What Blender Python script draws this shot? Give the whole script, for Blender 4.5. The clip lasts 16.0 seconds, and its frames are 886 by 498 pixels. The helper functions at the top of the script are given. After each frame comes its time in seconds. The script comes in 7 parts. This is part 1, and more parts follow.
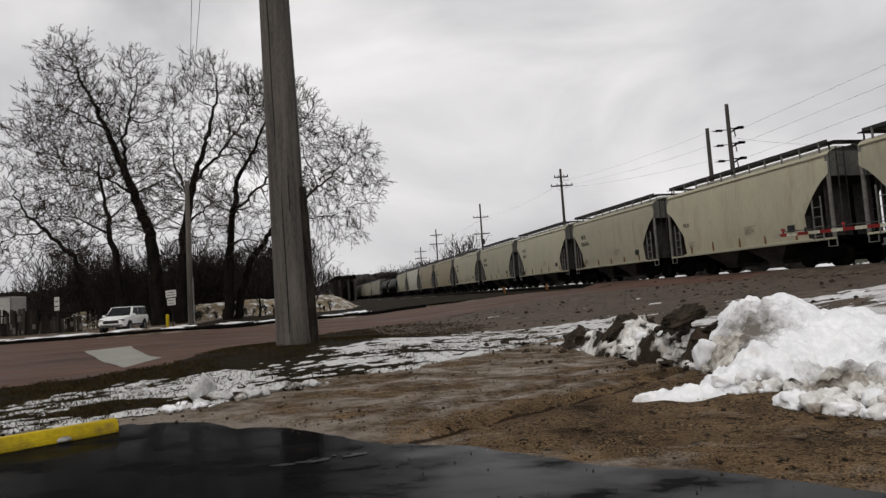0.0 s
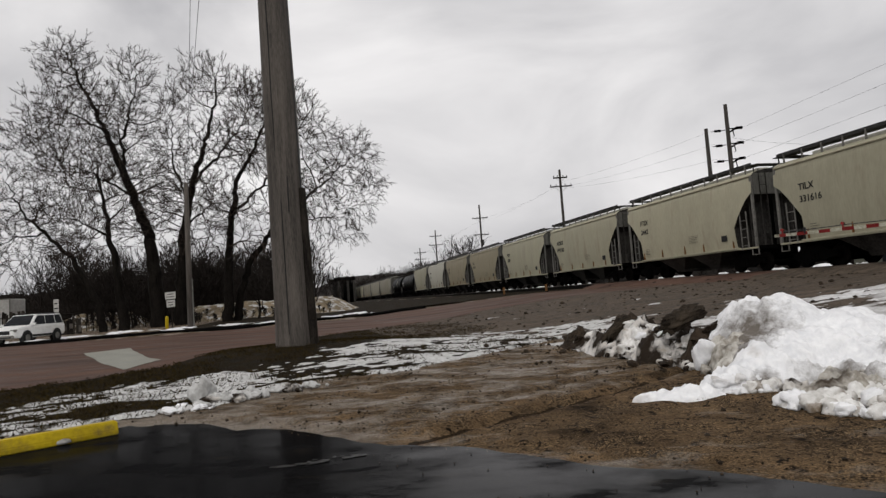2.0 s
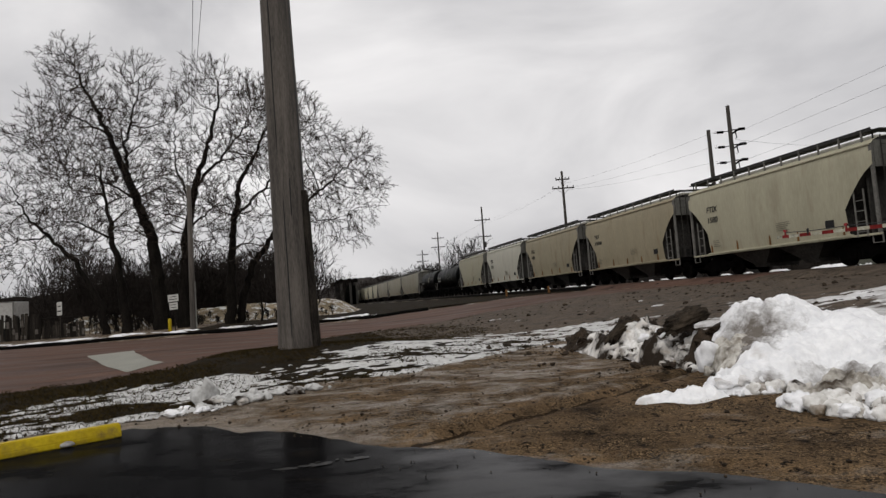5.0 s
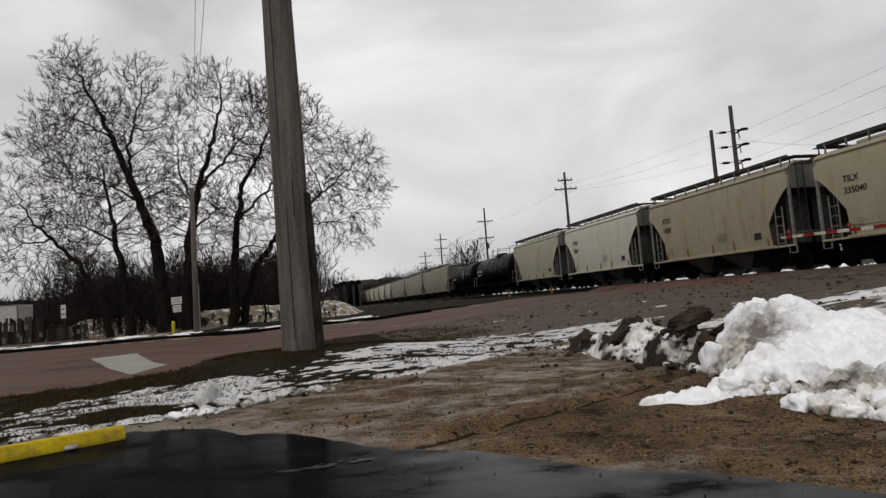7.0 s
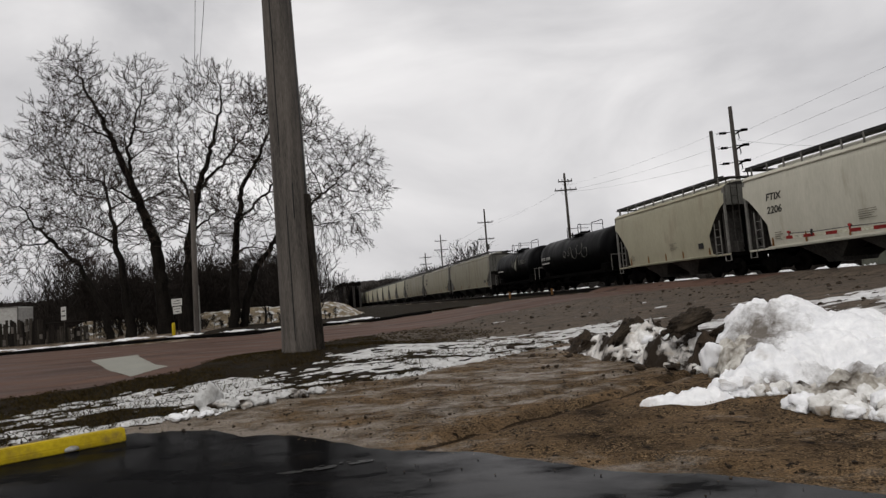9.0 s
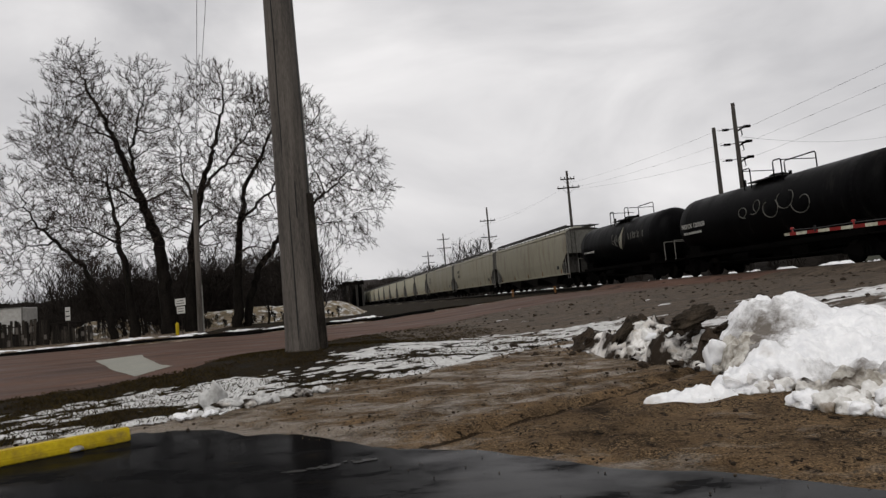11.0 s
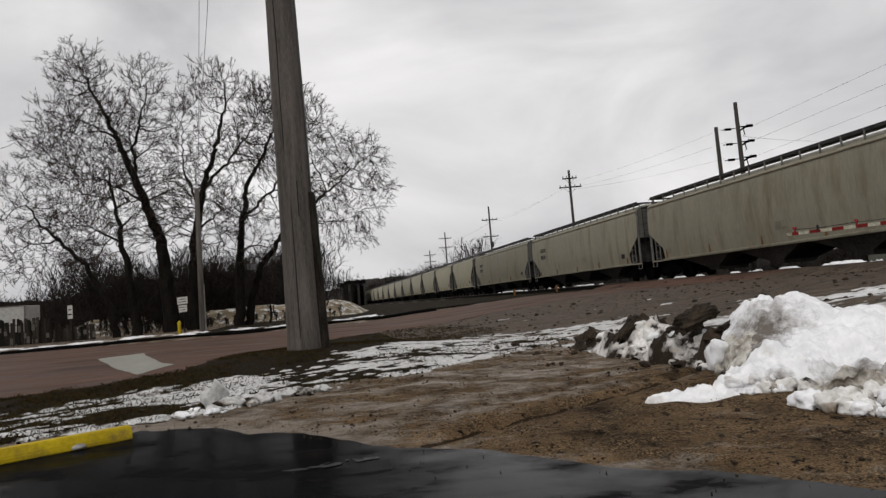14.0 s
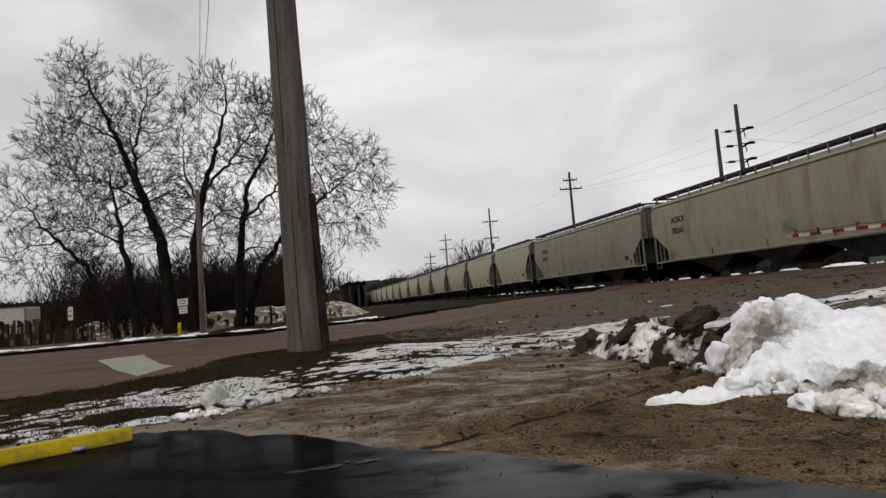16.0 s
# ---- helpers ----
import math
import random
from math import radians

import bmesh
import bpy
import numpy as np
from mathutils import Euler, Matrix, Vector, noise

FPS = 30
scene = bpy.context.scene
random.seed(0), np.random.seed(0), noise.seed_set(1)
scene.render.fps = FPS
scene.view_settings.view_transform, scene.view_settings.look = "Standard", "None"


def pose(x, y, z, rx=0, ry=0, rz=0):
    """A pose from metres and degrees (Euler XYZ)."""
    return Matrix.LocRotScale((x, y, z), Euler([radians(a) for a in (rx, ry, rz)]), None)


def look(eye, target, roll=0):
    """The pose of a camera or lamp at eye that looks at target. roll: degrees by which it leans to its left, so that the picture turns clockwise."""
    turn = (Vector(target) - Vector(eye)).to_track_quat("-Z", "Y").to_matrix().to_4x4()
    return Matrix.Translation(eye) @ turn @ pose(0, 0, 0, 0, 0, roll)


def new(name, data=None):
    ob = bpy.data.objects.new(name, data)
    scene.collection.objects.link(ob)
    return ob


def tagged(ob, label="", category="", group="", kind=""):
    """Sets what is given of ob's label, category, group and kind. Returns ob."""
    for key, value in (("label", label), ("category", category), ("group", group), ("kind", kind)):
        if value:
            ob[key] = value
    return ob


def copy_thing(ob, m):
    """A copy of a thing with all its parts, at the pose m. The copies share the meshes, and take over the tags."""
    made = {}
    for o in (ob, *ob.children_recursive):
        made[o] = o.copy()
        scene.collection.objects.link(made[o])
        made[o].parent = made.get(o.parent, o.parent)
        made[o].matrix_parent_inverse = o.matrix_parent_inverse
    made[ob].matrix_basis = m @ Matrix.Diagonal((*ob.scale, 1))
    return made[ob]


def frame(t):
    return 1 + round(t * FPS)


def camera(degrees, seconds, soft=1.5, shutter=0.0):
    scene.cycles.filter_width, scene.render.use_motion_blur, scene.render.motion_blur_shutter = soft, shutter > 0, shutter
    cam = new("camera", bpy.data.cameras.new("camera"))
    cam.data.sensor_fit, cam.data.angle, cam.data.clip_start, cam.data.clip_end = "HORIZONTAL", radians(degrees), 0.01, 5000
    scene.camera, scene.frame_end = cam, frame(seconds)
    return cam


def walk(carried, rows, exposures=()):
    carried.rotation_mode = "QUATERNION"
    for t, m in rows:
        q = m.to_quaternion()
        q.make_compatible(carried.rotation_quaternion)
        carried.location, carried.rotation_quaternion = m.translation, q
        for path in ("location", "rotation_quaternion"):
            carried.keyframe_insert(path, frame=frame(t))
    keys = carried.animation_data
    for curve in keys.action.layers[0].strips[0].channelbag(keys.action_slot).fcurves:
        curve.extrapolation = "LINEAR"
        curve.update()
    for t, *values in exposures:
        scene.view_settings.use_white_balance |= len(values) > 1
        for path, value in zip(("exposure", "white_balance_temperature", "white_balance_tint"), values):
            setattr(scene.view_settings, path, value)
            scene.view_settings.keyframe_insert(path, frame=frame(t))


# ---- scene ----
# The camera stands at the lot's edge; x to the right, y ahead, z up from the wet lot.
EYE = 1.1
cam = camera(70, 16.0, soft=1.4)
PATH = [
    (0.0, pose(0, 0, EYE, 94.096, 3.790, 0.271)),
    (0.5, pose(0, 0, EYE, 94.211, 3.831, 0.307)),
    (1.0, pose(0, 0, EYE, 94.201, 3.901, 0.308)),
    (1.5, pose(0, 0, EYE, 94.155, 3.871, 0.255)),
    (2.0, pose(0, 0, EYE, 94.181, 3.965, 0.229)),
    (2.5, pose(0, 0, EYE, 94.262, 3.978, 0.304)),
    (3.0, pose(0, 0, EYE, 94.266, 4.004, 0.379)),
    (3.5, pose(0, 0, EYE, 94.214, 4.091, 0.393)),
    (4.0, pose(0, 0, EYE, 94.228, 4.073, 0.403)),
    (6.5, pose(0, 0, EYE, 94.591, 4.225, 0.647)),
    (7.0, pose(0, 0, EYE, 94.538, 4.282, 0.723)),
    (7.5, pose(0, 0, EYE, 94.593, 4.273, 0.722)),
    (8.0, pose(0, 0, EYE, 94.538, 4.282, 0.723)),
    (8.5, pose(0, 0, EYE, 94.614, 4.299, 0.734)),
    (9.0, pose(0, 0, EYE, 94.644, 4.379, 0.742)),
    (11.5, pose(0, 0, EYE, 94.514, 4.703, 1.042)),
    (12.0, pose(0, 0, EYE, 94.543, 4.662, 1.084)),
    (12.5, pose(0, 0, EYE, 94.675, 4.724, 1.176)),
    (13.0, pose(0, 0, EYE, 94.517, 4.595, 1.202)),
    (13.5, pose(0, 0, EYE, 94.532, 4.559, 1.173)),
    (14.0, pose(0, 0, EYE, 94.458, 4.555, 1.168)),
    (14.5, pose(0, 0, EYE, 94.647, 4.524, 1.179)),
    (15.0, pose(0, 0, EYE, 94.654, 4.483, 1.188)),
    (15.5, pose(0, 0, EYE, 94.674, 4.487, 1.195)),
    (16.0, pose(0, 0, EYE, 94.618, 4.506, 1.199)),
]
walk(cam, PATH, exposures=[(0.0, 0.0), (16.0, 0.0)])

# ---- light: a bright overcast sky and a very wide, weak sun behind it ----
world = bpy.data.worlds.new("overcast_sky")
scene.world = world
world.use_nodes = True
SUN_EL, SUN_AZ = 48.0, 200.0


def build_world():
    nt = world.node_tree
    nt.nodes.clear()
    N, L = nt.nodes.new, nt.links.new
    sky = N("ShaderNodeTexSky")
    sky.sky_type = "NISHITA"
    sky.sun_disc = False
    sky.sun_elevation, sky.sun_rotation = radians(SUN_EL), radians(SUN_AZ)
    sky.dust_density = 4.0
    grey = N("ShaderNodeHueSaturation")
    grey.inputs["Saturation"].default_value = 0.12
    grey.inputs["Value"].default_value = 0.07
    L(sky.outputs[0], grey.inputs["Color"])
    tc = N("ShaderNodeTexCoord")
    mp = N("ShaderNodeMapping")
    mp.inputs["Scale"].default_value = (1.0, 1.0, 2.2)
    L(tc.outputs["Generated"], mp.inputs["Vector"])
    n1 = N("ShaderNodeTexNoise")
    n1.inputs["Scale"].default_value, n1.inputs["Detail"].default_value, n1.inputs["Roughness"].default_value = 2.1, 6.0, 0.5
    n1.inputs["Distortion"].default_value = 0.5
    L(mp.outputs[0], n1.inputs["Vector"])
    ramp = N("ShaderNodeValToRGB")
    e = ramp.color_ramp.elements
    e[0].position, e[0].color = 0.30, (0.53, 0.525, 0.545, 1)
    e[1].position, e[1].color = 0.68, (0.99, 0.97, 0.972, 1)
    L(n1.outputs["Fac"], ramp.inputs["Fac"])
    mix = N("ShaderNodeMix")
    mix.data_type = "RGBA"
    mix.inputs["Factor"].default_value = 0.88
    L(grey.outputs[0], mix.inputs["A"])
    L(ramp.outputs[0], mix.inputs["B"])
    bg = N("ShaderNodeBackground")
    bg.inputs["Strength"].default_value = 1.0
    out = N("ShaderNodeOutputWorld")
    L(mix.outputs["Result"], bg.inputs["Color"])
    L(bg.outputs[0], out.inputs["Surface"])


build_world()
sun = new("sun", bpy.data.lights.new("sun", "SUN"))
sun.data.energy, sun.data.angle, sun.data.color = 0.9, radians(35), (1.0, 0.97, 0.93)
_a, _e = radians(SUN_AZ), radians(SUN_EL)
sun.matrix_world = look((40 * math.sin(_a) * math.cos(_e), 40 * math.cos(_a) * math.cos(_e), 40 * math.sin(_e)), (0, 0, 0))


# ---- materials ----
def material(name, dark, light, scale=4.0, rough=(0.6, 0.85), bump=0.2, fine=40.0, metal=0.0, stain=None, stain_scale=0.8,
             stain_at=(0.5, 0.65), stretch=(1, 1, 1), vary=0.0, island=False, space="Object", bump_dist=0.01, spec=0.12):
    """Two scales of noise between two colours, with an optional stain, relief and per-object variation."""
    m = bpy.data.materials.new(name)
    m.use_nodes = True
    nt = m.node_tree
    N, L = nt.nodes.new, nt.links.new
    b = nt.nodes["Principled BSDF"]
    b.inputs["Metallic"].default_value = metal
    b.inputs["Specular IOR Level"].default_value = spec if isinstance(spec, float) else spec[0]
    tc = N("ShaderNodeTexCoord")
    mp = N("ShaderNodeMapping")
    mp.inputs["Scale"].default_value = stretch
    L(tc.outputs[space], mp.inputs["Vector"])
    info = N("ShaderNodeObjectInfo")
    shift = N("ShaderNodeVectorMath")
    shift.operation = "MULTIPLY_ADD"
    comb = N("ShaderNodeCombineXYZ")
    for k in range(3):
        L(info.outputs["Random"], comb.inputs[k])
    L(comb.outputs[0], shift.inputs[0])
    shift.inputs[1].default_value = (37.0, 19.0, 53.0) if space == "Object" else (0, 0, 0)
    L(mp.outputs[0], shift.inputs[2])

    def noise_tex(s, detail, r=0.55):
        n = N("ShaderNodeTexNoise")
        n.inputs["Scale"].default_value, n.inputs["Detail"].default_value, n.inputs["Roughness"].default_value = s, detail, r
        L(shift.outputs[0], n.inputs["Vector"])
        return n.outputs["Fac"]

    big, small = noise_tex(scale, 8, 0.62), noise_tex(fine, 3)
    add = N("ShaderNodeMath")
    add.operation = "MULTIPLY_ADD"
    add.inputs[1].default_value = 0.45
    L(small, add.inputs[0])
    half = N("ShaderNodeMath")
    half.operation = "MULTIPLY"
    half.inputs[1].default_value = 0.62
    L(big, half.inputs[0])
    L(half.outputs[0], add.inputs[2])
    rp = N("ShaderNodeMapRange")
    rp.inputs["From Min"].default_value, rp.inputs["From Max"].default_value = 0.40, 0.68
    L(add.outputs[0], rp.inputs["Value"])
    mix = N("ShaderNodeMix")
    mix.data_type = "RGBA"
    mix.inputs["A"].default_value, mix.inputs["B"].default_value = (*dark, 1), (*light, 1)
    L(rp.outputs[0], mix.inputs["Factor"])
    colour = mix.outputs["Result"]
    if stain:
        st = noise_tex(stain_scale, 6, 0.6)
        sr = N("ShaderNodeMapRange")
        sr.inputs["From Min"].default_value, sr.inputs["From Max"].default_value = stain_at
        L(st, sr.inputs["Value"])
        mx = N("ShaderNodeMix")
        mx.data_type = "RGBA"
        mx.inputs["B"].default_value = (*stain, 1)
        L(sr.outputs[0], mx.inputs["Factor"])
        L(colour, mx.inputs["A"])
        colour = mx.outputs["Result"]
    if vary:
        hs = N("ShaderNodeHueSaturation")
        vr = N("ShaderNodeMapRange")
        vr.inputs["To Min"].default_value, vr.inputs["To Max"].default_value = 1 - vary, 1 + vary
        L(N("ShaderNodeNewGeometry").outputs["Random Per Island"] if island else info.outputs["Random"], vr.inputs["Value"])
        L(vr.outputs[0], hs.inputs["Value"])
        L(colour, hs.inputs["Color"])
        colour = hs.outputs[0]
    L(colour, b.inputs["Base Color"])
    rr = N("ShaderNodeMapRange")
    rr.inputs["From Min"].default_value, rr.inputs["From Max"].default_value = 0.35, 0.65
    rr.inputs["To Min"].default_value, rr.inputs["To Max"].default_value = rough
    L(big, rr.inputs["Value"])
    L(rr.outputs[0], b.inputs["Roughness"])
    if not isinstance(spec, float):
        sp = N("ShaderNodeMapRange")
        sp.inputs["From Min"].default_value, sp.inputs["From Max"].default_value = 0.40, 0.62
        sp.inputs["To Min"].default_value, sp.inputs["To Max"].default_value = spec[1], spec[0]
        L(big, sp.inputs["Value"])
        L(sp.outputs[0], b.inputs["Specular IOR Level"])
    if bump:
        bp = N("ShaderNodeBump")
        bp.inputs["Strength"].default_value, bp.inputs["Distance"].default_value = bump, bump_dist
        L(add.outputs[0], bp.inputs["Height"])
        L(bp.outputs[0], b.inputs["Normal"])
    return m


M = {}
M["road"] = material("red_brown_asphalt", (0.048, 0.0275, 0.0205), (0.128, 0.077, 0.058), 0.5, (0.5, 0.85), 0.4, 45, stain=(0.030, 0.018, 0.0135),
                     stain_scale=0.3, stain_at=(0.5, 0.75), stretch=(0.5, 1.6, 1), spec=0.05)
M["lot"] = material("wet_black_asphalt", (0.0014, 0.0014, 0.0017), (0.011, 0.0108, 0.0112), 1.5, (0.02, 0.30), 0.3, 60, bump_dist=0.003, stretch=(0.75, 1.5, 1), spec=(0.001, 0.052), stain=(0.015, 0.0128, 0.0102), stain_scale=2.4, stain_at=(0.58, 0.76))


def wetter_to_one_side(m, x0, x1, low):
    """More standing water, and so more gloss, from x0 to x1."""
    nt = m.node_tree
    b = nt.nodes["Principled BSDF"]
    old = b.inputs["Specular IOR Level"].links[0].from_socket
    tc, sep, rg, mul = (nt.nodes.new(k) for k in ("ShaderNodeTexCoord", "ShaderNodeSeparateXYZ", "ShaderNodeMapRange", "ShaderNodeMath"))
    nt.links.new(tc.outputs["Object"], sep.inputs[0])
    nt.links.new(sep.outputs["X"], rg.inputs["Value"])
    for key, v in (("From Min", x0), ("From Max", x1), ("To Min", low), ("To Max", 1.0)):
        rg.inputs[key].default_value = v
    mul.operation = "MULTIPLY"
    nt.links.new(old, mul.inputs[0])
    nt.links.new(rg.outputs[0], mul.inputs[1])
    nt.links.new(mul.outputs[0], b.inputs["Specular IOR Level"])


wetter_to_one_side(M["lot"], -1.0, 0.35, 0.06)



def dirt_material():
    """Wet gravel: speckled stones on brown mud, with smooth wet streaks that lead out of the lot, their sky sheen
    painted in as paler grey.
    """
    m = bpy.data.materials.new("wet_gravel_dirt")
    m.use_nodes = True
    nt = m.node_tree
    N, L = nt.nodes.new, nt.links.new
    b = nt.nodes["Principled BSDF"]
    b.inputs["Specular IOR Level"].default_value = 0.12
    tc = N("ShaderNodeTexCoord")

    def mapped(scale, turn=0.0):
        mp = N("ShaderNodeMapping")
        mp.inputs["Rotation"].default_value = (0, 0, radians(turn))
        mp.inputs["Scale"].default_value = scale
        L(tc.outputs["Object"], mp.inputs["Vector"])
        return mp.outputs[0]

    def noise_tex(vec, s, detail, r=0.6):
        n = N("ShaderNodeTexNoise")
        n.inputs["Scale"].default_value, n.inputs["Detail"].default_value, n.inputs["Roughness"].default_value = s, detail, r
        L(vec, n.inputs["Vector"])
        return n.outputs["Fac"]

    def span(v, a, c, lo=0.0, hi=1.0):
        r = N("ShaderNodeMapRange")
        for key, x in (("From Min", a), ("From Max", c), ("To Min", lo), ("To Max", hi)):
            r.inputs[key].default_value = x
        L(v, r.inputs["Value"])
        return r.outputs[0]

    def blend(f, a, c):
        x = N("ShaderNodeMix")
        x.data_type = "RGBA"
        for key, q in (("Factor", f), ("A", a), ("B", c)):
            if isinstance(q, tuple):
                x.inputs[key].default_value = (*q, 1)
            else:
                L(q, x.inputs[key])
        return x.outputs["Result"]

    plain = mapped((1, 1, 1))
    along = mapped((0.85, 1.25, 1), -24)
    vor = N("ShaderNodeTexVoronoi")
    vor.inputs["Scale"].default_value = 85.0
    L(plain, vor.inputs["Vector"])
    bw = N("ShaderNodeSeparateColor")
    L(vor.outputs["Color"], bw.inputs[0])
    stones = span(bw.outputs[0], 0.25, 1.0)
    mud = blend(span(noise_tex(plain, 1.3, 8), 0.36, 0.64), (0.026, 0.017, 0.0095), (0.190, 0.125, 0.068))
    grit = blend(stones, (0.018, 0.012, 0.007), (0.25, 0.170, 0.094))
    col = blend(span(noise_tex(plain, 2.2, 6), 0.42, 0.62), mud, grit)
    # dark clods
    col = blend(span(noise_tex(plain, 9.0, 4, 0.6), 0.57, 0.66), col, (0.010, 0.0075, 0.0055))
    col = blend(span(noise_tex(plain, 26.0, 2, 0.5), 0.62, 0.70), col, (0.008, 0.006, 0.0045))
    # the muddy wheel track lies beyond the rut, loose gravel on the lot's side of it
    across = N("ShaderNodeVectorMath")
    across.operation = "DOT_PRODUCT"
    across.inputs[1].default_value = (-0.646, 0.763, 0.0)
    L(tc.outputs["Object"], across.inputs[0])
    side = span(across.outputs["Value"], 4.23, 4.49, -0.045, 0.085)
    both = N("ShaderNodeMath")
    both.operation = "ADD"
    rim = N("ShaderNodeVectorMath")
    rim.operation = "DOT_PRODUCT"
    rim.inputs[1].default_value = (0.563, 0.826, 0.0)
    L(tc.outputs["Object"], rim.inputs[0])
    film = N("ShaderNodeMath")
    film.operation = "ADD"
    L(side, film.inputs[0])
    L(span(rim.outputs["Value"], 4.45, 3.85, 0.0, 0.13), film.inputs[1])
    L(noise_tex(along, 1.3, 12, 0.74), both.inputs[0])
    L(film.outputs[0], both.inputs[1])
    wet = span(both.outputs[0], 0.53, 0.68)
    # wet film: the sky's sheen on it is put into this paler base colour
    col = blend(wet, col, (0.185, 0.149, 0.112))
    # the wheel rut's shadow line, painted into the colour as a dark brown stripe
    wave = N("ShaderNodeMath")
    wave.operation = "MULTIPLY_ADD"
    wave.inputs[1].default_value = 0.16
    L(noise_tex(plain, 2.5, 5), wave.inputs[0])
    L(across.outputs["Value"], wave.inputs[2])
    gap = N("ShaderNodeMath")
    gap.operation = "COMPARE"
    gap.inputs[1].default_value, gap.inputs[2].default_value = 4.046 + 0.08, 0.026
    L(wave.outputs[0], gap.inputs[0])
    col = blend(gap.outputs[0], col, (0.028, 0.0185, 0.0105))
    # grains and pits everywhere
    speck = N("ShaderNodeVectorMath")
    speck.operation = "SCALE"
    L(col, speck.inputs[0])
    grain = noise_tex(plain, 58.0, 4, 0.75)
    L(span(grain, 0.36, 0.66, 0.40, 1.75), speck.inputs["Scale"])
    L(speck.outputs[0], b.inputs["Base Color"])
    L(span(wet, 0, 1, 0.8, 0.34), b.inputs["Roughness"])
    L(span(wet, 0, 1, 0.03, 0.20), b.inputs["Specular IOR Level"])
    bp = N("ShaderNodeBump")
    bp.inputs["Strength"].default_value, bp.inputs["Distance"].default_value = 1.0, 0.035
    add = N("ShaderNodeMath")
    add.operation = "MULTIPLY_ADD"
    L(stones, add.inputs[0])
    L(span(wet, 0, 1, 0.5, 0.08), add.inputs[1])
    rough = N("ShaderNodeMath")
    rough.operation = "MULTIPLY_ADD"
    rough.inputs[1].default_value = 0.5
    L(grain, rough.inputs[0])
    L(noise_tex(plain, 7.0, 6), rough.inputs[2])
    L(rough.outputs[0], add.inputs[2])
    L(add.outputs[0], bp.inputs["Height"])
    L(bp.outputs[0], b.inputs["Normal"])
    return m


M["dirt"] = dirt_material()
M["soil"] = material("dark_frozen_soil", (0.009, 0.007, 0.005), (0.058, 0.042, 0.029), 5.0, (0.6, 0.9), 1.0, 34, bump_dist=0.03, spec=0.08)
M["field_soil"] = material("trampled_dark_soil", (0.012, 0.0095, 0.007), (0.145, 0.114, 0.087), 2.6, (0.6, 0.9), 1.0, 16, bump_dist=0.08, spec=0.06, stretch=(0.6, 1.5, 1))
M["gravel"] = material("tan_gravel_stones", (0.06, 0.042, 0.025), (0.22, 0.158, 0.098), 8.0, (0.5, 0.8), 0.2, 60, spec=0.1, vary=0.75, island=True)
M["foot_snow"] = material("stained_snow", (0.50, 0.485, 0.45), (0.84, 0.83, 0.81), 2.4, (0.5, 0.8), 0.8, 15, bump_dist=0.04, stain=(0.17, 0.13, 0.088), stain_scale=2.0, stain_at=(0.50, 0.66))
M["concrete"] = material("pale_concrete", (0.16, 0.16, 0.135), (0.30, 0.295, 0.255), 1.5, (0.5, 0.8), 0.3, 50)
M["worn_line"] = material("worn_wet_line_paint", (0.006, 0.006, 0.006), (0.034, 0.032, 0.029), 8.0, (0.25, 0.6), 0.2, 40, spec=0.1)
M["snow"] = material("snow", (0.68, 0.685, 0.70), (0.86, 0.86, 0.86), 2.0, (0.5, 0.8), 0.5, 16, bump_dist=0.03, stain=(0.22, 0.185, 0.145),
                     stain_scale=1.2, stain_at=(0.53, 0.72))
M["heap_snow"] = material("ploughed_snow", (0.72, 0.725, 0.74), (0.92, 0.92, 0.92), 3.4, (0.5, 0.8), 0.9, 13, bump_dist=0.06, stain=(0.30, 0.255, 0.20),
                          stain_scale=1.0, stain_at=(0.59, 0.76))
M["verge_snow"] = material("old_verge_snow", (0.32, 0.315, 0.30), (0.66, 0.66, 0.65), 3.0, (0.5, 0.8), 0.6, 18, bump_dist=0.02, stain=(0.12, 0.10, 0.075),
                           stain_scale=3.0, stain_at=(0.56, 0.72))


def soiled(m, spots, colour=(0.085, 0.066, 0.046)):
    """Soil thrown over the snow round some spots (x, y, z, radius), with ragged edges."""
    nt = m.node_tree
    N, L = nt.nodes.new, nt.links.new
    base = nt.nodes["Principled BSDF"].inputs["Base Color"]
    tc, rag = N("ShaderNodeTexCoord"), N("ShaderNodeTexNoise")
    rag.inputs["Scale"].default_value, rag.inputs["Detail"].default_value, rag.inputs["Roughness"].default_value = 6.5, 8.0, 0.75
    L(tc.outputs["Object"], rag.inputs["Vector"])
    for x, y, z, r in spots:
        far, add, rng_ = N("ShaderNodeVectorMath"), N("ShaderNodeMath"), N("ShaderNodeMapRange")
        far.operation = "DISTANCE"
        far.inputs[1].default_value = (x, y, z)
        L(tc.outputs["Object"], far.inputs[0])
        add.operation = "MULTIPLY_ADD"
        add.inputs[1].default_value = 2.2 * r
        L(rag.outputs["Fac"], add.inputs[0])
        L(far.outputs["Value"], add.inputs[2])
        for key, v in (("From Min", 2.25 * r), ("From Max", 1.35 * r), ("To Min", 0.0), ("To Max", 0.92)):
            rng_.inputs[key].default_value = v
        L(add.outputs[0], rng_.inputs["Value"])
        mx = N("ShaderNodeMix")
        mx.data_type = "RGBA"
        mx.inputs["B"].default_value = (*colour, 1)
        L(rng_.outputs[0], mx.inputs["Factor"])
        L(base.links[0].from_socket, mx.inputs["A"])
        L(mx.outputs["Result"], base)


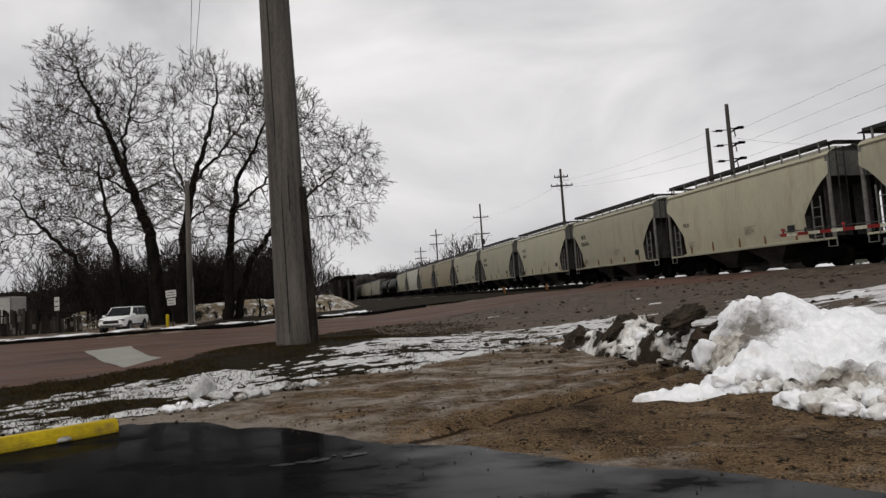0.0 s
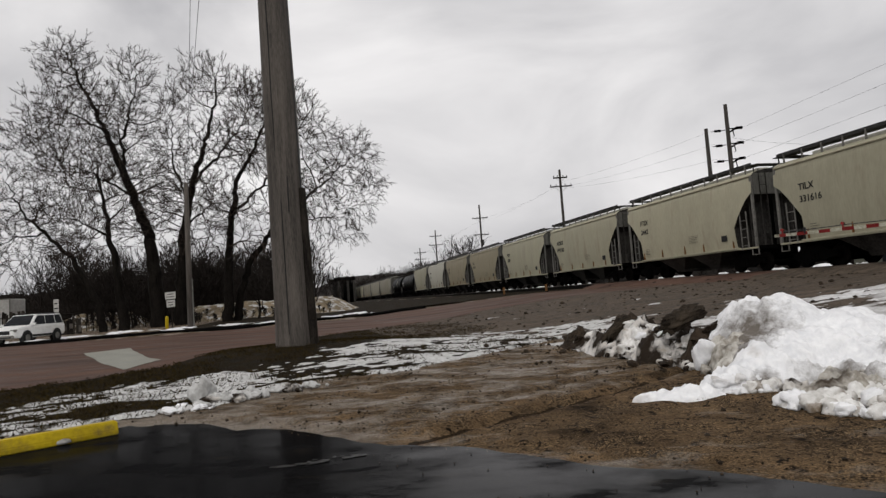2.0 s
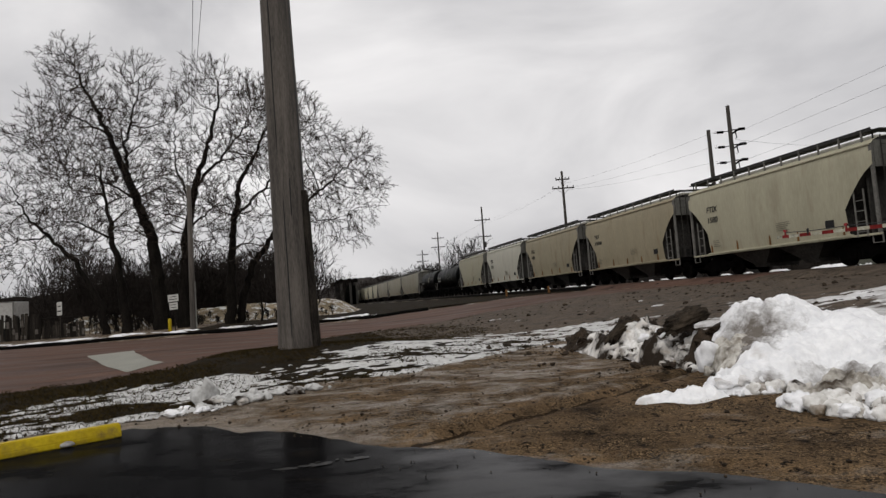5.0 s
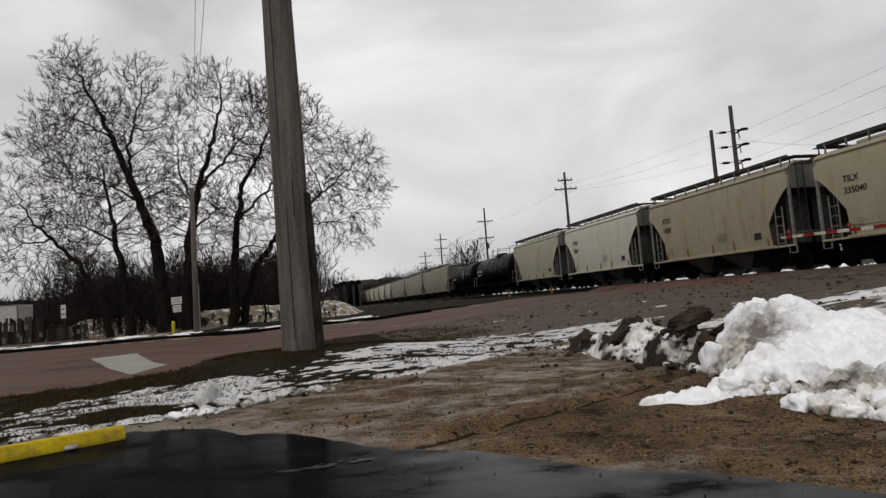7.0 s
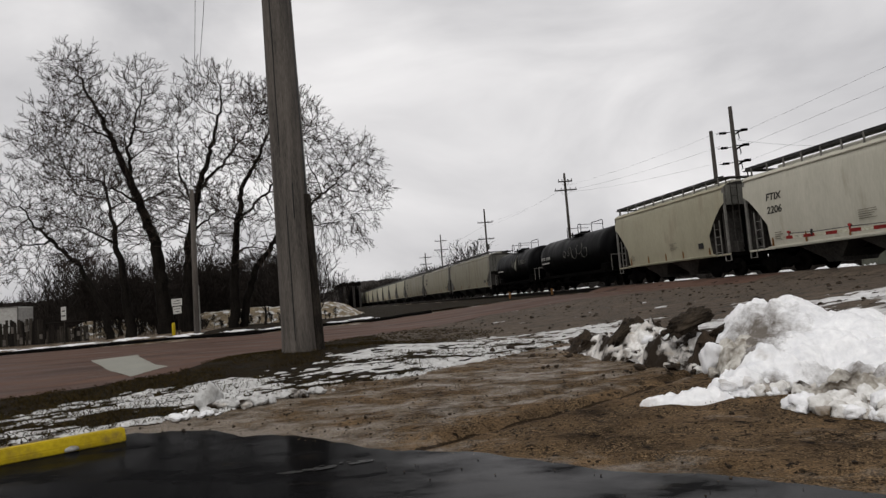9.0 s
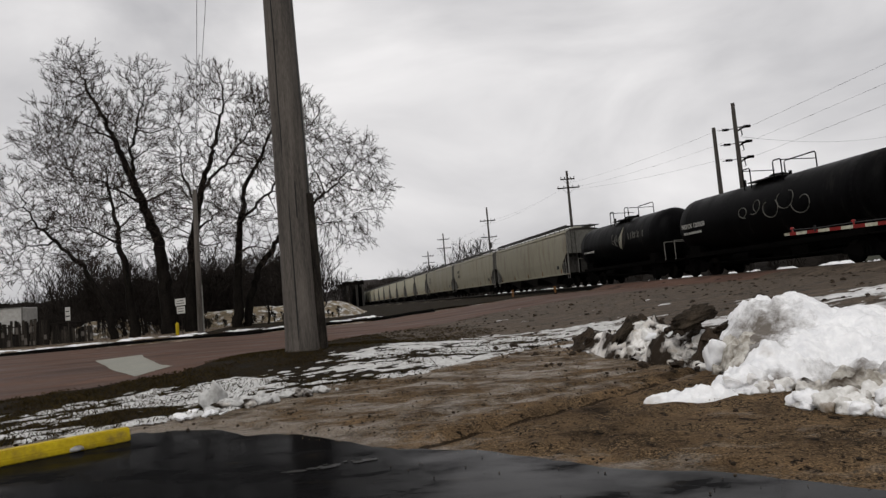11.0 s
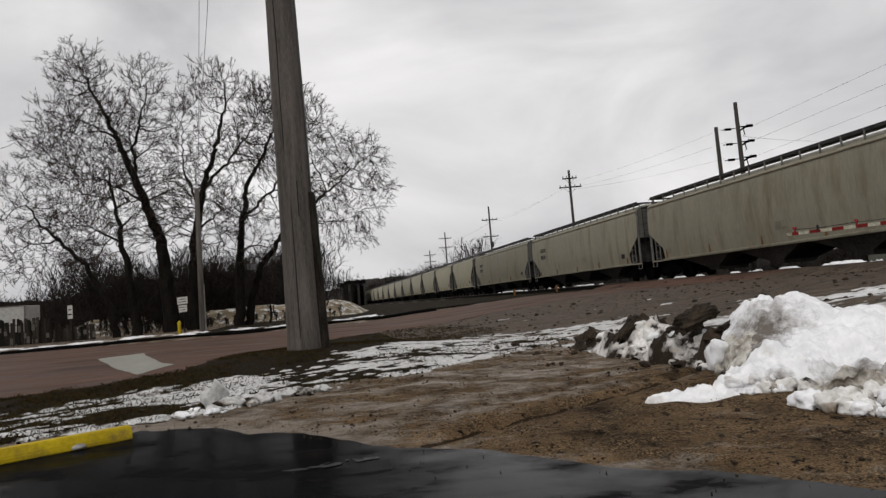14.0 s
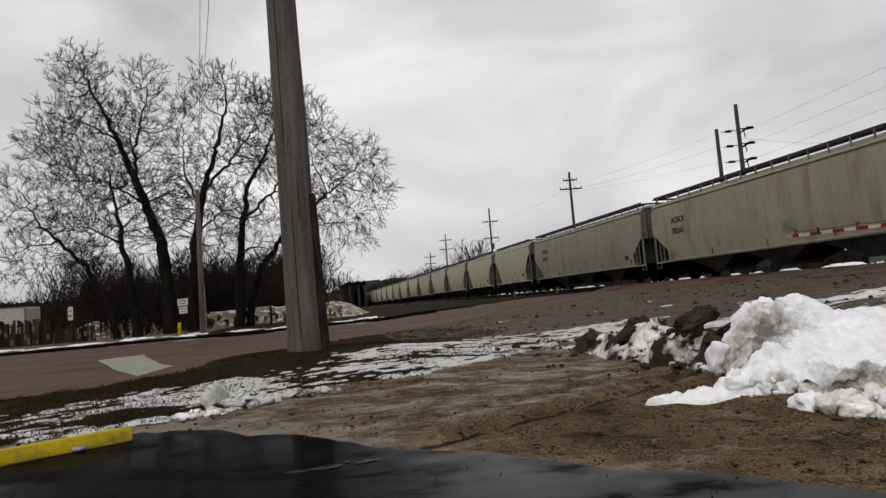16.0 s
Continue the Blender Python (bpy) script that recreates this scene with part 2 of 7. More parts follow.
soiled(M["heap_snow"], [(3.42, 7.3, 0.42, 0.52), (3.15, 6.85, 0.2, 0.36), (2.95, 6.05, 0.05, 0.17), (3.6, 5.9, 0.1, 0.36), (4.4, 5.9, 0.3, 0.34)])
M["stain_snow"] = material("soil_stained_snow", (0.20, 0.175, 0.14), (0.66, 0.64, 0.59), 2.6, (0.5, 0.8), 0.9, 14, bump_dist=0.05, stain=(0.055, 0.042, 0.03), stain_scale=2.2, stain_at=(0.48, 0.62), spec=0.06)
M["turf"] = material("frozen_dark_turf", (0.009, 0.007, 0.005), (0.060, 0.047, 0.034), 3.5, (0.7, 0.95), 1.0, 26, bump_dist=0.04, spec=0.05, stretch=(0.6, 1.4, 2.0))
M["thin_snow"] = material("thin_melting_snow", (0.35, 0.34, 0.33), (0.72, 0.72, 0.72), 1.6, (0.4, 0.8), 0.4, 14, bump_dist=0.02, stain=(0.09, 0.075, 0.06),
                          stain_scale=1.5, stain_at=(0.52, 0.68))
M["dirty_snow"] = material("dirty_snow", (0.36, 0.32, 0.27), (0.84, 0.83, 0.81), 2.2, (0.4, 0.8), 0.8, 12, bump_dist=0.04, stain=(0.022, 0.016, 0.011),
                           stain_scale=3.0, stain_at=(0.43, 0.55), spec=0.05)
M["grass"] = material("dead_grass_soil", (0.0035, 0.0026, 0.0016), (0.026, 0.0185, 0.009), 3.2, (0.7, 0.95), 1.0, 70, bump_dist=0.03, spec=0.03)
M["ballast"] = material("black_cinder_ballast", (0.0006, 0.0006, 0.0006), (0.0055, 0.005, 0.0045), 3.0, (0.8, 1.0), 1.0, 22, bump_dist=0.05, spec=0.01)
M["timber"] = material("weathered_pole_wood", (0.045, 0.040, 0.035), (0.135, 0.118, 0.103), 1.4, (0.6, 0.85), 0.6, 16, stretch=(6, 6, 0.5), bump_dist=0.015)
M["dark_pole"] = material("dark_weathered_pole_wood", (0.022, 0.020, 0.018), (0.072, 0.064, 0.057), 1.4, (0.6, 0.85), 0.5, 16, stretch=(6, 6, 0.5), bump_dist=0.015, spec=0.05)
M["old_timber"] = material("dark_old_timber", (0.004, 0.0035, 0.003), (0.040, 0.034, 0.028), 2.2, (0.6, 0.9), 0.6, 20, stretch=(5, 5, 0.8), vary=0.6, spec=0.04)
M["bark"] = material("tree_bark", (0.003, 0.0026, 0.0022), (0.017, 0.0145, 0.012), 1.5, (0.7, 0.95), 0.8, 12, stretch=(2, 2, 0.6), bump_dist=0.03, spec=0.03)
M["twig"] = material("twig_bark", (0.012, 0.009, 0.007), (0.056, 0.043, 0.034), 0.6, (0.7, 0.95), 0.0, 6, spec=0.05)
M["far_twig"] = material("far_woods_bark", (0.007, 0.006, 0.0052), (0.032, 0.027, 0.0235), 0.2, (0.8, 1.0), 0.0, 3, spec=0.02)
M["hopper"] = material("beige_hopper_paint", (0.325, 0.306, 0.222), (0.405, 0.381, 0.280), 0.7, (0.4, 0.65), 0.05, 9, stain=(0.26, 0.22, 0.16), stain_scale=1.0,
                       stain_at=(0.56, 0.8), stretch=(1.6, 1, 0.35), vary=0.14)
M["hopper_dull"] = material("dusty_brown_beige_hopper_paint", (0.255, 0.223, 0.15), (0.33, 0.29, 0.202), 0.7, (0.4, 0.65), 0.05, 9, stain=(0.20, 0.15, 0.09), stain_scale=1.0,
                            stain_at=(0.54, 0.8), stretch=(1.6, 1, 0.35), vary=0.06)
M["hopper_long"] = material("grey_beige_hopper_paint", (0.205, 0.190, 0.142), (0.272, 0.253, 0.191), 0.6, (0.4, 0.65), 0.05, 9, stain=(0.15, 0.118, 0.078), stain_scale=0.9,
                            stain_at=(0.50, 0.75), stretch=(1.6, 1, 0.3), vary=0.07)
M["hopper_pale"] = material("off_white_hopper_paint", (0.42, 0.405, 0.335), (0.50, 0.482, 0.405), 0.7, (0.4, 0.65), 0.05, 9, stain=(0.30, 0.27, 0.21), stain_scale=1.0,
                            stain_at=(0.58, 0.82), stretch=(1.6, 1, 0.35))
# shade on the beige end slopes, put into a dark grey; reused on other dark parts
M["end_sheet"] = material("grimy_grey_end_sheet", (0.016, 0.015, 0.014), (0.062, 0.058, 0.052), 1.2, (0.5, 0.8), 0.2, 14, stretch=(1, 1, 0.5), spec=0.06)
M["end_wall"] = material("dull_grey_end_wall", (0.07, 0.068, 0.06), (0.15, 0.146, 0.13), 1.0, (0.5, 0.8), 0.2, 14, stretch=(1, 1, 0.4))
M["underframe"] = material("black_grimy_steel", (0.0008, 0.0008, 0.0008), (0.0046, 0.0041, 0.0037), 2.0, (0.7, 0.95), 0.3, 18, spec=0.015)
M["tank"] = material("dull_black_tank_paint", (0.0008, 0.0008, 0.001), (0.0048, 0.0048, 0.005), 0.9, (0.3, 0.55), 0.1, 14, stain=(0.026, 0.0245, 0.022), stain_scale=0.9,
                     stain_at=(0.58, 0.8), stretch=(2.2, 1, 0.35), spec=0.03)
M["ladder"] = material("grey_galvanised_steel", (0.08, 0.077, 0.07), (0.20, 0.192, 0.175), 3, (0.4, 0.7), 0.1, 30)
M["grating"] = material("dark_roof_walk_grating", (0.013, 0.013, 0.013), (0.05, 0.049, 0.046), 3, (0.5, 0.8), 0.2, 30)
M["roof"] = material("dusty_hopper_roof", (0.20, 0.195, 0.17), (0.38, 0.37, 0.32), 1.5, (0.5, 0.8), 0.2, 20)
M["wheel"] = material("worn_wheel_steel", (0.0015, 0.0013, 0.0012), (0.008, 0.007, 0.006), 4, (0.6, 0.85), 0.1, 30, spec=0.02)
M["rail"] = material("rail_steel", (0.06, 0.045, 0.035), (0.16, 0.13, 0.11), 4, (0.3, 0.6), 0.1, 30, metal=0.7)
M["red"] = material("red_reflective_tape", (0.11, 0.010, 0.009), (0.19, 0.018, 0.016), 4, (0.4, 0.6), 0.0, 20)
M["white"] = material("white_paint", (0.60, 0.60, 0.58), (0.78, 0.78, 0.76), 3, (0.35, 0.6), 0.05, 20)
M["black"] = material("black_lettering", (0.012, 0.012, 0.012), (0.03, 0.03, 0.03), 4, (0.5, 0.7), 0.0, 20)
M["yellow"] = material("yellow_paint", (0.33, 0.235, 0.006), (0.49, 0.365, 0.012), 3, (0.45, 0.7), 0.2, 30, stain=(0.16, 0.11, 0.03), stain_scale=5, stain_at=(0.55, 0.75))
M["glass"] = material("dark_car_glass", (0.008, 0.009, 0.01), (0.02, 0.022, 0.025), 2, (0.04, 0.1), 0.0, 20, spec=0.04)
M["tyre"] = material("black_tyre_rubber", (0.008, 0.008, 0.008), (0.02, 0.02, 0.02), 4, (0.7, 0.9), 0.1, 40)
M["wire"] = material("dark_cable", (0.03, 0.03, 0.03), (0.07, 0.07, 0.07), 1, (0.5, 0.7), 0.0, 10)
M["straw"] = material("snow_dusted_straw_bank", (0.09, 0.068, 0.040), (0.29, 0.23, 0.15), 0.5, (0.7, 0.9), 0.8, 6, stain=(0.60, 0.60, 0.59), stain_scale=1.3, stain_at=(0.50, 0.62), bump_dist=0.2)
M["dry_grass"] = material("dry_dead_grass", (0.011, 0.008, 0.003), (0.056, 0.040, 0.014), 3, (0.7, 0.9), 0.0, 20, spec=0.03, vary=0.6, island=True)
M["brush"] = material("winter_brush", (0.0045, 0.004, 0.0035), (0.020, 0.017, 0.0145), 0.35, (0.8, 1.0), 0.9, 2.5, bump_dist=0.4, spec=0.02)
M["pale_mark"] = material("pale_stencil_paint", (0.30, 0.29, 0.27), (0.48, 0.47, 0.44), 4, (0.5, 0.7), 0.0, 20)
M["faint"] = material("faded_stencil_paint", (0.12, 0.11, 0.085), (0.20, 0.185, 0.145), 4, (0.5, 0.7), 0.0, 20)
M["leaf_paint"] = material("worn_cream_paint", (0.28, 0.27, 0.20), (0.52, 0.51, 0.42), 2.5, (0.5, 0.7), 0.1, 20, stain=(0.05, 0.05, 0.045), stain_scale=2.0, stain_at=(0.55, 0.7))
M["lens"] = material("dark_red_lamp_lens", (0.16, 0.010, 0.010), (0.30, 0.018, 0.016), 4, (0.15, 0.3), 0.0, 20, spec=0.4)
M["pale_wall"] = material("pale_greenish_siding", (0.09, 0.094, 0.076), (0.15, 0.154, 0.128), 1.0, (0.6, 0.8), 0.1, 8)
M["far_brush"] = material("hazy_far_woods", (0.022, 0.020, 0.019), (0.075, 0.068, 0.064), 0.12, (0.8, 1.0), 0.9, 1.2, bump_dist=0.6, spec=0.02)
M["rust"] = material("rust_streak", (0.10, 0.045, 0.015), (0.22, 0.11, 0.04), 3, (0.7, 0.9), 0.1, 20)


# ---- building helpers ----
def part(name, bm, mat, parent=None, label="", smooth=False):
    """Link a bmesh as one mesh object under a thing or a part."""
    me = bpy.data.meshes.new(name)
    bm.normal_update()
    bm.to_mesh(me)
    bm.free()
    if smooth:
        me.polygons.foreach_set("use_smooth", [True] * len(me.polygons))
    for q in (mat if isinstance(mat, (list, tuple)) else [mat]):
        me.materials.append(M[q])
    ob = new(name, me)
    ob.parent = parent
    if label:
        tagged(ob, label=label)
    return ob


def from_arrays(name, verts, faces, mat, parent=None, label="", smooth=False):
    me = bpy.data.meshes.new(name)
    me.from_pydata([tuple(v) for v in verts], [], [tuple(f) for f in faces])
    if smooth:
        me.polygons.foreach_set("use_smooth", [True] * len(me.polygons))
    for q in (mat if isinstance(mat, (list, tuple)) else [mat]):
        me.materials.append(M[q])
    me.update()
    ob = new(name, me)
    ob.parent = parent
    if label:
        tagged(ob, label=label)
    return ob


def reuse(ob, parent, m, label=""):
    """Another object on the same mesh."""
    o = new(ob.name.split(".")[0], ob.data)
    o.parent = parent
    o.matrix_local = m
    if label:
        tagged(o, label=label)
    return o


def box(bm, lo, hi, bevel=0.0, m=None, mi=0):
    before = set(bm.faces)
    r = bmesh.ops.create_cube(bm, size=1.0)
    c = [(lo[k] + hi[k]) / 2 for k in range(3)]
    d = [hi[k] - lo[k] for k in range(3)]
    mat = Matrix.Translation(c) @ Matrix.Diagonal((*d, 1))
    bmesh.ops.transform(bm, matrix=(m @ mat) if m else mat, verts=r["verts"])
    if bevel:
        es = list({e for v in r["verts"] for e in v.link_edges})
        bmesh.ops.bevel(bm, geom=es, offset=bevel, segments=1, affect="EDGES")
    if mi:
        for f in bm.faces:
            if f not in before:
                f.material_index = mi


def tube(bm, pts, radii, sides=8, cap=True):
    """A tapered tube along a line of points."""
    rings = []
    for i, p in enumerate(pts):
        p = Vector(p)
        a = Vector(pts[max(i - 1, 0)])
        c = Vector(pts[min(i + 1, len(pts) - 1)])
        t = (c - a).normalized()
        u = t.cross(Vector((0.31, 0.17, 0.93)) if abs(t.z) < 0.9 else Vector((1, 0, 0))).normalized()
        v = t.cross(u)
        r = radii[i] if isinstance(radii, (list, tuple)) else radii
        rings.append([bm.verts.new(p + (u * math.cos(k * 2 * math.pi / sides) + v * math.sin(k * 2 * math.pi / sides)) * r) for k in range(sides)])
    for a, c in zip(rings, rings[1:]):
        for k in range(sides):
            bm.faces.new((a[k], a[(k + 1) % sides], c[(k + 1) % sides], c[k]))
    if cap:
        bm.faces.new(list(reversed(rings[0])))
        bm.faces.new(rings[-1])


def prism(bm, outline, lo, hi, axis=1):
    """Extrude a flat outline (pairs) along one axis from lo to hi."""
    def at(p, q):
        v = [p[0], p[1]]
        v.insert(axis, q)
        return v
    a = [bm.verts.new(at(p, lo)) for p in outline]
    b = [bm.verts.new(at(p, hi)) for p in outline]
    bm.faces.new(a)
    bm.faces.new(list(reversed(b)))
    n = len(a)
    for k in range(n):
        bm.faces.new((a[(k + 1) % n], a[k], b[k], b[(k + 1) % n]))
    bmesh.ops.recalc_face_normals(bm, faces=bm.faces)


def lettering(text, size, mat, parent, m, depth=0.004):
    """Words in the built-in font as a mesh."""
    cu = bpy.data.curves.new("lettering", "FONT")
    cu.body, cu.size, cu.extrude = text, size, depth
    cu.align_x, cu.offset, cu.shear = "LEFT", size * 0.012, 0.12 if text.startswith(("F", "2", "1")) else 0.0
    tmp = bpy.data.objects.new("lettering", cu)
    scene.collection.objects.link(tmp)
    dg = bpy.context.evaluated_depsgraph_get()
    me = bpy.data.meshes.new_from_object(tmp.evaluated_get(dg))
    bpy.data.objects.remove(tmp)
    me.materials.clear()
    me.materials.append(M[mat])
    ob = new("lettering", me)
    ob.parent = parent
    ob.matrix_local = m
    return ob


def empty(name, label, category, group="", kind=""):
    e = new(name)
    e.empty_display_size = 0.2
    return tagged(e, label, category, group, kind)


# the track's frame: w across it (0 at the camera), s along it
AZ = radians(-13.46)
NW = Vector((math.cos(AZ), -math.sin(AZ), 0))
DS = Vector((math.sin(AZ), math.cos(AZ), 0))
CENTRE, RAIL = 21.75, 1.2
TRACK_AZ = radians(-13.12)


def at_ws(w, s, z=0.0):
    p = NW * w + DS * s
    return Vector((p.x, p.y, z))


POLE_AT = Vector((-3.17, 13.2))


def sstep(a, b, x):
    u = np.clip((x - a) / (b - a), 0, 1)
    return u * u * (3 - 2 * u)


def ground_z(x, y):
    """The lie of the land: flat lot, rising to the railway, a low mound round the big pole."""
    w = x * NW.x + y * NW.y
    s = x * DS.x + y * DS.y
    z = 0.85 * sstep(3, 17, w) + 0.28 * np.exp(-((x - POLE_AT.x) ** 2 + (y - POLE_AT.y) ** 2) / 3.5 ** 2)
    z = z + 0.12 * sstep(17.5, 19.8, w) * sstep(25, 22.5, w)
    z = z + sstep(0.3, 1.0, s - road_far(w)) * sstep(13, 9, w) * (0.12 - 0.16 * sstep(-9, -18, w))
    return z - 0.85 * sstep(26, 60, w)


def hash_noise(x, y, seed=0):
    """Smooth value noise on numpy arrays, 0 to 1."""
    xi, yi = np.floor(x).astype(np.int64), np.floor(y).astype(np.int64)
    fx, fy = x - xi, y - yi
    fx, fy = fx * fx * (3 - 2 * fx), fy * fy * (3 - 2 * fy)

    def h(a, b):
        k = (a * 374761393 + b * 668265263 + seed * 974634777) & 0xFFFFFFFF
        k = ((k ^ (k >> 13)) * 1274126177) & 0xFFFFFFFF
        return ((k ^ (k >> 16)) & 0xFFFF) / 65535.0

    return (h(xi, yi) * (1 - fx) + h(xi + 1, yi) * fx) * (1 - fy) + (h(xi, yi + 1) * (1 - fx) + h(xi + 1, yi + 1) * fx) * fy


def fbm(x, y, octaves=4, seed=0):
    v, a, tot = 0.0, 1.0, 0.0
    for k in range(octaves):
        v = v + a * hash_noise(x * 2 ** k, y * 2 ** k, seed + k)
        tot += a
        a *= 0.5
    return v / tot


def sheet(name, X, Y, Z, mat, keep=None, parent=None, smooth=True):
    """A grid of points as a mesh; keep: which points carry faces."""
    nu, nv = X.shape
    idx = np.arange(nu * nv).reshape(nu, nv)
    q = np.stack([idx[:-1, :-1], idx[1:, :-1], idx[1:, 1:], idx[:-1, 1:]], -1).reshape(-1, 4)
    if keep is not None:
        k = keep.reshape(-1)
        q = q[k[q].sum(1) >= 1]
    used = np.unique(q)
    remap = np.zeros(nu * nv, int)
    remap[used] = np.arange(len(used))
    V = np.stack([X.reshape(-1), Y.reshape(-1), Z.reshape(-1)], -1)[used]
    me = bpy.data.meshes.new(name)
    me.vertices.add(len(V))
    me.vertices.foreach_set("co", V.reshape(-1))
    q = remap[q]
    me.loops.add(len(q) * 4)
    me.loops.foreach_set("vertex_index", q.reshape(-1))
    me.polygons.add(len(q))
    me.polygons.foreach_set("loop_start", np.arange(0, len(q) * 4, 4))
    me.polygons.foreach_set("use_smooth", np.full(len(q), smooth))
    me.update(calc_edges=True)
    me.validate()
    me.materials.append(M[mat])
    ob = new(name, me)
    ob.parent = parent
    return ob


# ---- the ground, road and lot ----
def axis_steps(near, step, far, grow=1.25):
    a = list(np.arange(near[0], near[1] + 1e-6, step))
    s = step
    while a[-1] < far:
        s *= grow
        a.append(a[-1] + s)
    s = step
    while a[0] > -far:
        s *= grow
        a.insert(0, a[0] - s)
    return np.array(a)


def build_ground():
    xs, ys = axis_steps((-6, 9), 0.055, 3000, 1.15), axis_steps((2, 15), 0.055, 3000, 1.15)
    X, Y = np.meshgrid(xs, ys, indexing="ij")
    near = np.exp(-((X - 1) ** 2 + (Y - 9) ** 2) / 14 ** 2)
    Z = ground_z(X, Y) + near * (0.035 * (fbm(X * 0.7, Y * 0.7, 4, 3) - 0.5) + 0.045 * (fbm(X * 4, Y * 4, 4, 9) - 0.5)) - 0.012
    # two wheel ruts that lead out of the lot
    w, s = X * NW.x + Y * NW.y, X * DS.x + Y * DS.y
    for off, deep in ((0.0, 0.05), (0.32, 0.02), (0.95, 0.03), (-1.1, 0.02)):
        c = 4.532 + off + 0.505 * w
        Z += near * (deep * 0.6 * np.exp(-((s - c - 0.17) / 0.13) ** 2) - deep * np.exp(-((s - c) / 0.09) ** 2)) * (w > 0.2) * (w < 6)
    lot = (s < lot_edge(w) + 0.5)
    Z = np.where(lot, np.minimum(Z, -0.03), Z)
    road = (s > road_near(w) - 0.4) & (s < road_far(w) + 0.4)
    Z = np.where(road, ground_z(X, Y) - 0.03, Z)
    g = sheet("ground", X, Y, Z, "dirt")
    tagged(g, "wet brown gravel and dirt with wheel ruts", "ground", kind="structure")


def lot_edge(w):
    return np.interp(w, [-30, -4, -1.7, -0.9, 0.1, 1.2, 2.1, 2.8, 4, 8, 30], [4.6, 5.9, 7.05, 6.75, 5.6, 4.4, 3.45, 2.6, 1.6, -1, -20])


def road_near(w):
    return np.interp(w, [-90, -4, -2.2, -0.6, 1.0, 3.5, 8, 12.3, 13.9, 17, 80], [12.0, 12.0, 12.4, 19.0, 22.4, 24.6, 27.4, 27.6, 25.7, 23.0, 22.1])


def road_far(w):
    return np.interp(w, [-90, -3, 1.5, 7, 12, 17, 80], [37.2, 37.2, 41.0, 43.0, 40.0, 38.4, 38.4])


def band(name, ws, lo, hi, steps, mat, lift, rough_edge=0.15, seed=5):
    W = np.repeat(ws[:, None], steps + 1, 1)
    fray = 0.3 * rough_edge * (fbm(ws * 9.0, ws * 0 + 3, 4, seed + 2) - 0.5) * 2
    e0 = lo(ws) + fray + rough_edge * (fbm(ws * 1.7, ws * 0, 4, seed) - 0.5) * 2
    e1 = hi(ws) + fray + rough_edge * (fbm(ws * 1.7, ws * 0 + 7, 4, seed) - 0.5) * 2
    T = np.linspace(0, 1, steps + 1)[None, :]
    S = e0[:, None] * (1 - T) + e1[:, None] * T
    X, Y = W * NW.x + S * DS.x, W * NW.y + S * DS.y
    return sheet(name, X, Y, ground_z(X, Y) + lift, mat)


def build_paving():
    tagged(band("road", np.concatenate([np.arange(-90, -12, 2.0), np.arange(-12, 17.7, 0.12)]), road_near, road_far, 60, "road", 0.004, 0.25),
           "worn red-brown asphalt road rising to the crossing", "road", kind="structure")
    tagged(band("pavement", np.arange(-14, 12, 0.06), lambda w: w * 0 - 16, lot_edge, 60, "lot", -0.004, 0.22, 8),
           "wet black asphalt lot with shining puddles", "lot", kind="structure")
    ws = np.arange(2.6, 20.3, 0.1)
    tagged(band("field", ws, lambda w: np.interp(w, [2.6, 4, 5.2, 6.5, 9, 13, 18], [16.5, 13.2, 11.6, 9.6, 7.0, 2.0, -8.0]), lambda w: road_near(w) - 0.1, 120, "field_soil", 0.012, 0.7, 28),
           "trampled dark brown soil rising to the railway", "soil", kind="structure")
    tagged(band("far_field", np.arange(-7, 20.3, 0.3), lambda w: road_far(w) + 1.2, lambda w: road_far(w) + 260, 90, "grass", 0.012, 0.5, 29),
           "dark soil beyond the road beside the railway", "soil", kind="structure")


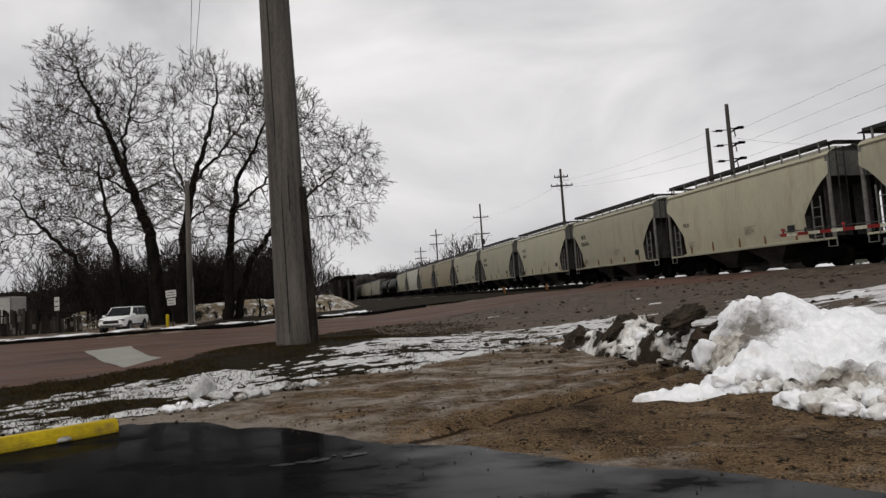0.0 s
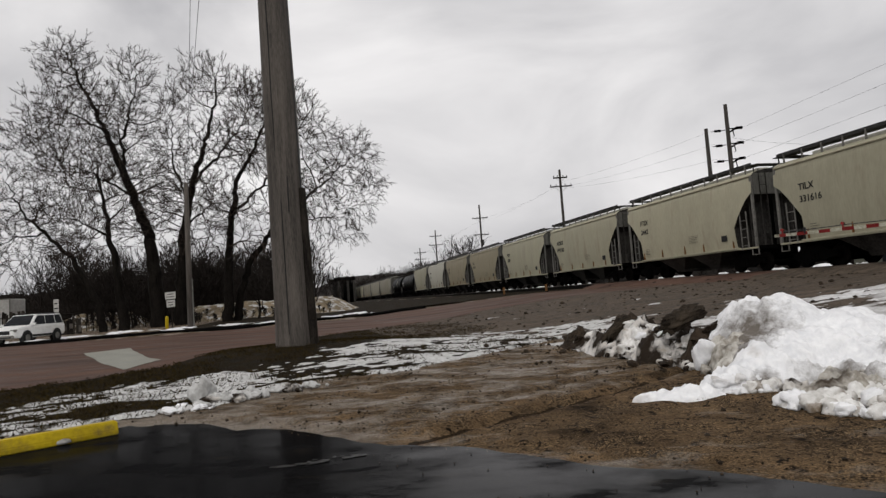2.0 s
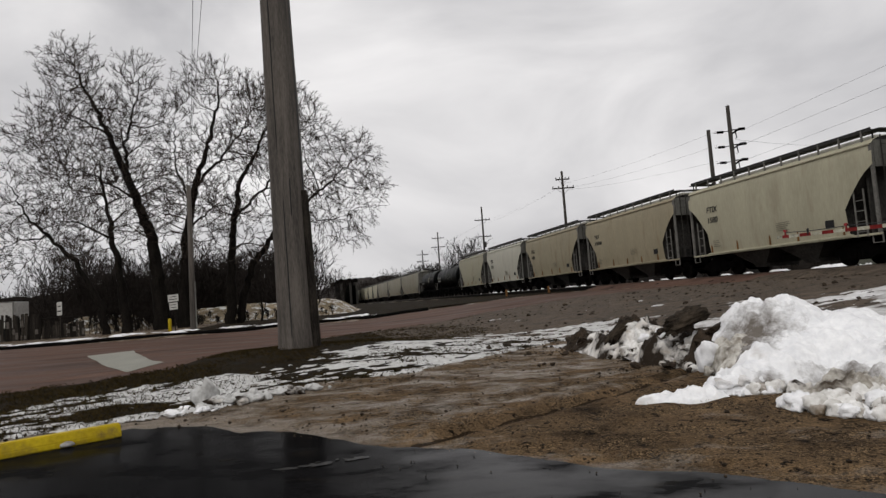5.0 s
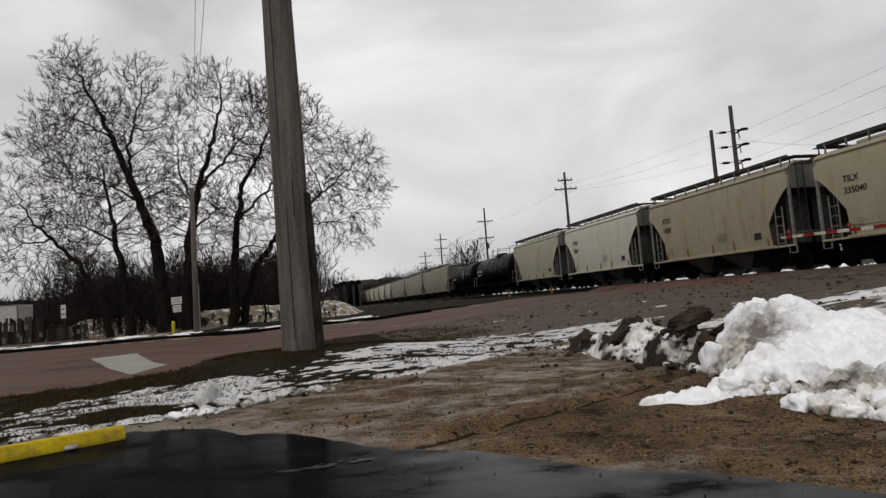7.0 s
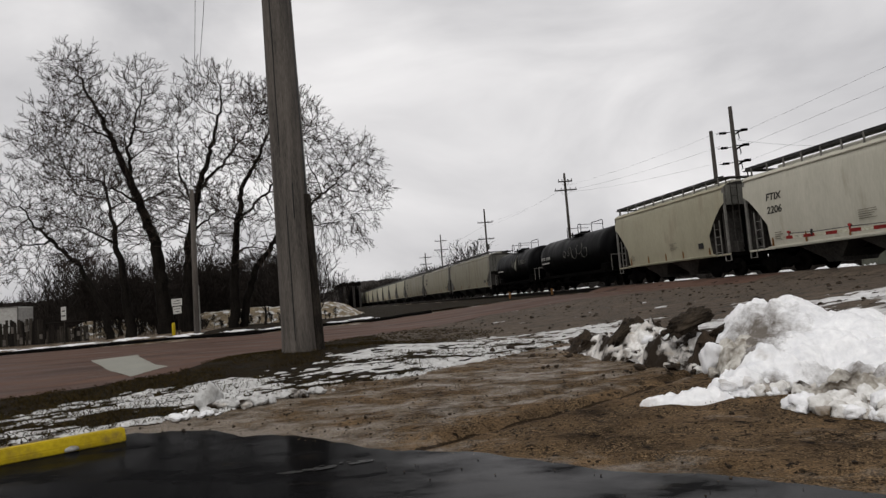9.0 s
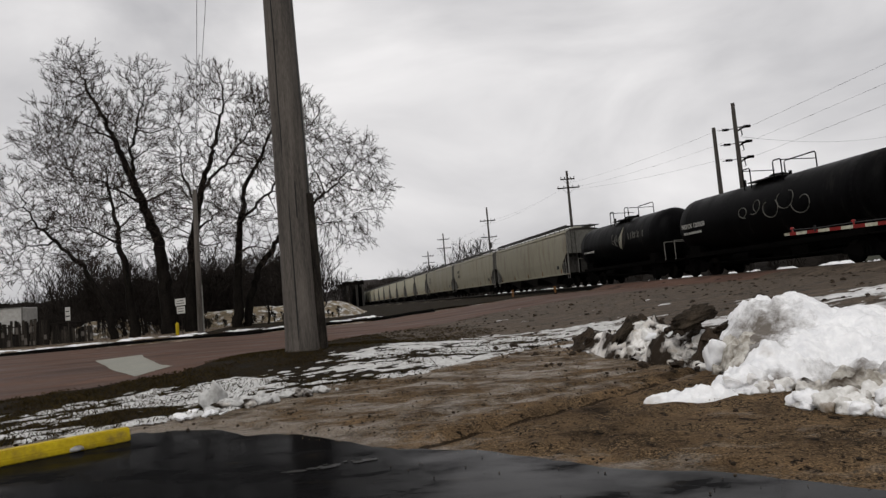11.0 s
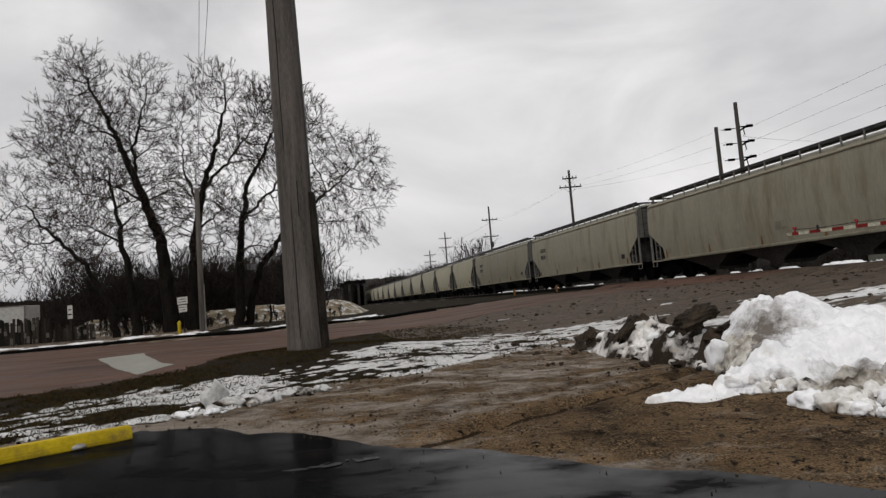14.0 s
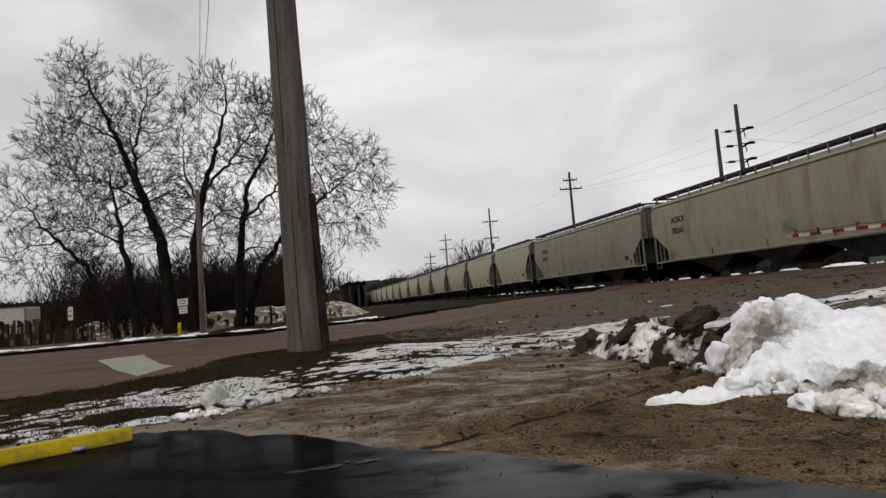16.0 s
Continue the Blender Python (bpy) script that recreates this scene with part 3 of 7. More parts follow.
# ---- the railway ----
def build_railway():
    track = empty("railway_track", "dark ballasted railway track with steel rails", "track", kind="structure")
    ss = np.concatenate([np.arange(-220, 0, 8.0), np.arange(0, 80, 0.5), np.arange(80, 900, 10.0)])
    prof = [(-3.9, 0.62), (-3.3, 0.90), (-2.5, 1.08), (-1.6, 1.12), (0, 1.05), (1.6, 1.03), (2.4, 0.93), (3.4, 0.92), (5.5, 0.97), (8.0, 0.95), (9.5, 0.75)]
    S = np.repeat(ss[:, None], len(prof), 1)
    W = np.array([[CENTRE + a for a, _ in prof]] * len(ss)) + (S - 25.0) * math.tan(TRACK_AZ - AZ)
    Z = np.array([[b for _, b in prof]] * len(ss)) + 0.14 * (fbm(W * 1.5, S * 1.5, 4, 4) - 0.5)
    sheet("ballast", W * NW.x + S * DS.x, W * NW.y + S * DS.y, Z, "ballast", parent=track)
    # soil and asphalt run up the near shoulder to the rails
    for name, s0, s1, mat in (("soil_shoulder", -30.0, 22.6, "field_soil"), ("paved_shoulder", 22.6, 38.4, "road")):
        ss = np.arange(s0, s1 + 0.1, 0.2)
        a = np.linspace(-4.05, -0.95, 24)
        S, A = np.meshgrid(ss, a, indexing="ij")
        W = CENTRE + A + (S - 25.0) * math.tan(TRACK_AZ - AZ)
        Z = np.interp(A, *zip(*prof)) + 0.14 * (fbm(W * 1.5, S * 1.5, 4, 4) - 0.5) + 0.03
        sheet(name, W * NW.x + S * DS.x, W * NW.y + S * DS.y, Z, mat, parent=track)
    for k in (-1, 1):
        bm = bmesh.new()
        y0 = k * 0.7525
        prism(bm, [(y0 - 0.07, -0.17), (y0 + 0.07, -0.17), (y0 + 0.07, -0.155), (y0 + 0.012, -0.13), (y0 + 0.012, -0.045), (y0 + 0.036, -0.035), (y0 + 0.036, 0.0),
                   (y0 - 0.036, 0.0), (y0 - 0.036, -0.035), (y0 - 0.012, -0.045), (y0 - 0.012, -0.13), (y0 - 0.07, -0.155)], -900, 220, axis=0)
        r = part("rail", bm, "rail", track)
        r.matrix_local = car_pose(0.0)
    bm = bmesh.new()
    box(bm, (-0.12, -1.3, -0.34), (0.12, 1.3, -0.165), 0.015)
    tie = part("tie", bm, "old_timber", track)
    tie.matrix_local = car_pose(12.0)
    for k in range(1, 130):
        reuse(tie, track, car_pose(12.0 + k * 0.55))


def car_pose(s):
    """A vehicle on the rails, s metres along the track; its x points the way the train goes, its y away from the camera."""
    along, across = Vector((math.sin(TRACK_AZ), math.cos(TRACK_AZ), 0)), Vector((math.cos(TRACK_AZ), -math.sin(TRACK_AZ), 0))
    m = Matrix.Identity(4)
    m.col[0][:3], m.col[1][:3], m.col[2][:3] = -along, across, (0, 0, 1)
    m.translation = at_ws(CENTRE, 25.0, RAIL) + along * (s - 25.0)
    return m




def make_bogie(car, x):
    b = new("bogie")
    b.parent = car
    b.matrix_local = pose(x, 0, 0)
    bm = bmesh.new()
    out = [(-1.15, 0.36), (-1.1, 0.62), (-0.62, 0.66), (-0.38, 0.86), (0.38, 0.86), (0.62, 0.66), (1.1, 0.62), (1.15, 0.36), (0.72, 0.34), (0.45, 0.2), (-0.45, 0.2), (-0.72, 0.34)]
    prism(bm, out, -1.14, -0.98)
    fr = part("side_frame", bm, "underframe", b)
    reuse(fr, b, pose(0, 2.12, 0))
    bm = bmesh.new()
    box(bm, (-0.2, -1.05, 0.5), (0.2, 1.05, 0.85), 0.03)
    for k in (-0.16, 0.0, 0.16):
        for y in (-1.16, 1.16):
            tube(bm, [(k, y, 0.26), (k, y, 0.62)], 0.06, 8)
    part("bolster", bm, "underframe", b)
    for k in (-0.88, 0.88):
        bm = bmesh.new()
        tube(bm, [(0, -1.02, 0), (0, 1.02, 0)], 0.075, 8)
        for sgn in (-1, 1):
            tube(bm, [(0, sgn * 0.69, 0), (0, sgn * 0.72, 0), (0, sgn * 0.80, 0), (0, sgn * 0.82, 0)], [0.45, 0.45, 0.42, 0.36], 20)
            box(bm, (-0.13, sgn * 0.825 - 0.004, -0.3), (0.13, sgn * 0.825 + 0.004, 0.3))
        ws = part("wheelset", bm, "wheel", b)
        ws.matrix_local = pose(k, 0, 0.42)
    return b


def ladder(car, x, y, z0, z1, wide, face="x", name="ladder"):
    """Two rails and rungs; face: the axis across which the rungs run."""
    bm = bmesh.new()
    for k in (-wide / 2, wide / 2):
        a = (x + k, y) if face == "x" else (x, y + k)
        box(bm, (a[0] - 0.022, a[1] - 0.022, z0), (a[0] + 0.022, a[1] + 0.022, z1))
    n = int((z1 - z0) / 0.38)
    for i in range(n):
        z = z0 + 0.2 + i * 0.38
        if face == "x":
            box(bm, (x - wide / 2, y - 0.015, z - 0.015), (x + wide / 2, y + 0.015, z + 0.015))
        else:
            box(bm, (x - 0.015, y - wide / 2, z - 0.015), (x + 0.015, y + wide / 2, z + 0.015))
    return part(name, bm, "ladder", car)


def hopper_car(length, paint, bays, words, label, cut=(3.55, 2.1, 1.35), straight=False):
    car = empty("hopper_wagon", label, "hopper wagon", "wagons of the freight train")
    hl = length / 2 - 0.69
    sill, eave = 1.12, 4.32
    prof = [(1.46, sill), (1.53, 1.6), (1.575, 2.1), (1.59, 2.6), (1.585, 3.1), (1.57, 3.6), (1.545, 4.0), (1.50, eave), (1.40, 4.43), (1.15, 4.52), (0.7, 4.60), (0.0, 4.63)]

    def xh(z):
        top, low, inset = cut
        u = min(max((top - z) / (top - low), 0), 1)
        return hl - inset * (u if straight else u ** 0.75)

    zs = sorted({round(z, 3) for _, z in prof} | {round(cut[0] - k * (cut[0] - cut[1]) / 6, 3) for k in range(7)})
    pr = np.array(sorted(prof, key=lambda p: (p[1])))
    side = [(float(np.interp(z, pr[:, 1], pr[:, 0])), z) for z in zs]
    full = [(-y, z) for y, z in side] + [(y, z) for y, z in reversed(side[:-1])]
    bm = bmesh.new()
    cols = []
    nst = max(int(length), 8)
    for y, z in full:
        x = xh(z)
        cols.append([bm.verts.new((-x + 2 * x * k / nst, y, z)) for k in range(nst + 1)])
    for a, b in zip(cols, cols[1:]):
        for k in range(nst):
            bm.faces.new((a[k], a[k + 1], b[k + 1], b[k]))
    bmesh.ops.recalc_face_normals(bm, faces=bm.faces)
    part("body", bm, paint, car, smooth=True)
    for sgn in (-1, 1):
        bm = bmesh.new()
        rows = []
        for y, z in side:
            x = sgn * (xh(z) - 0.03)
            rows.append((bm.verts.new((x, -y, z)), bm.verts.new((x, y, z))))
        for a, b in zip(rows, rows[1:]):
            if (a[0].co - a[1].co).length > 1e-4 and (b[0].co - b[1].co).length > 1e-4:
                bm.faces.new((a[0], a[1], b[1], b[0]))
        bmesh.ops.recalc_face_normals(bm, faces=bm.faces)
        # dark grey instead of the body's paint: the slope's shade is in the colour
        part("end_sheet", bm, "end_sheet", car, "end slope sheet in grey with its shade painted in")
        # end frame: posts, cross beam, platform
        bm = bmesh.new()
        e = sgn * (hl - 0.06)
        for y in (-0.55, 0.55):
            box(bm, (e - 0.05, y - 0.05, 1.1), (e + 0.05, y + 0.05, 3.9))
        box(bm, (e - 0.14, -1.45, 0.98), (e + 0.14, 1.45, 1.14), 0.01)
        for y in (-0.55, 0.55):
            tube(bm, [(e, y, 1.2), (e - sgn * 1.2, y, 2.2)], 0.04, 6)
        part("end_frame", bm, "underframe", car)
        bm = bmesh.new()
        ex = sgn * (hl - 0.55)
        box(bm, (ex - 0.04, -1.3, 1.1), (ex + 0.04, 1.3, 3.3), 0.01)
        box(bm, (ex - 0.35, -0.9, 1.12), (ex + 0.35, -0.3, 1.7), 0.05)
        part("end_bulkhead", bm, "end_sheet", car, "dark grey end bulkhead with brake gear")
        for y in (-1.5, 1.5):
            bm = bmesh.new()
            box(bm, (e - 0.06, y - 0.04, 1.1), (e + 0.06, y + 0.04, 4.3))
            part("corner_post", bm, "ladder", car)
        ladder(car, sgn * (hl - 0.75), -1.53, 1.0, 2.75, 0.42)
        bm = bmesh.new()
        box(bm, (sgn * (hl - 0.02) - 0.015, -1.42, cut[0] - 0.1), (sgn * (hl - 0.02) + 0.015, 1.42, 4.42), 0.005)
        part("end_wall", bm, "end_wall", car, "dull grey upper end wall")
        bm = bmesh.new()
        for y in (-1.15, -0.8):
            box(bm, (sgn * (hl + 0.06) - 0.015, y - 0.015, 1.0), (sgn * (hl + 0.06) + 0.015, y + 0.015, 4.6))
        for k in range(9):
            box(bm, (sgn * (hl + 0.06) - 0.01, -1.15, 1.2 + 0.38 * k), (sgn * (hl + 0.06) + 0.01, -0.8, 1.22 + 0.38 * k))
        part("end_ladder", bm, "end_sheet", car)
        bm = bmesh.new()
        tube(bm, [(sgn * (hl - 0.3), 0, 0.86), (sgn * (hl + 0.46), 0, 0.86)], [0.11, 0.09], 8)
        box(bm, (sgn * (hl + 0.36) - 0.14, -0.15, 0.72), (sgn * (hl + 0.36) + 0.14, 0.15, 1.0), 0.03)
        part("coupler", bm, "underframe", car)
        bm = bmesh.new()
        box(bm, (sgn * (hl - 0.1) - 0.28, -1.3, 4.78), (sgn * (hl - 0.1) + 0.28, 1.3, 4.81))
        for y in (-1.1, 0, 1.1):
            box(bm, (sgn * (hl - 0.1) - 0.2, y - 0.02, 4.4), (sgn * (hl - 0.1) - 0.16, y + 0.02, 4.78))
        part("end_crosswalk", bm, "grating", car)
        # pulled-down step at the corner
        bm = bmesh.new()
        xs = sgn * (hl - 0.2)
        for k in (-0.2, 0.2):
            box(bm, (xs + k - 0.02, -1.5, 0.74), (xs + k + 0.02, -1.46, 1.05))
        box(bm, (xs - 0.2, -1.5, 0.74), (xs + 0.2, -1.46, 0.77))
        part("stirrup_step", bm, "ladder", car)
        make_bogie(car, sgn * (hl - 1.35))
    bm = bmesh.new()
    for y in (-1.49, 1.49):
        box(bm, (-hl + 1.2, y - 0.05, 1.02), (hl - 1.2, y + 0.05, 1.15), 0.012)
        box(bm, (-hl, y - 0.05, 1.02), (hl, y + 0.05, 1.10), 0.01)
    part("side_sill", bm, paint, car)
    bm = bmesh.new()
    box(bm, (-hl, -0.3, 0.7), (hl, 0.3, 1.1), 0.02)
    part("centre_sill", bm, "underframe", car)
    for sgn in (-1, 1):
        bm = bmesh.new()
        tube(bm, [(-hl + 0.05, sgn * 1.52, 4.29), (hl - 0.05, sgn * 1.52, 4.29)], 0.05, 8)
        part("eave_rail", bm, paint, car)
    # hopper bays between the bogies
    span = 2 * (hl - 2.5)
    for k in range(bays):
        c = -span / 2 + span * (k + 0.5) / bays
        h = span / bays / 2 - 0.08
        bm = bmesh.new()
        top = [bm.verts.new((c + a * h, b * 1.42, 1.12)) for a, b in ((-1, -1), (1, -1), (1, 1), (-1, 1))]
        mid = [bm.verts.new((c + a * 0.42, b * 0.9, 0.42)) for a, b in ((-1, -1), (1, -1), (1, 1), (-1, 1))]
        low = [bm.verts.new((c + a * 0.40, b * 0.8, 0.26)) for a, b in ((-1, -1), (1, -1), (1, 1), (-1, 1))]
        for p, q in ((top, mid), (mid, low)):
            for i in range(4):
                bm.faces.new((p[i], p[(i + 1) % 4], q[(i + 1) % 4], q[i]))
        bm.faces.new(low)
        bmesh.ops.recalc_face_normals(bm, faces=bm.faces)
        part("outlet_bay", bm, "end_sheet", car, "dark grey discharge bay")
    # roof hatch trough and walk
    bm = bmesh.new()
    box(bm, (-hl + 0.9, -0.32, 4.57), (hl - 0.9, 0.32, 4.84), 0.04)
    part("hatch_cover", bm, "roof", car)
    for y in (-1.05, 1.05):
        bm = bmesh.new()
        box(bm, (-hl + 0.1, y - 0.3, 4.78), (hl - 0.1, y + 0.3, 4.83))
        box(bm, (-hl + 0.1, y - 0.32, 4.76), (hl - 0.1, y - 0.29, 4.90))
        part("roof_walk", bm, "grating", car, "dark steel roof walk grating")
    bm = bmesh.new()
    box(bm, (-0.03, -0.025, 0), (0.03, 0.025, 0.42))
    box(bm, (-0.03, 0, 0.34), (0.03, 0.6, 0.37))
    br = part("walk_bracket", bm, "ladder", car)
    n = int(2 * hl / 1.05)
    br.matrix_local = pose(-hl + 0.5, -1.36, 4.43)
    for k in range(1, n + 1):
        reuse(br, car, pose(-hl + 0.5 + k * (2 * hl - 1.0) / n, -1.36, 4.43))
    # markings
    if words:
        top, num, size, rel = words
        x0 = -hl + rel
        lettering(top, size, "black", car, pose(x0, -1.602, 3.14, 89.0) if size > 0.3 else pose(x0, -1.606, 2.55, 90.5))
        if num:
            lettering(num, size, "black", car, pose(x0, -1.606, 3.14 - size * 1.3, 90.0))
    # stencilled data panels: plain bars
    bm = bmesh.new()
    rnd = random.Random(int(length * 10) + bays + len(words[1]) if words else 3)
    for k in range(4):
        wdt = rnd.uniform(0.25, 0.5)
        box(bm, (-hl + 1.7, -1.545, 1.70 - k * 0.09), (-hl + 1.7 + wdt, -1.535, 1.73 - k * 0.09))
    part("stencilled_data", bm, "faint", car)
    bm = bmesh.new()
    for k in range(5):
        wdt = rnd.uniform(0.4, 0.8)
        box(bm, (hl * 0.1, -1.58, 2.02 - k * 0.08), (hl * 0.1 + wdt, -1.57, 2.04 - k * 0.08))
    part("stencilled_data", bm, "faint", car)
    bm = bmesh.new()
    box(bm, (hl - 2.35, -1.565, 1.52), (hl - 1.95, -1.545, 1.80))
    part("data_plate", bm, "black", car)
    for k in range(5):
        bm = bmesh.new()
        x = -hl + 1.75 + (2 * hl - 3.5) * k / 4 + rnd.uniform(-0.3, 0.3)
        prism(bm, [(x - 0.03, 1.16), (x + 0.03, 1.16), (x + 0.02, 1.16 + rnd.uniform(0.2, 0.5)), (x - 0.02, 1.5)], -1.552, -1.50)
        part("rusty_rib", bm, "rust", car)
    return car


def tank_car(length, words, label, leaf=False):
    car = empty("tank_wagon", label, "tank wagon", "wagons of the freight train")
    hl = length / 2 - 0.42
    R, zc, tl = 1.53, 2.66, length / 2 - 0.75
    bm = bmesh.new()
    xs = [-tl, -tl + 0.03, -tl + 0.14, -tl + 0.34, -tl + 0.6] + list(np.linspace(-tl + 1.4, tl - 1.4, 9)) + [tl - 0.6, tl - 0.34, tl - 0.14, tl - 0.03, tl]
    rs = [0.15, 0.62, 1.08, 1.38, R] + [R] * 9 + [R, 1.38, 1.08, 0.62, 0.15]
    tube(bm, [(x, 0, zc) for x in xs], [float(r) for r in rs], 36)
    part("tank", bm, "tank", car, smooth=True)
    for x in (-tl + 1.2, -tl / 3, tl / 3, tl - 1.2):
        bm = bmesh.new()
        tube(bm, [(x - 0.06, 0, zc), (x + 0.06, 0, zc)], R + 0.012, 36, cap=False)
        part("weld_band", bm, "tank", car)
    bm = bmesh.new()
    tube(bm, [(0, 0, zc + R - 0.1), (0, 0, zc + R + 0.16), (0, 0, zc + R + 0.2)], [0.42, 0.42, 0.34], 16)
    for x in (-0.9, 0.6):
        tube(bm, [(x, 0.1, zc + R - 0.1), (x, 0.1, zc + R + 0.22)], 0.07, 10)
    tube(bm, [(-2.3, 0.0, zc + R - 0.1), (-2.3, 0.0, zc + R + 0.36)], 0.07, 10)
    part("manway", bm, "tank", car)
    rail_z = zc + R + 0.66
    bm = bmesh.new()
    box(bm, (-1.0, -0.9, zc + R - 0.05), (1.0, 0.9, zc + R), 0.0)
    part("top_platform", bm, "grating", car)
    for y, a, b, top in ((-0.9, -1.25, -0.75, rail_z), (-0.9, 0.75, 1.25, rail_z), (0.9, -0.6, 1.3, rail_z + 0.26)):
        bm = bmesh.new()
        tube(bm, [(a, y, zc + R - 0.5), (a, y, top - 0.08), (a + 0.06, y, top), (b - 0.06, y, top), (b, y, top - 0.08), (b, y, zc + R - 0.5)], 0.03, 6)
        part("hand_rail", bm, "underframe", car)
    bm = bmesh.new()
    tube(bm, [(-1.25, -0.9, rail_z - 0.05), (-1.25, 0.9, rail_z - 0.05)], 0.022, 6)
    tube(bm, [(1.25, -0.9, rail_z - 0.05), (1.25, 0.9, rail_z - 0.05)], 0.022, 6)
    part("hand_rail", bm, "underframe", car)
    ladder(car, 0.0, 1.5, 0.9, 4.0, 0.45)
    for sgn in (-1, 1):
        bm = bmesh.new()
        box(bm, (sgn * (tl - 1.3) - 0.45, -1.3, 1.0), (sgn * (tl - 1.3) + 0.45, 1.3, 1.6), 0.03)
        part("saddle", bm, "underframe", car)
        bm = bmesh.new()
        box(bm, (sgn * (hl - 0.5) - 0.5, -1.5, 0.98), (sgn * (hl - 0.5) + 0.5, 1.5, 1.06), 0.01)
        part("end_platform", bm, "underframe", car)
        bm = bmesh.new()
        for y in (-1.45, 1.45):
            tube(bm, [(sgn * (hl - 0.1), y, 1.05), (sgn * (hl - 0.1), y, 2.1)], 0.025, 6)
        tube(bm, [(sgn * (hl - 0.1), -1.45, 2.1), (sgn * (hl - 0.1), 1.45, 2.1)], 0.025, 6)
        part("end_rail", bm, "ladder", car)
        bm = bmesh.new()
        tube(bm, [(sgn * (hl - 0.3), 0, 0.86), (sgn * (hl + 0.38), 0, 0.86)], [0.11, 0.09], 8)
        box(bm, (sgn * (hl + 0.28) - 0.14, -0.15, 0.72), (sgn * (hl + 0.28) + 0.14, 0.15, 1.0), 0.03)
        part("coupler", bm, "underframe", car)
        make_bogie(car, sgn * (hl - 1.5))
    bm = bmesh.new()
    box(bm, (-hl, -0.32, 0.75), (hl, 0.32, 1.12), 0.02)
    box(bm, (-tl + 0.8, -1.5, 1.0), (tl - 0.8, -1.42, 1.2))
    box(bm, (-0.5, -0.4, 0.45), (0.5, 0.4, 0.9), 0.05)
    part("centre_sill", bm, "underframe", car)
    # brake gear and piping slung below the tank
    bm = bmesh.new()
    tube(bm, [(-2.6, -0.75, 0.72), (-1.5, -0.75, 0.72)], 0.24, 12)
    part("brake_cylinder", bm, "underframe", car)
    bm = bmesh.new()
    tube(bm, [(-tl + 1.6, -0.9, 0.62), (-0.8, -0.95, 0.55), (0.9, -0.95, 0.5), (tl - 1.6, -0.9, 0.62)], 0.05, 6)
    tube(bm, [(-tl + 1.8, 0.6, 0.5), (tl - 1.8, 0.6, 0.5)], 0.06, 6)
    part("brake_pipe", bm, "underframe", car)
    bm = bmesh.new()
    box(bm, (-tl + 2.2, -0.06, 0.45), (tl - 2.2, 0.06, 1.2))
    box(bm, (1.2, -0.9, 0.5), (2.1, -0.3, 0.95), 0.05)
    part("skid_plate", bm, "underframe", car)
    if words:
        lettering(words[0], words[1], "pale_mark", car, pose(-tl + 0.75, -R - 0.02, zc - 0.1, 90))
    rnd = random.Random(5 if leaf else 6)
    x = -tl + (0.9 if not leaf else 1.1)
    for k in range(8):
        wd = rnd.uniform(0.09, 0.16)
        z = zc - (0.42 if not leaf else 0.36)
        bm = bmesh.new()
        box(bm, (x, -R - 0.008, z), (x + wd * 0.6, -R + 0.1, z + 0.12))
        part("worn_data", bm, "pale_mark", car, "worn unreadable stencil mark")
        x += wd + 0.07
    for k in range(5 if not leaf else 6):
        # looping spray-paint strokes
        bm = bmesh.new()
        cx, cz = (0.2 + 0.9 * k - 1.2 if not leaf else -0.25 + 0.2 * k), zc + rnd.uniform(-0.1, 0.35)
        rx, rz, a0 = (rnd.uniform(0.25, 0.42), rnd.uniform(0.2, 0.4), rnd.uniform(0, 6.28)) if not leaf else (rnd.uniform(0.06, 0.14), rnd.uniform(0.12, 0.26), rnd.uniform(0, 6.28))
        pts = []
        for i in range(15):
            a = a0 + i * 0.42
            zz = cz + rz * math.sin(a)
            pts.append((cx + rx * math.cos(a) + 0.03 * i, -math.sqrt(max(R * R - (zz - zc) ** 2, 0.1)) - 0.004, zz))
        tube(bm, pts, 0.02, 5)
        part("spray_stroke", bm, "end_wall", car, "faded looping spray-paint stroke")
    if leaf:
        # a leaf laid round the shell: cream on one side of its vein, dark on the other
        for name, side, mat, text in (("leaf_half", -1, "leaf_paint", "pale worn half of a leaf-shaped mark"), ("leaf_half", 1, "end_sheet", "dark half of a leaf-shaped mark")):
            bm = bmesh.new()
            rows = []
            for k in range(15):
                u = k / 14
                dz = -0.5 + 1.45 * u
                vein = 1.05 + 0.10 * math.sin(u * 3.0) + 0.16 * u
                wide = 0.40 * math.sin(math.pi * u ** 0.75) ** 0.8 + 0.002
                y = -math.sqrt((R + 0.010) ** 2 - (dz * 0.9) ** 2)
                rows.append((bm.verts.new((vein + side * 0.02, y, zc + dz)), bm.verts.new((vein + side * (0.02 + wide), y, zc + dz - 0.08 * wide))))
            for a, b in zip(rows, rows[1:]):
                bm.faces.new((a[0], a[1], b[1], b[0]) if side > 0 else (a[1], a[0], b[0], b[1]))
            bmesh.ops.solidify(bm, geom=list(bm.faces), thickness=0.006)
            bmesh.ops.recalc_face_normals(bm, faces=bm.faces)
            part(name, bm, mat, car, text)
        for k, x in enumerate((2.1, 2.32, 2.5, 2.72, 2.85, 3.1, 3.28, 3.75)):
            bm = bmesh.new()
            pts = []
            for i in range(5):
                dz = 0.05 + (0.42 - 0.05 * (k % 3)) * i / 4
                pts.append((x + 0.05 * i * ((k % 3) - 1), -math.sqrt(R * R - dz * dz) - 0.004, zc + dz))
            tube(bm, pts, 0.022, 5)
            part("worn_mark", bm, "end_wall", car, "faded unreadable lettering stroke")
    return car


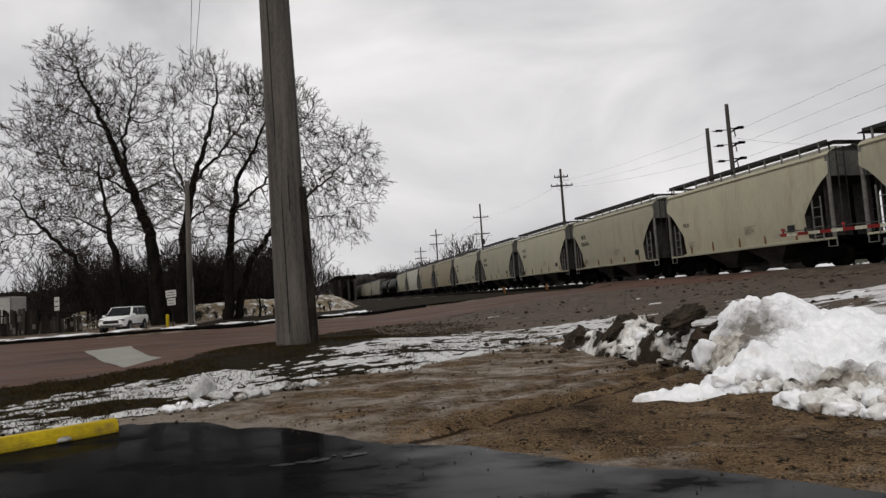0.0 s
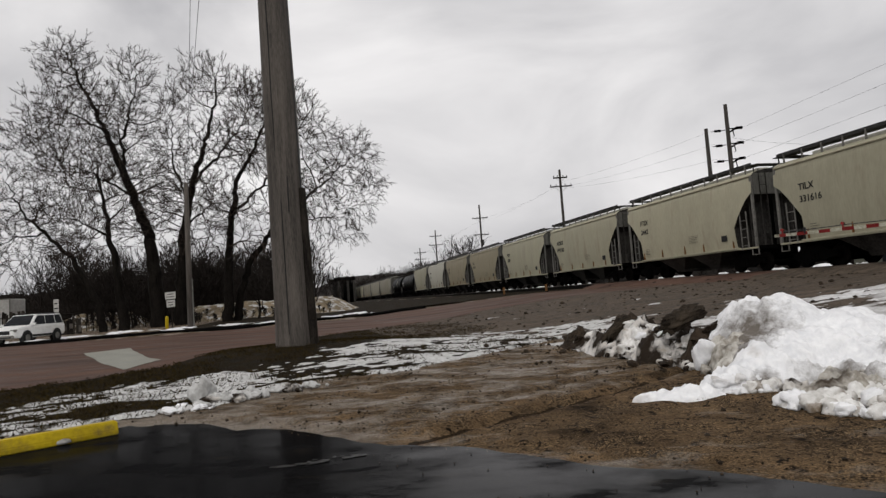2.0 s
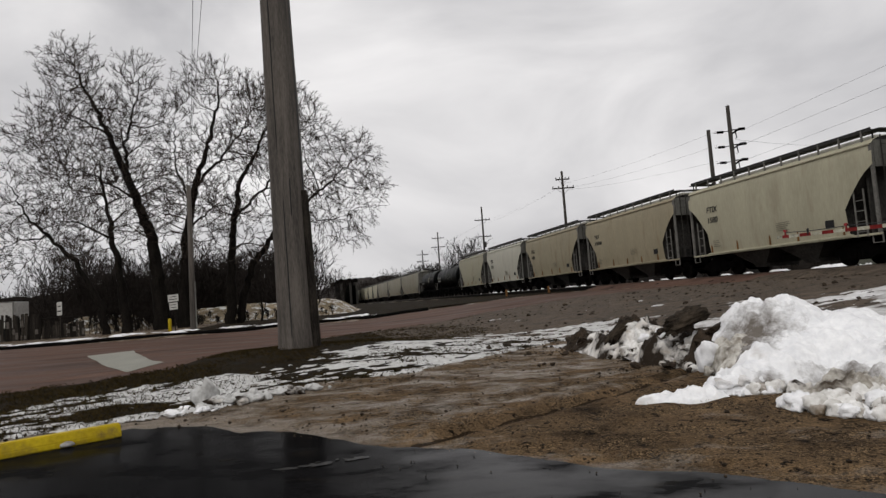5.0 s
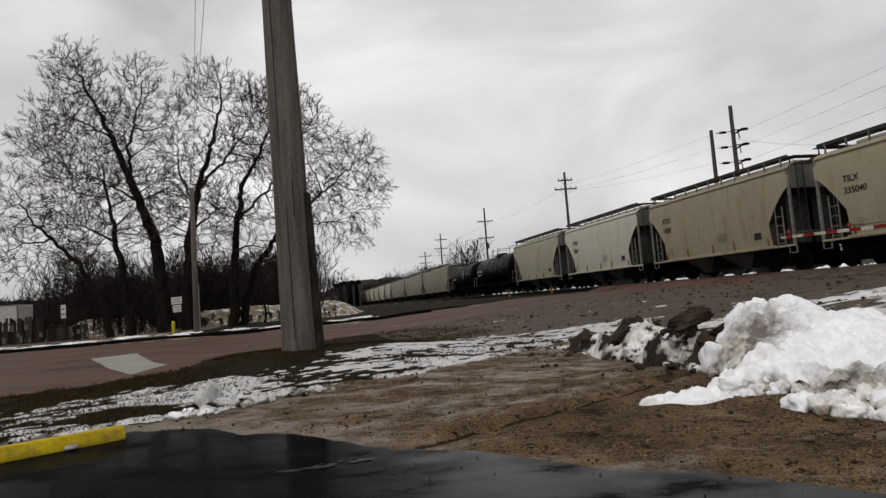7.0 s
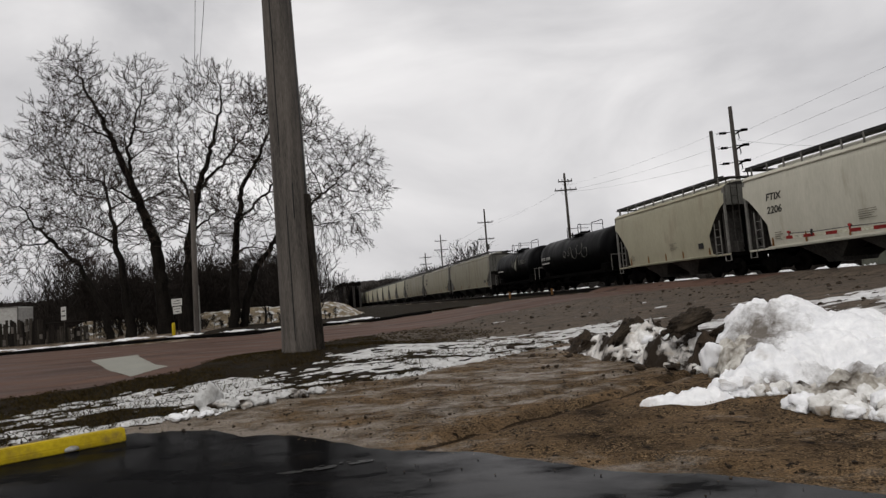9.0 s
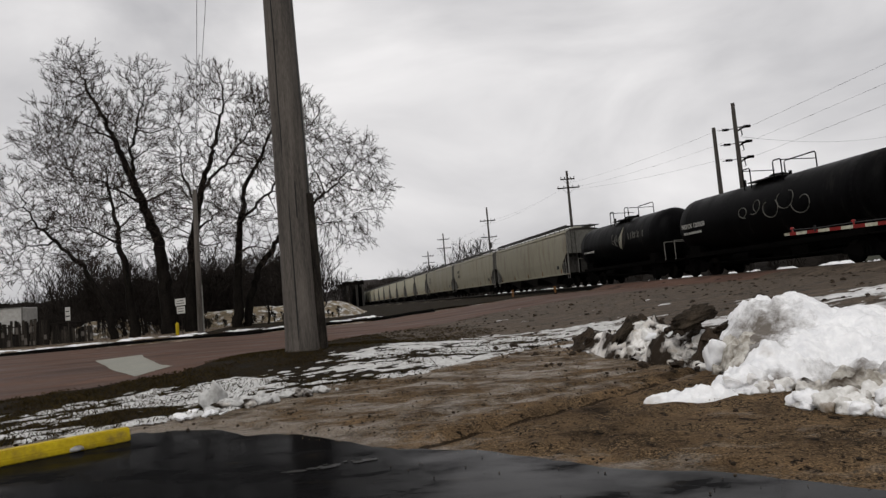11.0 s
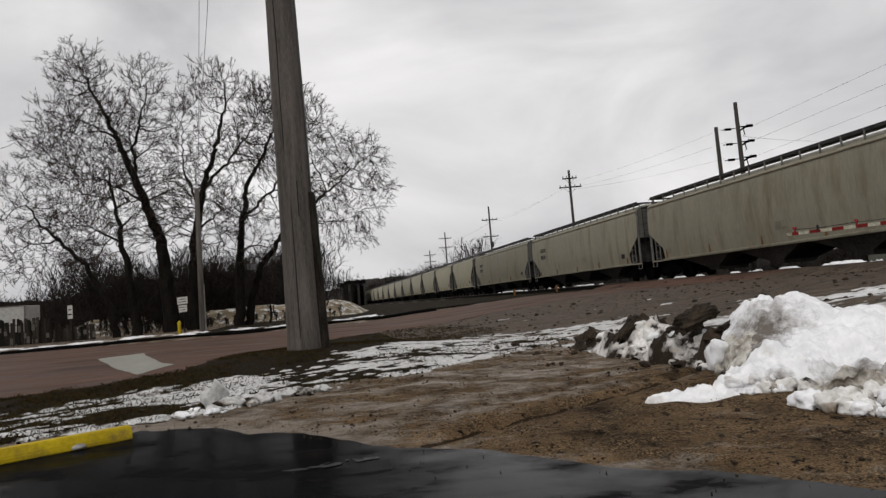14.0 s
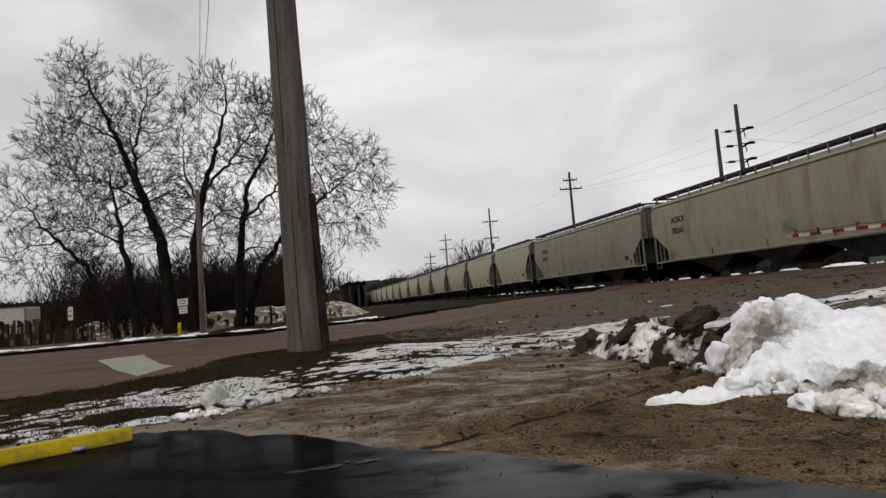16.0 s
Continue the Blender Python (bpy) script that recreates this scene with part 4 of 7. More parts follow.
SPEED = 10.22
TRAIN = []


def build_train():
    short = "beige covered hopper wagon with dark curved end frames"
    pale = "off-white covered hopper wagon with dark end frames"
    dull = "dusty brownish beige covered hopper wagon with dark end frames"
    hop = {}
    for key, paint, mark, label in (("plain", "hopper", None, short), ("lead", "hopper", ("TILX", "", 0.26, 1.4), short), ("second", "hopper", ("TILX", "331616", 0.38, 1.35), short),
                                    ("third", "hopper", ("FTIX", "2442", 0.40, 1.45), short), ("fourth", "hopper", ("AOKX", "493150", 0.42, 1.3), short),
                                    ("fifth", "hopper", ("FTIX", "1580", 0.40, 1.45), short), ("sixth", "hopper_dull", ("TILX", "335040", 0.34, 1.35), dull),
                                    ("seventh", "hopper_dull", ("FTIX", "1808", 0.40, 1.35), dull), ("eighth", "hopper_pale", ("FTIX", "2206", 0.44, 1.45), pale)):
        hop[key] = hopper_car(12.31, paint, 2, mark, label)
    longs = [hopper_car(20.1, "hopper_long", 3, mk, "long grey-beige covered hopper wagon with dark end frames", cut=(2.75, 1.75, 1.3), straight=True)
             for mk in (None, ("AOKX", "78360", 0.46, 2.0), ("AOKX", "78249", 0.46, 2.0))]
    tank_a = tank_car(14.4, ("NDYX 120505", 0.33), "black tank wagon with a railed top platform and faded lettering")
    tank_b = tank_car(12.8, None, "black tank wagon with a pale leaf-shaped mark", leaf=True)
    used = set()

    def place(proto, rear, length):
        s = rear - length / 2
        if proto.name in used:
            o = copy_thing(proto, car_pose(s))
        else:
            o = proto
            o.matrix_basis = car_pose(s)
        used.add(proto.name)
        TRAIN.append((o, s))

    rear = -17.66
    for key in ("plain", "plain", "plain", "plain", "lead", "second", "third", "fourth", "fifth", "sixth", "seventh", "eighth", "plain"):
        place(hop[key], rear, 12.31)
        rear += 12.31
    place(tank_a, 144.35, 14.4)
    place(tank_b, 157.15, 12.8)
    rear = 157.4
    for o, long in ((longs[0], 20.33), (longs[1], 20.03), (longs[2], 20.0)):
        rear += long
        place(o, rear, 20.1)
    for k in range(17):
        rear += 12.31
        place(hop["plain"], rear, 12.31)


# ---- poles and wires ----
def big_pole():
    p = empty("utility_pole", "thick weathered grey-brown wooden utility pole", "utility pole")
    h, r0, r1 = 13.0, 0.385, 0.262
    bm = bmesh.new()
    rings = []
    for i in range(27):
        z = h * i / 26
        r = r0 + (r1 - r0) * z / h
        if z < 0.6:
            r *= 1 + 0.06 * (1 - z / 0.6)
        ring = []
        for k in range(24):
            a = k * 2 * math.pi / 24
            q = r * (1 + 0.03 * (noise.noise(Vector((math.cos(a) * 2, math.sin(a) * 2, z * 0.5))))) * (0.965 if k in (16, 22) else 1.0)
            ring.append(bm.verts.new((math.cos(a) * q, math.sin(a) * q, z - (0.25 if i == 0 else 0))))
        rings.append(ring)
    for a, b in zip(rings, rings[1:]):
        for k in range(24):
            bm.faces.new((a[k], a[(k + 1) % 24], b[(k + 1) % 24], b[k]))
    bm.faces.new(rings[-1])
    part("shaft", bm, "timber", p, smooth=True)
    # long drying cracks as thin dark splinters set into the wood
    for ang, z0, z1 in ((256, 4.0, 9.6), (268, 0.1, 3.1), (292, 2.7, 3.5)):
        bm = bmesh.new()
        n = 14
        pts = []
        for i in range(n + 1):
            z = z0 + (z1 - z0) * i / n
            a = radians(ang + 3 * noise.noise(Vector((ang, z * 0.6, 0))))
            r = (r0 + (r1 - r0) * z / h) * 1.0
            pts.append((math.cos(a) * r, math.sin(a) * r, z))
        tube(bm, pts, [0.004] + [0.013] * (n - 1) + [0.004], 5)
        part("drying_crack", bm, "black", p)
    # half-round cover that guards a cable up the side
    bm = bmesh.new()
    for i in range(1):
        pts = [(r0 * 0.98 - 0.0098 * z, -0.06, z) for z in (0.0, 0.9, 1.7, 2.5, 3.25)]
        tube(bm, pts, [0.12, 0.11, 0.105, 0.10, 0.09], 10)
    part("cable_guard", bm, "old_timber", p)
    bm = bmesh.new()
    tube(bm, [(r0 - 0.012 * z, -0.07, z) for z in (3.2, 5.5, 8.7)], 0.022, 6)
    part("riser_cable", bm, "wire", p)
    lean = pose(POLE_AT.x, POLE_AT.y, float(ground_z(POLE_AT.x, POLE_AT.y)), 0, -0.85, 0)
    p.matrix_basis = lean


def line_pole(w, s, height, arms, lean=0.0, label="grey wooden power pole behind the railway", drum=False, side_arms=False):
    p = empty("power_pole", label, "power pole", "power poles along the railway")
    bm = bmesh.new()
    tube(bm, [(0, 0, -0.3), (0, 0, height * 0.5), (0, 0, height)], [0.19, 0.16, 0.125], 10)
    part("shaft", bm, "dark_pole", p, smooth=True)
    for z, wide in arms:
        bm = bmesh.new()
        box(bm, (-wide / 2, -0.2, z - 0.07), (wide / 2, -0.08, z + 0.07), 0.01)
        a = part("crossarm", bm, "dark_pole", p)
        for x in (-0.46, -0.2, 0.2, 0.46):
            bm = bmesh.new()
            tube(bm, [(x * wide, -0.14, z + 0.06), (x * wide, -0.14, z + 0.16), (x * wide, -0.14, z + 0.27)], [0.02, 0.06, 0.035], 6)
            part("insulator", bm, "grating", a)
        bm = bmesh.new()
        for sx in (-1, 1):
            tube(bm, [(0, -0.16, z - 0.7), (sx * wide * 0.3, -0.16, z - 0.05)], 0.015, 5)
        part("brace", bm, "ladder", p)
    if side_arms:
        for z in (height - 1.75, height - 2.8, height - 3.9):
            bm = bmesh.new()
            tube(bm, [(0.1, 0, z - 0.25), (0.45, -0.05, z - 0.05), (0.85, -0.1, z)], [0.06, 0.07, 0.05], 8)
            box(bm, (0.1, -0.05, z - 0.02), (0.75, 0.05, z + 0.05))
            for k in range(4):
                tube(bm, [(0.55 + k * 0.12, -0.1, z + 0.02), (0.60 + k * 0.12, -0.1, z + 0.02)], 0.11, 8)
            tube(bm, [(0.35, 0, z - 0.05), (0.42, 0, z - 0.55), (0.32, 0, z - 0.6)], 0.035, 6)
            part("insulator_bracket", bm, "underframe", p)
            bm = bmesh.new()
            for k in range(4):
                tube(bm, [(-0.45 - k * 0.12, 0.1, z - 0.08), (-0.50 - k * 0.12, 0.1, z - 0.08)], 0.10, 8)
            tube(bm, [(0, 0, z - 0.05), (-1.1, 0.15, z - 0.1)], 0.025, 6)
            part("strain_insulator", bm, "underframe", p)
    if drum:
        bm = bmesh.new()
        z = arms[-1][0] - 1.3
        tube(bm, [(0.12, -0.32, z - 0.45), (0.12, -0.32, z - 0.4), (0.12, -0.32, z + 0.4), (0.12, -0.32, z + 0.45)], [0.2, 0.27, 0.27, 0.2], 12)
        part("transformer", bm, "end_sheet", p, "grey transformer drum")
    q = at_ws(w, s)
    p.matrix_basis = pose(q.x, q.y, float(ground_z(q.x, q.y)), 0, lean, 0)
    return p


def wire(points, radius=0.012, sag=0.0, label="thin dark overhead power cable"):
    bm = bmesh.new()
    for a, b in zip(points, points[1:]):
        a, b = Vector(a), Vector(b)
        pts = []
        for i in range(13):
            u = i / 12
            pts.append(a.lerp(b, u) - Vector((0, 0, sag * 4 * u * (1 - u))))
        tube(bm, pts, radius, 4)
    o = part("overhead_cable", bm, "wire")
    return tagged(o, label, "cable", "overhead cables")


LINE_W = 30.0


def build_poles():
    big_pole()
    g = 0.82
    line_pole(LINE_W, 37.55, 12.2, [], label="weathered power pole with three insulator brackets", side_arms=True)
    line_pole(LINE_W, 39.85, 11.1, [], label="bare wooden pole beside the power pole")
    line_pole(LINE_W, 65.8, 13.55, [(12.6, 1.6), (11.6, 2.5)])
    line_pole(LINE_W, 97.7, 14.5, [(12.3, 2.5), (9.6, 2.5)], drum=True)
    line_pole(LINE_W, 130.8, 14.2, [(12.9, 2.6), (11.0, 3.0)])
    line_pole(LINE_W, 148.5, 11.9, [(10.8, 2.8), (9.2, 2.8)])
    a = at_ws(LINE_W, 37.55)
    for z, far in ((11.2, 13.0), (10.2, 12.4), (9.1, 12.2)):
        wire([a + Vector((0.8, 0, z)), at_ws(LINE_W, -5.0, z + 1.45)], 0.008, 0.1)
        wire([a + Vector((-0.9, 0.1, z + 0.1)), at_ws(LINE_W + 0.4, 65.8, far)], 0.0065, 0.25)
    for k, z in ((0.9, 12.9), (-0.9, 12.0)):
        wire([at_ws(LINE_W + k, 65.8, z + 0.3), at_ws(LINE_W + k, 97.7, z + 0.3), at_ws(LINE_W + k, 130.8, z + 0.4), at_ws(LINE_W + k, 148.5, z - 1.4)], 0.006, 0.5)
    wire([a + Vector((0.3, 0, 10.6)), at_ws(60, 52, 14.0)], 0.008, 0.5)


# ---- bare trees ----
def grow_tree(seed, leader, r0, counts=(20, 8, 7, 5), reach=(0.44, 0.52, 0.48, 0.5), start=0.22, rise=0.05, droop=0.0, thin=0.0125):
    """Lines of points with radii: a trunk along the leader, then limbs, branches and twigs."""
    rnd = random.Random(seed)
    trunk, crown = [], []
    pts0 = [Vector(p) for p in leader]
    fine = []
    for a, b in zip(pts0, pts0[1:]):
        for k in range(4):
            fine.append(a.lerp(b, k / 4) + Vector((rnd.gauss(0, 0.07), rnd.gauss(0, 0.07), 0)))
    fine.append(pts0[-1])
    total = sum((b - a).length for a, b in zip(fine, fine[1:]))
    n0 = len(fine) - 1
    rad0 = [r0 * (1.25 if i == 0 else 1.0) * (1 - 0.93 * (i / n0) ** 0.85) + 0.012 for i in range(n0 + 1)]
    trunk.append((fine, rad0, 0))

    def branch(p, d, length, r, level):
        n = (7, 5, 3, 2)[level - 1]
        pts, rad = [p.copy()], [r]
        cur, dirn = p.copy(), d.copy()
        for i in range(n):
            lift = (rise * 0.35, 0.10, 0.05, 0.05)[level - 1] - droop * (0.10, 0.16, 0.2, 0.2)[level - 1] * (i / n)
            jit = 0.15 if level < 3 else 0.22
            dirn = (dirn + Vector((rnd.gauss(0, jit), rnd.gauss(0, jit), rnd.gauss(lift, jit)))).normalized()
            cur = cur + dirn * (length / n)
            pts.append(cur.copy())
            rad.append(max(r * (1 - 0.8 * (i + 1) / n), thin))
        crown.append((pts, rad, level))
        if level == len(counts):
            return
        count = max(2, round(counts[level] * min(1.35, length / (7.0, 3.4, 1.6)[level - 1])))
        for k in range(count):
            u = 0.22 + 0.78 * (k + rnd.random()) / count if level < 2 else 0.28 + 0.72 * (k + rnd.random()) / count
            spawn(pts, rad, min(u, 0.99), length, level)

    def spawn(pts, rad, u, length, level):
        n = len(pts) - 1
        i = min(int(u * n), n - 1)
        q = pts[i].lerp(pts[i + 1], u * n - i)
        axis = (pts[i + 1] - pts[i]).normalized()
        side = axis.cross(Vector((rnd.gauss(0, 1), rnd.gauss(0, 1), rnd.gauss(0, 1)))).normalized()
        ang = rnd.uniform(0.7, 1.35) if level == 0 else rnd.uniform(0.55, 1.3)
        nd = (axis * math.cos(ang) + side * math.sin(ang) + Vector((0, 0, rise if level == 0 else 0.04))).normalized()
        shape = (0.8 + 0.5 * math.sin(math.pi * min(1, 0.2 + u))) * (1.0 - 0.42 * u) if level == 0 else 1.05 - 0.4 * u
        nl = length * reach[level] * rnd.uniform(0.75, 1.25) * shape
        branch(q, nd, nl, max(rad[i] * (rnd.uniform(0.27, 0.48) if level == 0 else rnd.uniform(0.42, 0.64)), thin), level + 1)

    for k in range(counts[0]):
        spawn(fine, rad0, start + (1 - start) * (k + rnd.random() * 0.9) / counts[0] * 0.99, total, 0)
    for k in range(3):
        spawn(fine, rad0, 0.93 + 0.02 * k, total * 0.8, 0)
    return trunk, crown


def tubes_mesh(name, lines, mat, parent):
    V, F = [], []
    for pts, rad, level in lines:
        k = 10 if level == 0 else (6 if level == 1 else (4 if level == 2 else 3))
        rings = []
        for i, p in enumerate(pts):
            t = (pts[min(i + 1, len(pts) - 1)] - pts[max(i - 1, 0)]).normalized()
            u = t.cross(Vector((0.3, 0.9, 0.2)) if abs(t.y) < 0.8 else Vector((1, 0, 0))).normalized()
            v = t.cross(u)
            base = len(V)
            for j in range(k):
                a = 2 * math.pi * j / k
                q = p + u * (math.cos(a) * rad[i]) + v * (math.sin(a) * rad[i])
                V.append((q.x, q.y, q.z))
            rings.append(base)
        for a, b in zip(rings, rings[1:]):
            for j in range(k):
                F.append((a + j, a + (j + 1) % k, b + (j + 1) % k, b + j))
    return from_arrays(name, V, F, mat, parent, smooth=True)


def colonise(seed, leaders, lobes, density):
    """Branches that grow from the leaders towards free room in the crown's lobes: points, parents and radii."""
    rng = np.random.default_rng(seed)
    P, parent, thick = [], [], []
    for line, start, r_low, r_top in leaders:
        pts = [np.array(p, float) for p in line]
        if start is None:
            last = -1
        else:
            last = int(np.argmin([np.sum((np.array(q) - pts[0]) ** 2) for q in P]))
        total = sum(np.linalg.norm(b - a) for a, b in zip(pts, pts[1:]))
        gone = 0.0
        for a, b in zip(pts, pts[1:]):
            n = max(2, int(np.linalg.norm(b - a) / 0.4))
            for k in range(n):
                u = gone + np.linalg.norm(b - a) * k / n
                P.append(a + (b - a) * k / n + (rng.normal(0, 0.05 if last < 0 or thick[last] > 0.25 else 0.085, 3) if P else 0))
                parent.append(last)
                thick.append(r_low + (r_top - r_low) * (u / total) ** 0.8)
                last = len(P) - 1
            gone += np.linalg.norm(b - a)
    def goals(per):
        A = []
        for cx, cz, rx, rz, cy, ry in lobes:
            n = max(3, int(per * 4.19 * rx * ry * rz))
            d = rng.normal(0, 1, (n, 3))
            d /= np.linalg.norm(d, axis=1)[:, None]
            d *= (rng.random(n) ** 0.42)[:, None] * (0.91 + 0.11 * rng.normal(0, 1, n))[:, None]
            c = np.stack([cx + d[:, 0] * rx, cy + d[:, 1] * ry, cz + d[:, 2] * rz], 1)
            A.append(c)
        return np.concatenate(A)

    P = [np.asarray(p) for p in P]
    way_in = [np.zeros(3)] * len(P)
    low = min(c[1] - c[3] for c in lobes)
    kids = {}

    def closest(targets, ids):
        pts = np.array([P[i] for i in ids])
        D = (targets ** 2).sum(1)[:, None] + (pts ** 2).sum(1)[None, :] - 2 * targets @ pts.T
        k = D.argmin(1)
        return np.array(ids)[k], np.sqrt(np.maximum(D[np.arange(len(targets)), k], 0))

    def grow(A, step, reach, kill, rounds, keep_way, most):
        near, dist = closest(A, [i for i in range(len(P)) if P[i][2] > low - 1.5])
        for _ in range(rounds):
            use = dist < reach
            if not use.any():
                return
            way = A[use] - np.array([P[i] for i in near[use]])
            way /= np.linalg.norm(way, axis=1)[:, None]
            owners, inv = np.unique(near[use], return_inverse=True)
            acc = np.zeros((len(owners), 3))
            np.add.at(acc, inv, way)
            fresh = []
            for o, v in zip(owners, acc):
                if kids.get(o, 0) >= most:
                    continue
                v = v / (np.linalg.norm(v) + 1e-6) + keep_way * way_in[o] + rng.normal(0, 0.13, 3) + np.array([0, 0, 0.10])
                v /= np.linalg.norm(v)
                kids[o] = kids.get(o, 0) + 1
                P.append(P[o] + v * step)
                way_in.append(v)
                parent.append(int(o))
                thick.append(0.0)
                fresh.append(len(P) - 1)
            if not fresh:
                return
            i2, d2 = closest(A, fresh)
            better = d2 < dist
            near, dist = np.where(better, i2, near), np.where(better, d2, dist)
            live = dist > kill
            A, near, dist = A[live], near[live], dist[live]
            if len(A) < 3:
                return

    grow(goals(0.14), 0.34, 9.0, 0.7, 60, 0.7, 2)
    grow(goals(density), 0.26, 3.0, 0.42, 50, 0.6, 2)
    n = len(P)
    load = np.zeros(n)
    rad = np.zeros(n)
    for i in range(n - 1, -1, -1):
        load[i] = max(load[i], 0.0205 ** 2.1)
        rad[i] = thick[i] if thick[i] > 0 else load[i] ** (1 / 2.1)
        if parent[i] >= 0:
            load[parent[i]] += load[i]
    lead = [bool(q > 0) for q in thick]
    for i in range(n):
        if not lead[i]:
            rad[i] = min(rad[i], rad[parent[i]] * (0.62 if lead[parent[i]] else 0.985), 0.16)
    return P, parent, rad, lead, rng


def branch_chains(P, parent, rad, lead):
    """Runs of points from each fork to a tip; the thickest child carries a run on."""
    kids = {}
    for i, p in enumerate(parent):
        kids.setdefault(p, []).append(i)
    heads = [(-1, i) for i in kids.get(-1, [])]
    while heads:
        back, i = heads.pop()
        run = [back] if back >= 0 else []
        while True:
            run.append(i)
            ch = sorted(kids.get(i, []), key=lambda c: (not lead[c], -rad[c]))
            if not ch or (lead[i] and not lead[ch[0]]):
                heads.extend((i, c) for c in ch)
                break
            heads.extend((i, c) for c in ch[1:])
            i = ch[0]
        yield run


def big_tree(seed, base, leaders, lobes, label, droop=0.0, density=3.2, sprays=0.7):
    t = empty("tree", label, "tree", "bare trees beside the road")
    t.matrix_basis = pose(base[0], base[1], 0)
    P, parent, rad, lead, rng = colonise(seed, leaders, lobes, density)
    off = Vector((base[0], base[1], 0))
    pts = [Vector(p) - off for p in P]
    trunk, crown = [], []
    for run in branch_chains(P, parent, rad, lead):
        if len(run) < 2:
            continue
        r = [float(rad[k]) for k in run]
        solid = lead[run[-1]]
        if not solid:
            r[0] = r[1]
            r[-1] = r[-1] * 0.6
        big = r[0]
        (trunk if solid else crown).append(([pts[k] for k in run], r, 0 if solid else (1 if big > 0.09 else (2 if big > 0.035 else 3))))
    # sprays of twigs that run on outwards and up from the outer branches
    mid = Vector((sum(c[0] for c in lobes) / len(lobes), sum(c[4] for c in lobes) / len(lobes), sum(c[1] for c in lobes) / len(lobes) - 3.0)) - off
    tips = set(range(len(P))) - set(parent)
    for i in range(len(P)):
        if lead[i] or rad[i] > 0.05 or (i not in tips and rng.random() > sprays):
            continue
        axis = (pts[i] - pts[parent[i]]).normalized()
        out = (pts[i] - mid).normalized()
        for _ in range(2 if i in tips else 1):
            d = (axis * 0.75 + out * 0.35 + Vector(rng.normal(0, 0.34, 3)) + Vector((0, 0, 0.22 - 0.6 * droop))).normalized()
            long = float(rng.uniform(0.55, 1.25))
            q, line, n = pts[i], [pts[i]], 3
            for k in range(n):
                d = (d + Vector(rng.normal(0, 0.13, 3)) + Vector((0, 0, 0.07 - 0.22 * droop))).normalized()
                q = q + d * (long / n)
                line.append(q)
            crown.append((line, [0.0185, 0.0165, 0.0145, 0.009], 3))
            for k in range(1, n):
                for _side in range(2):
                    e = (d * 0.8 + Vector(rng.normal(0, 0.5, 3)) + Vector((0, 0, 0.12 - 0.3 * droop))).normalized()
                    a = float(rng.uniform(0.16, 0.42))
                    crown.append(([line[k], line[k] + e * a], [0.0145, 0.010], 3))
    tubes_mesh("trunk", trunk, "bark", t)
    tubes_mesh("crown", crown, "twig", t)


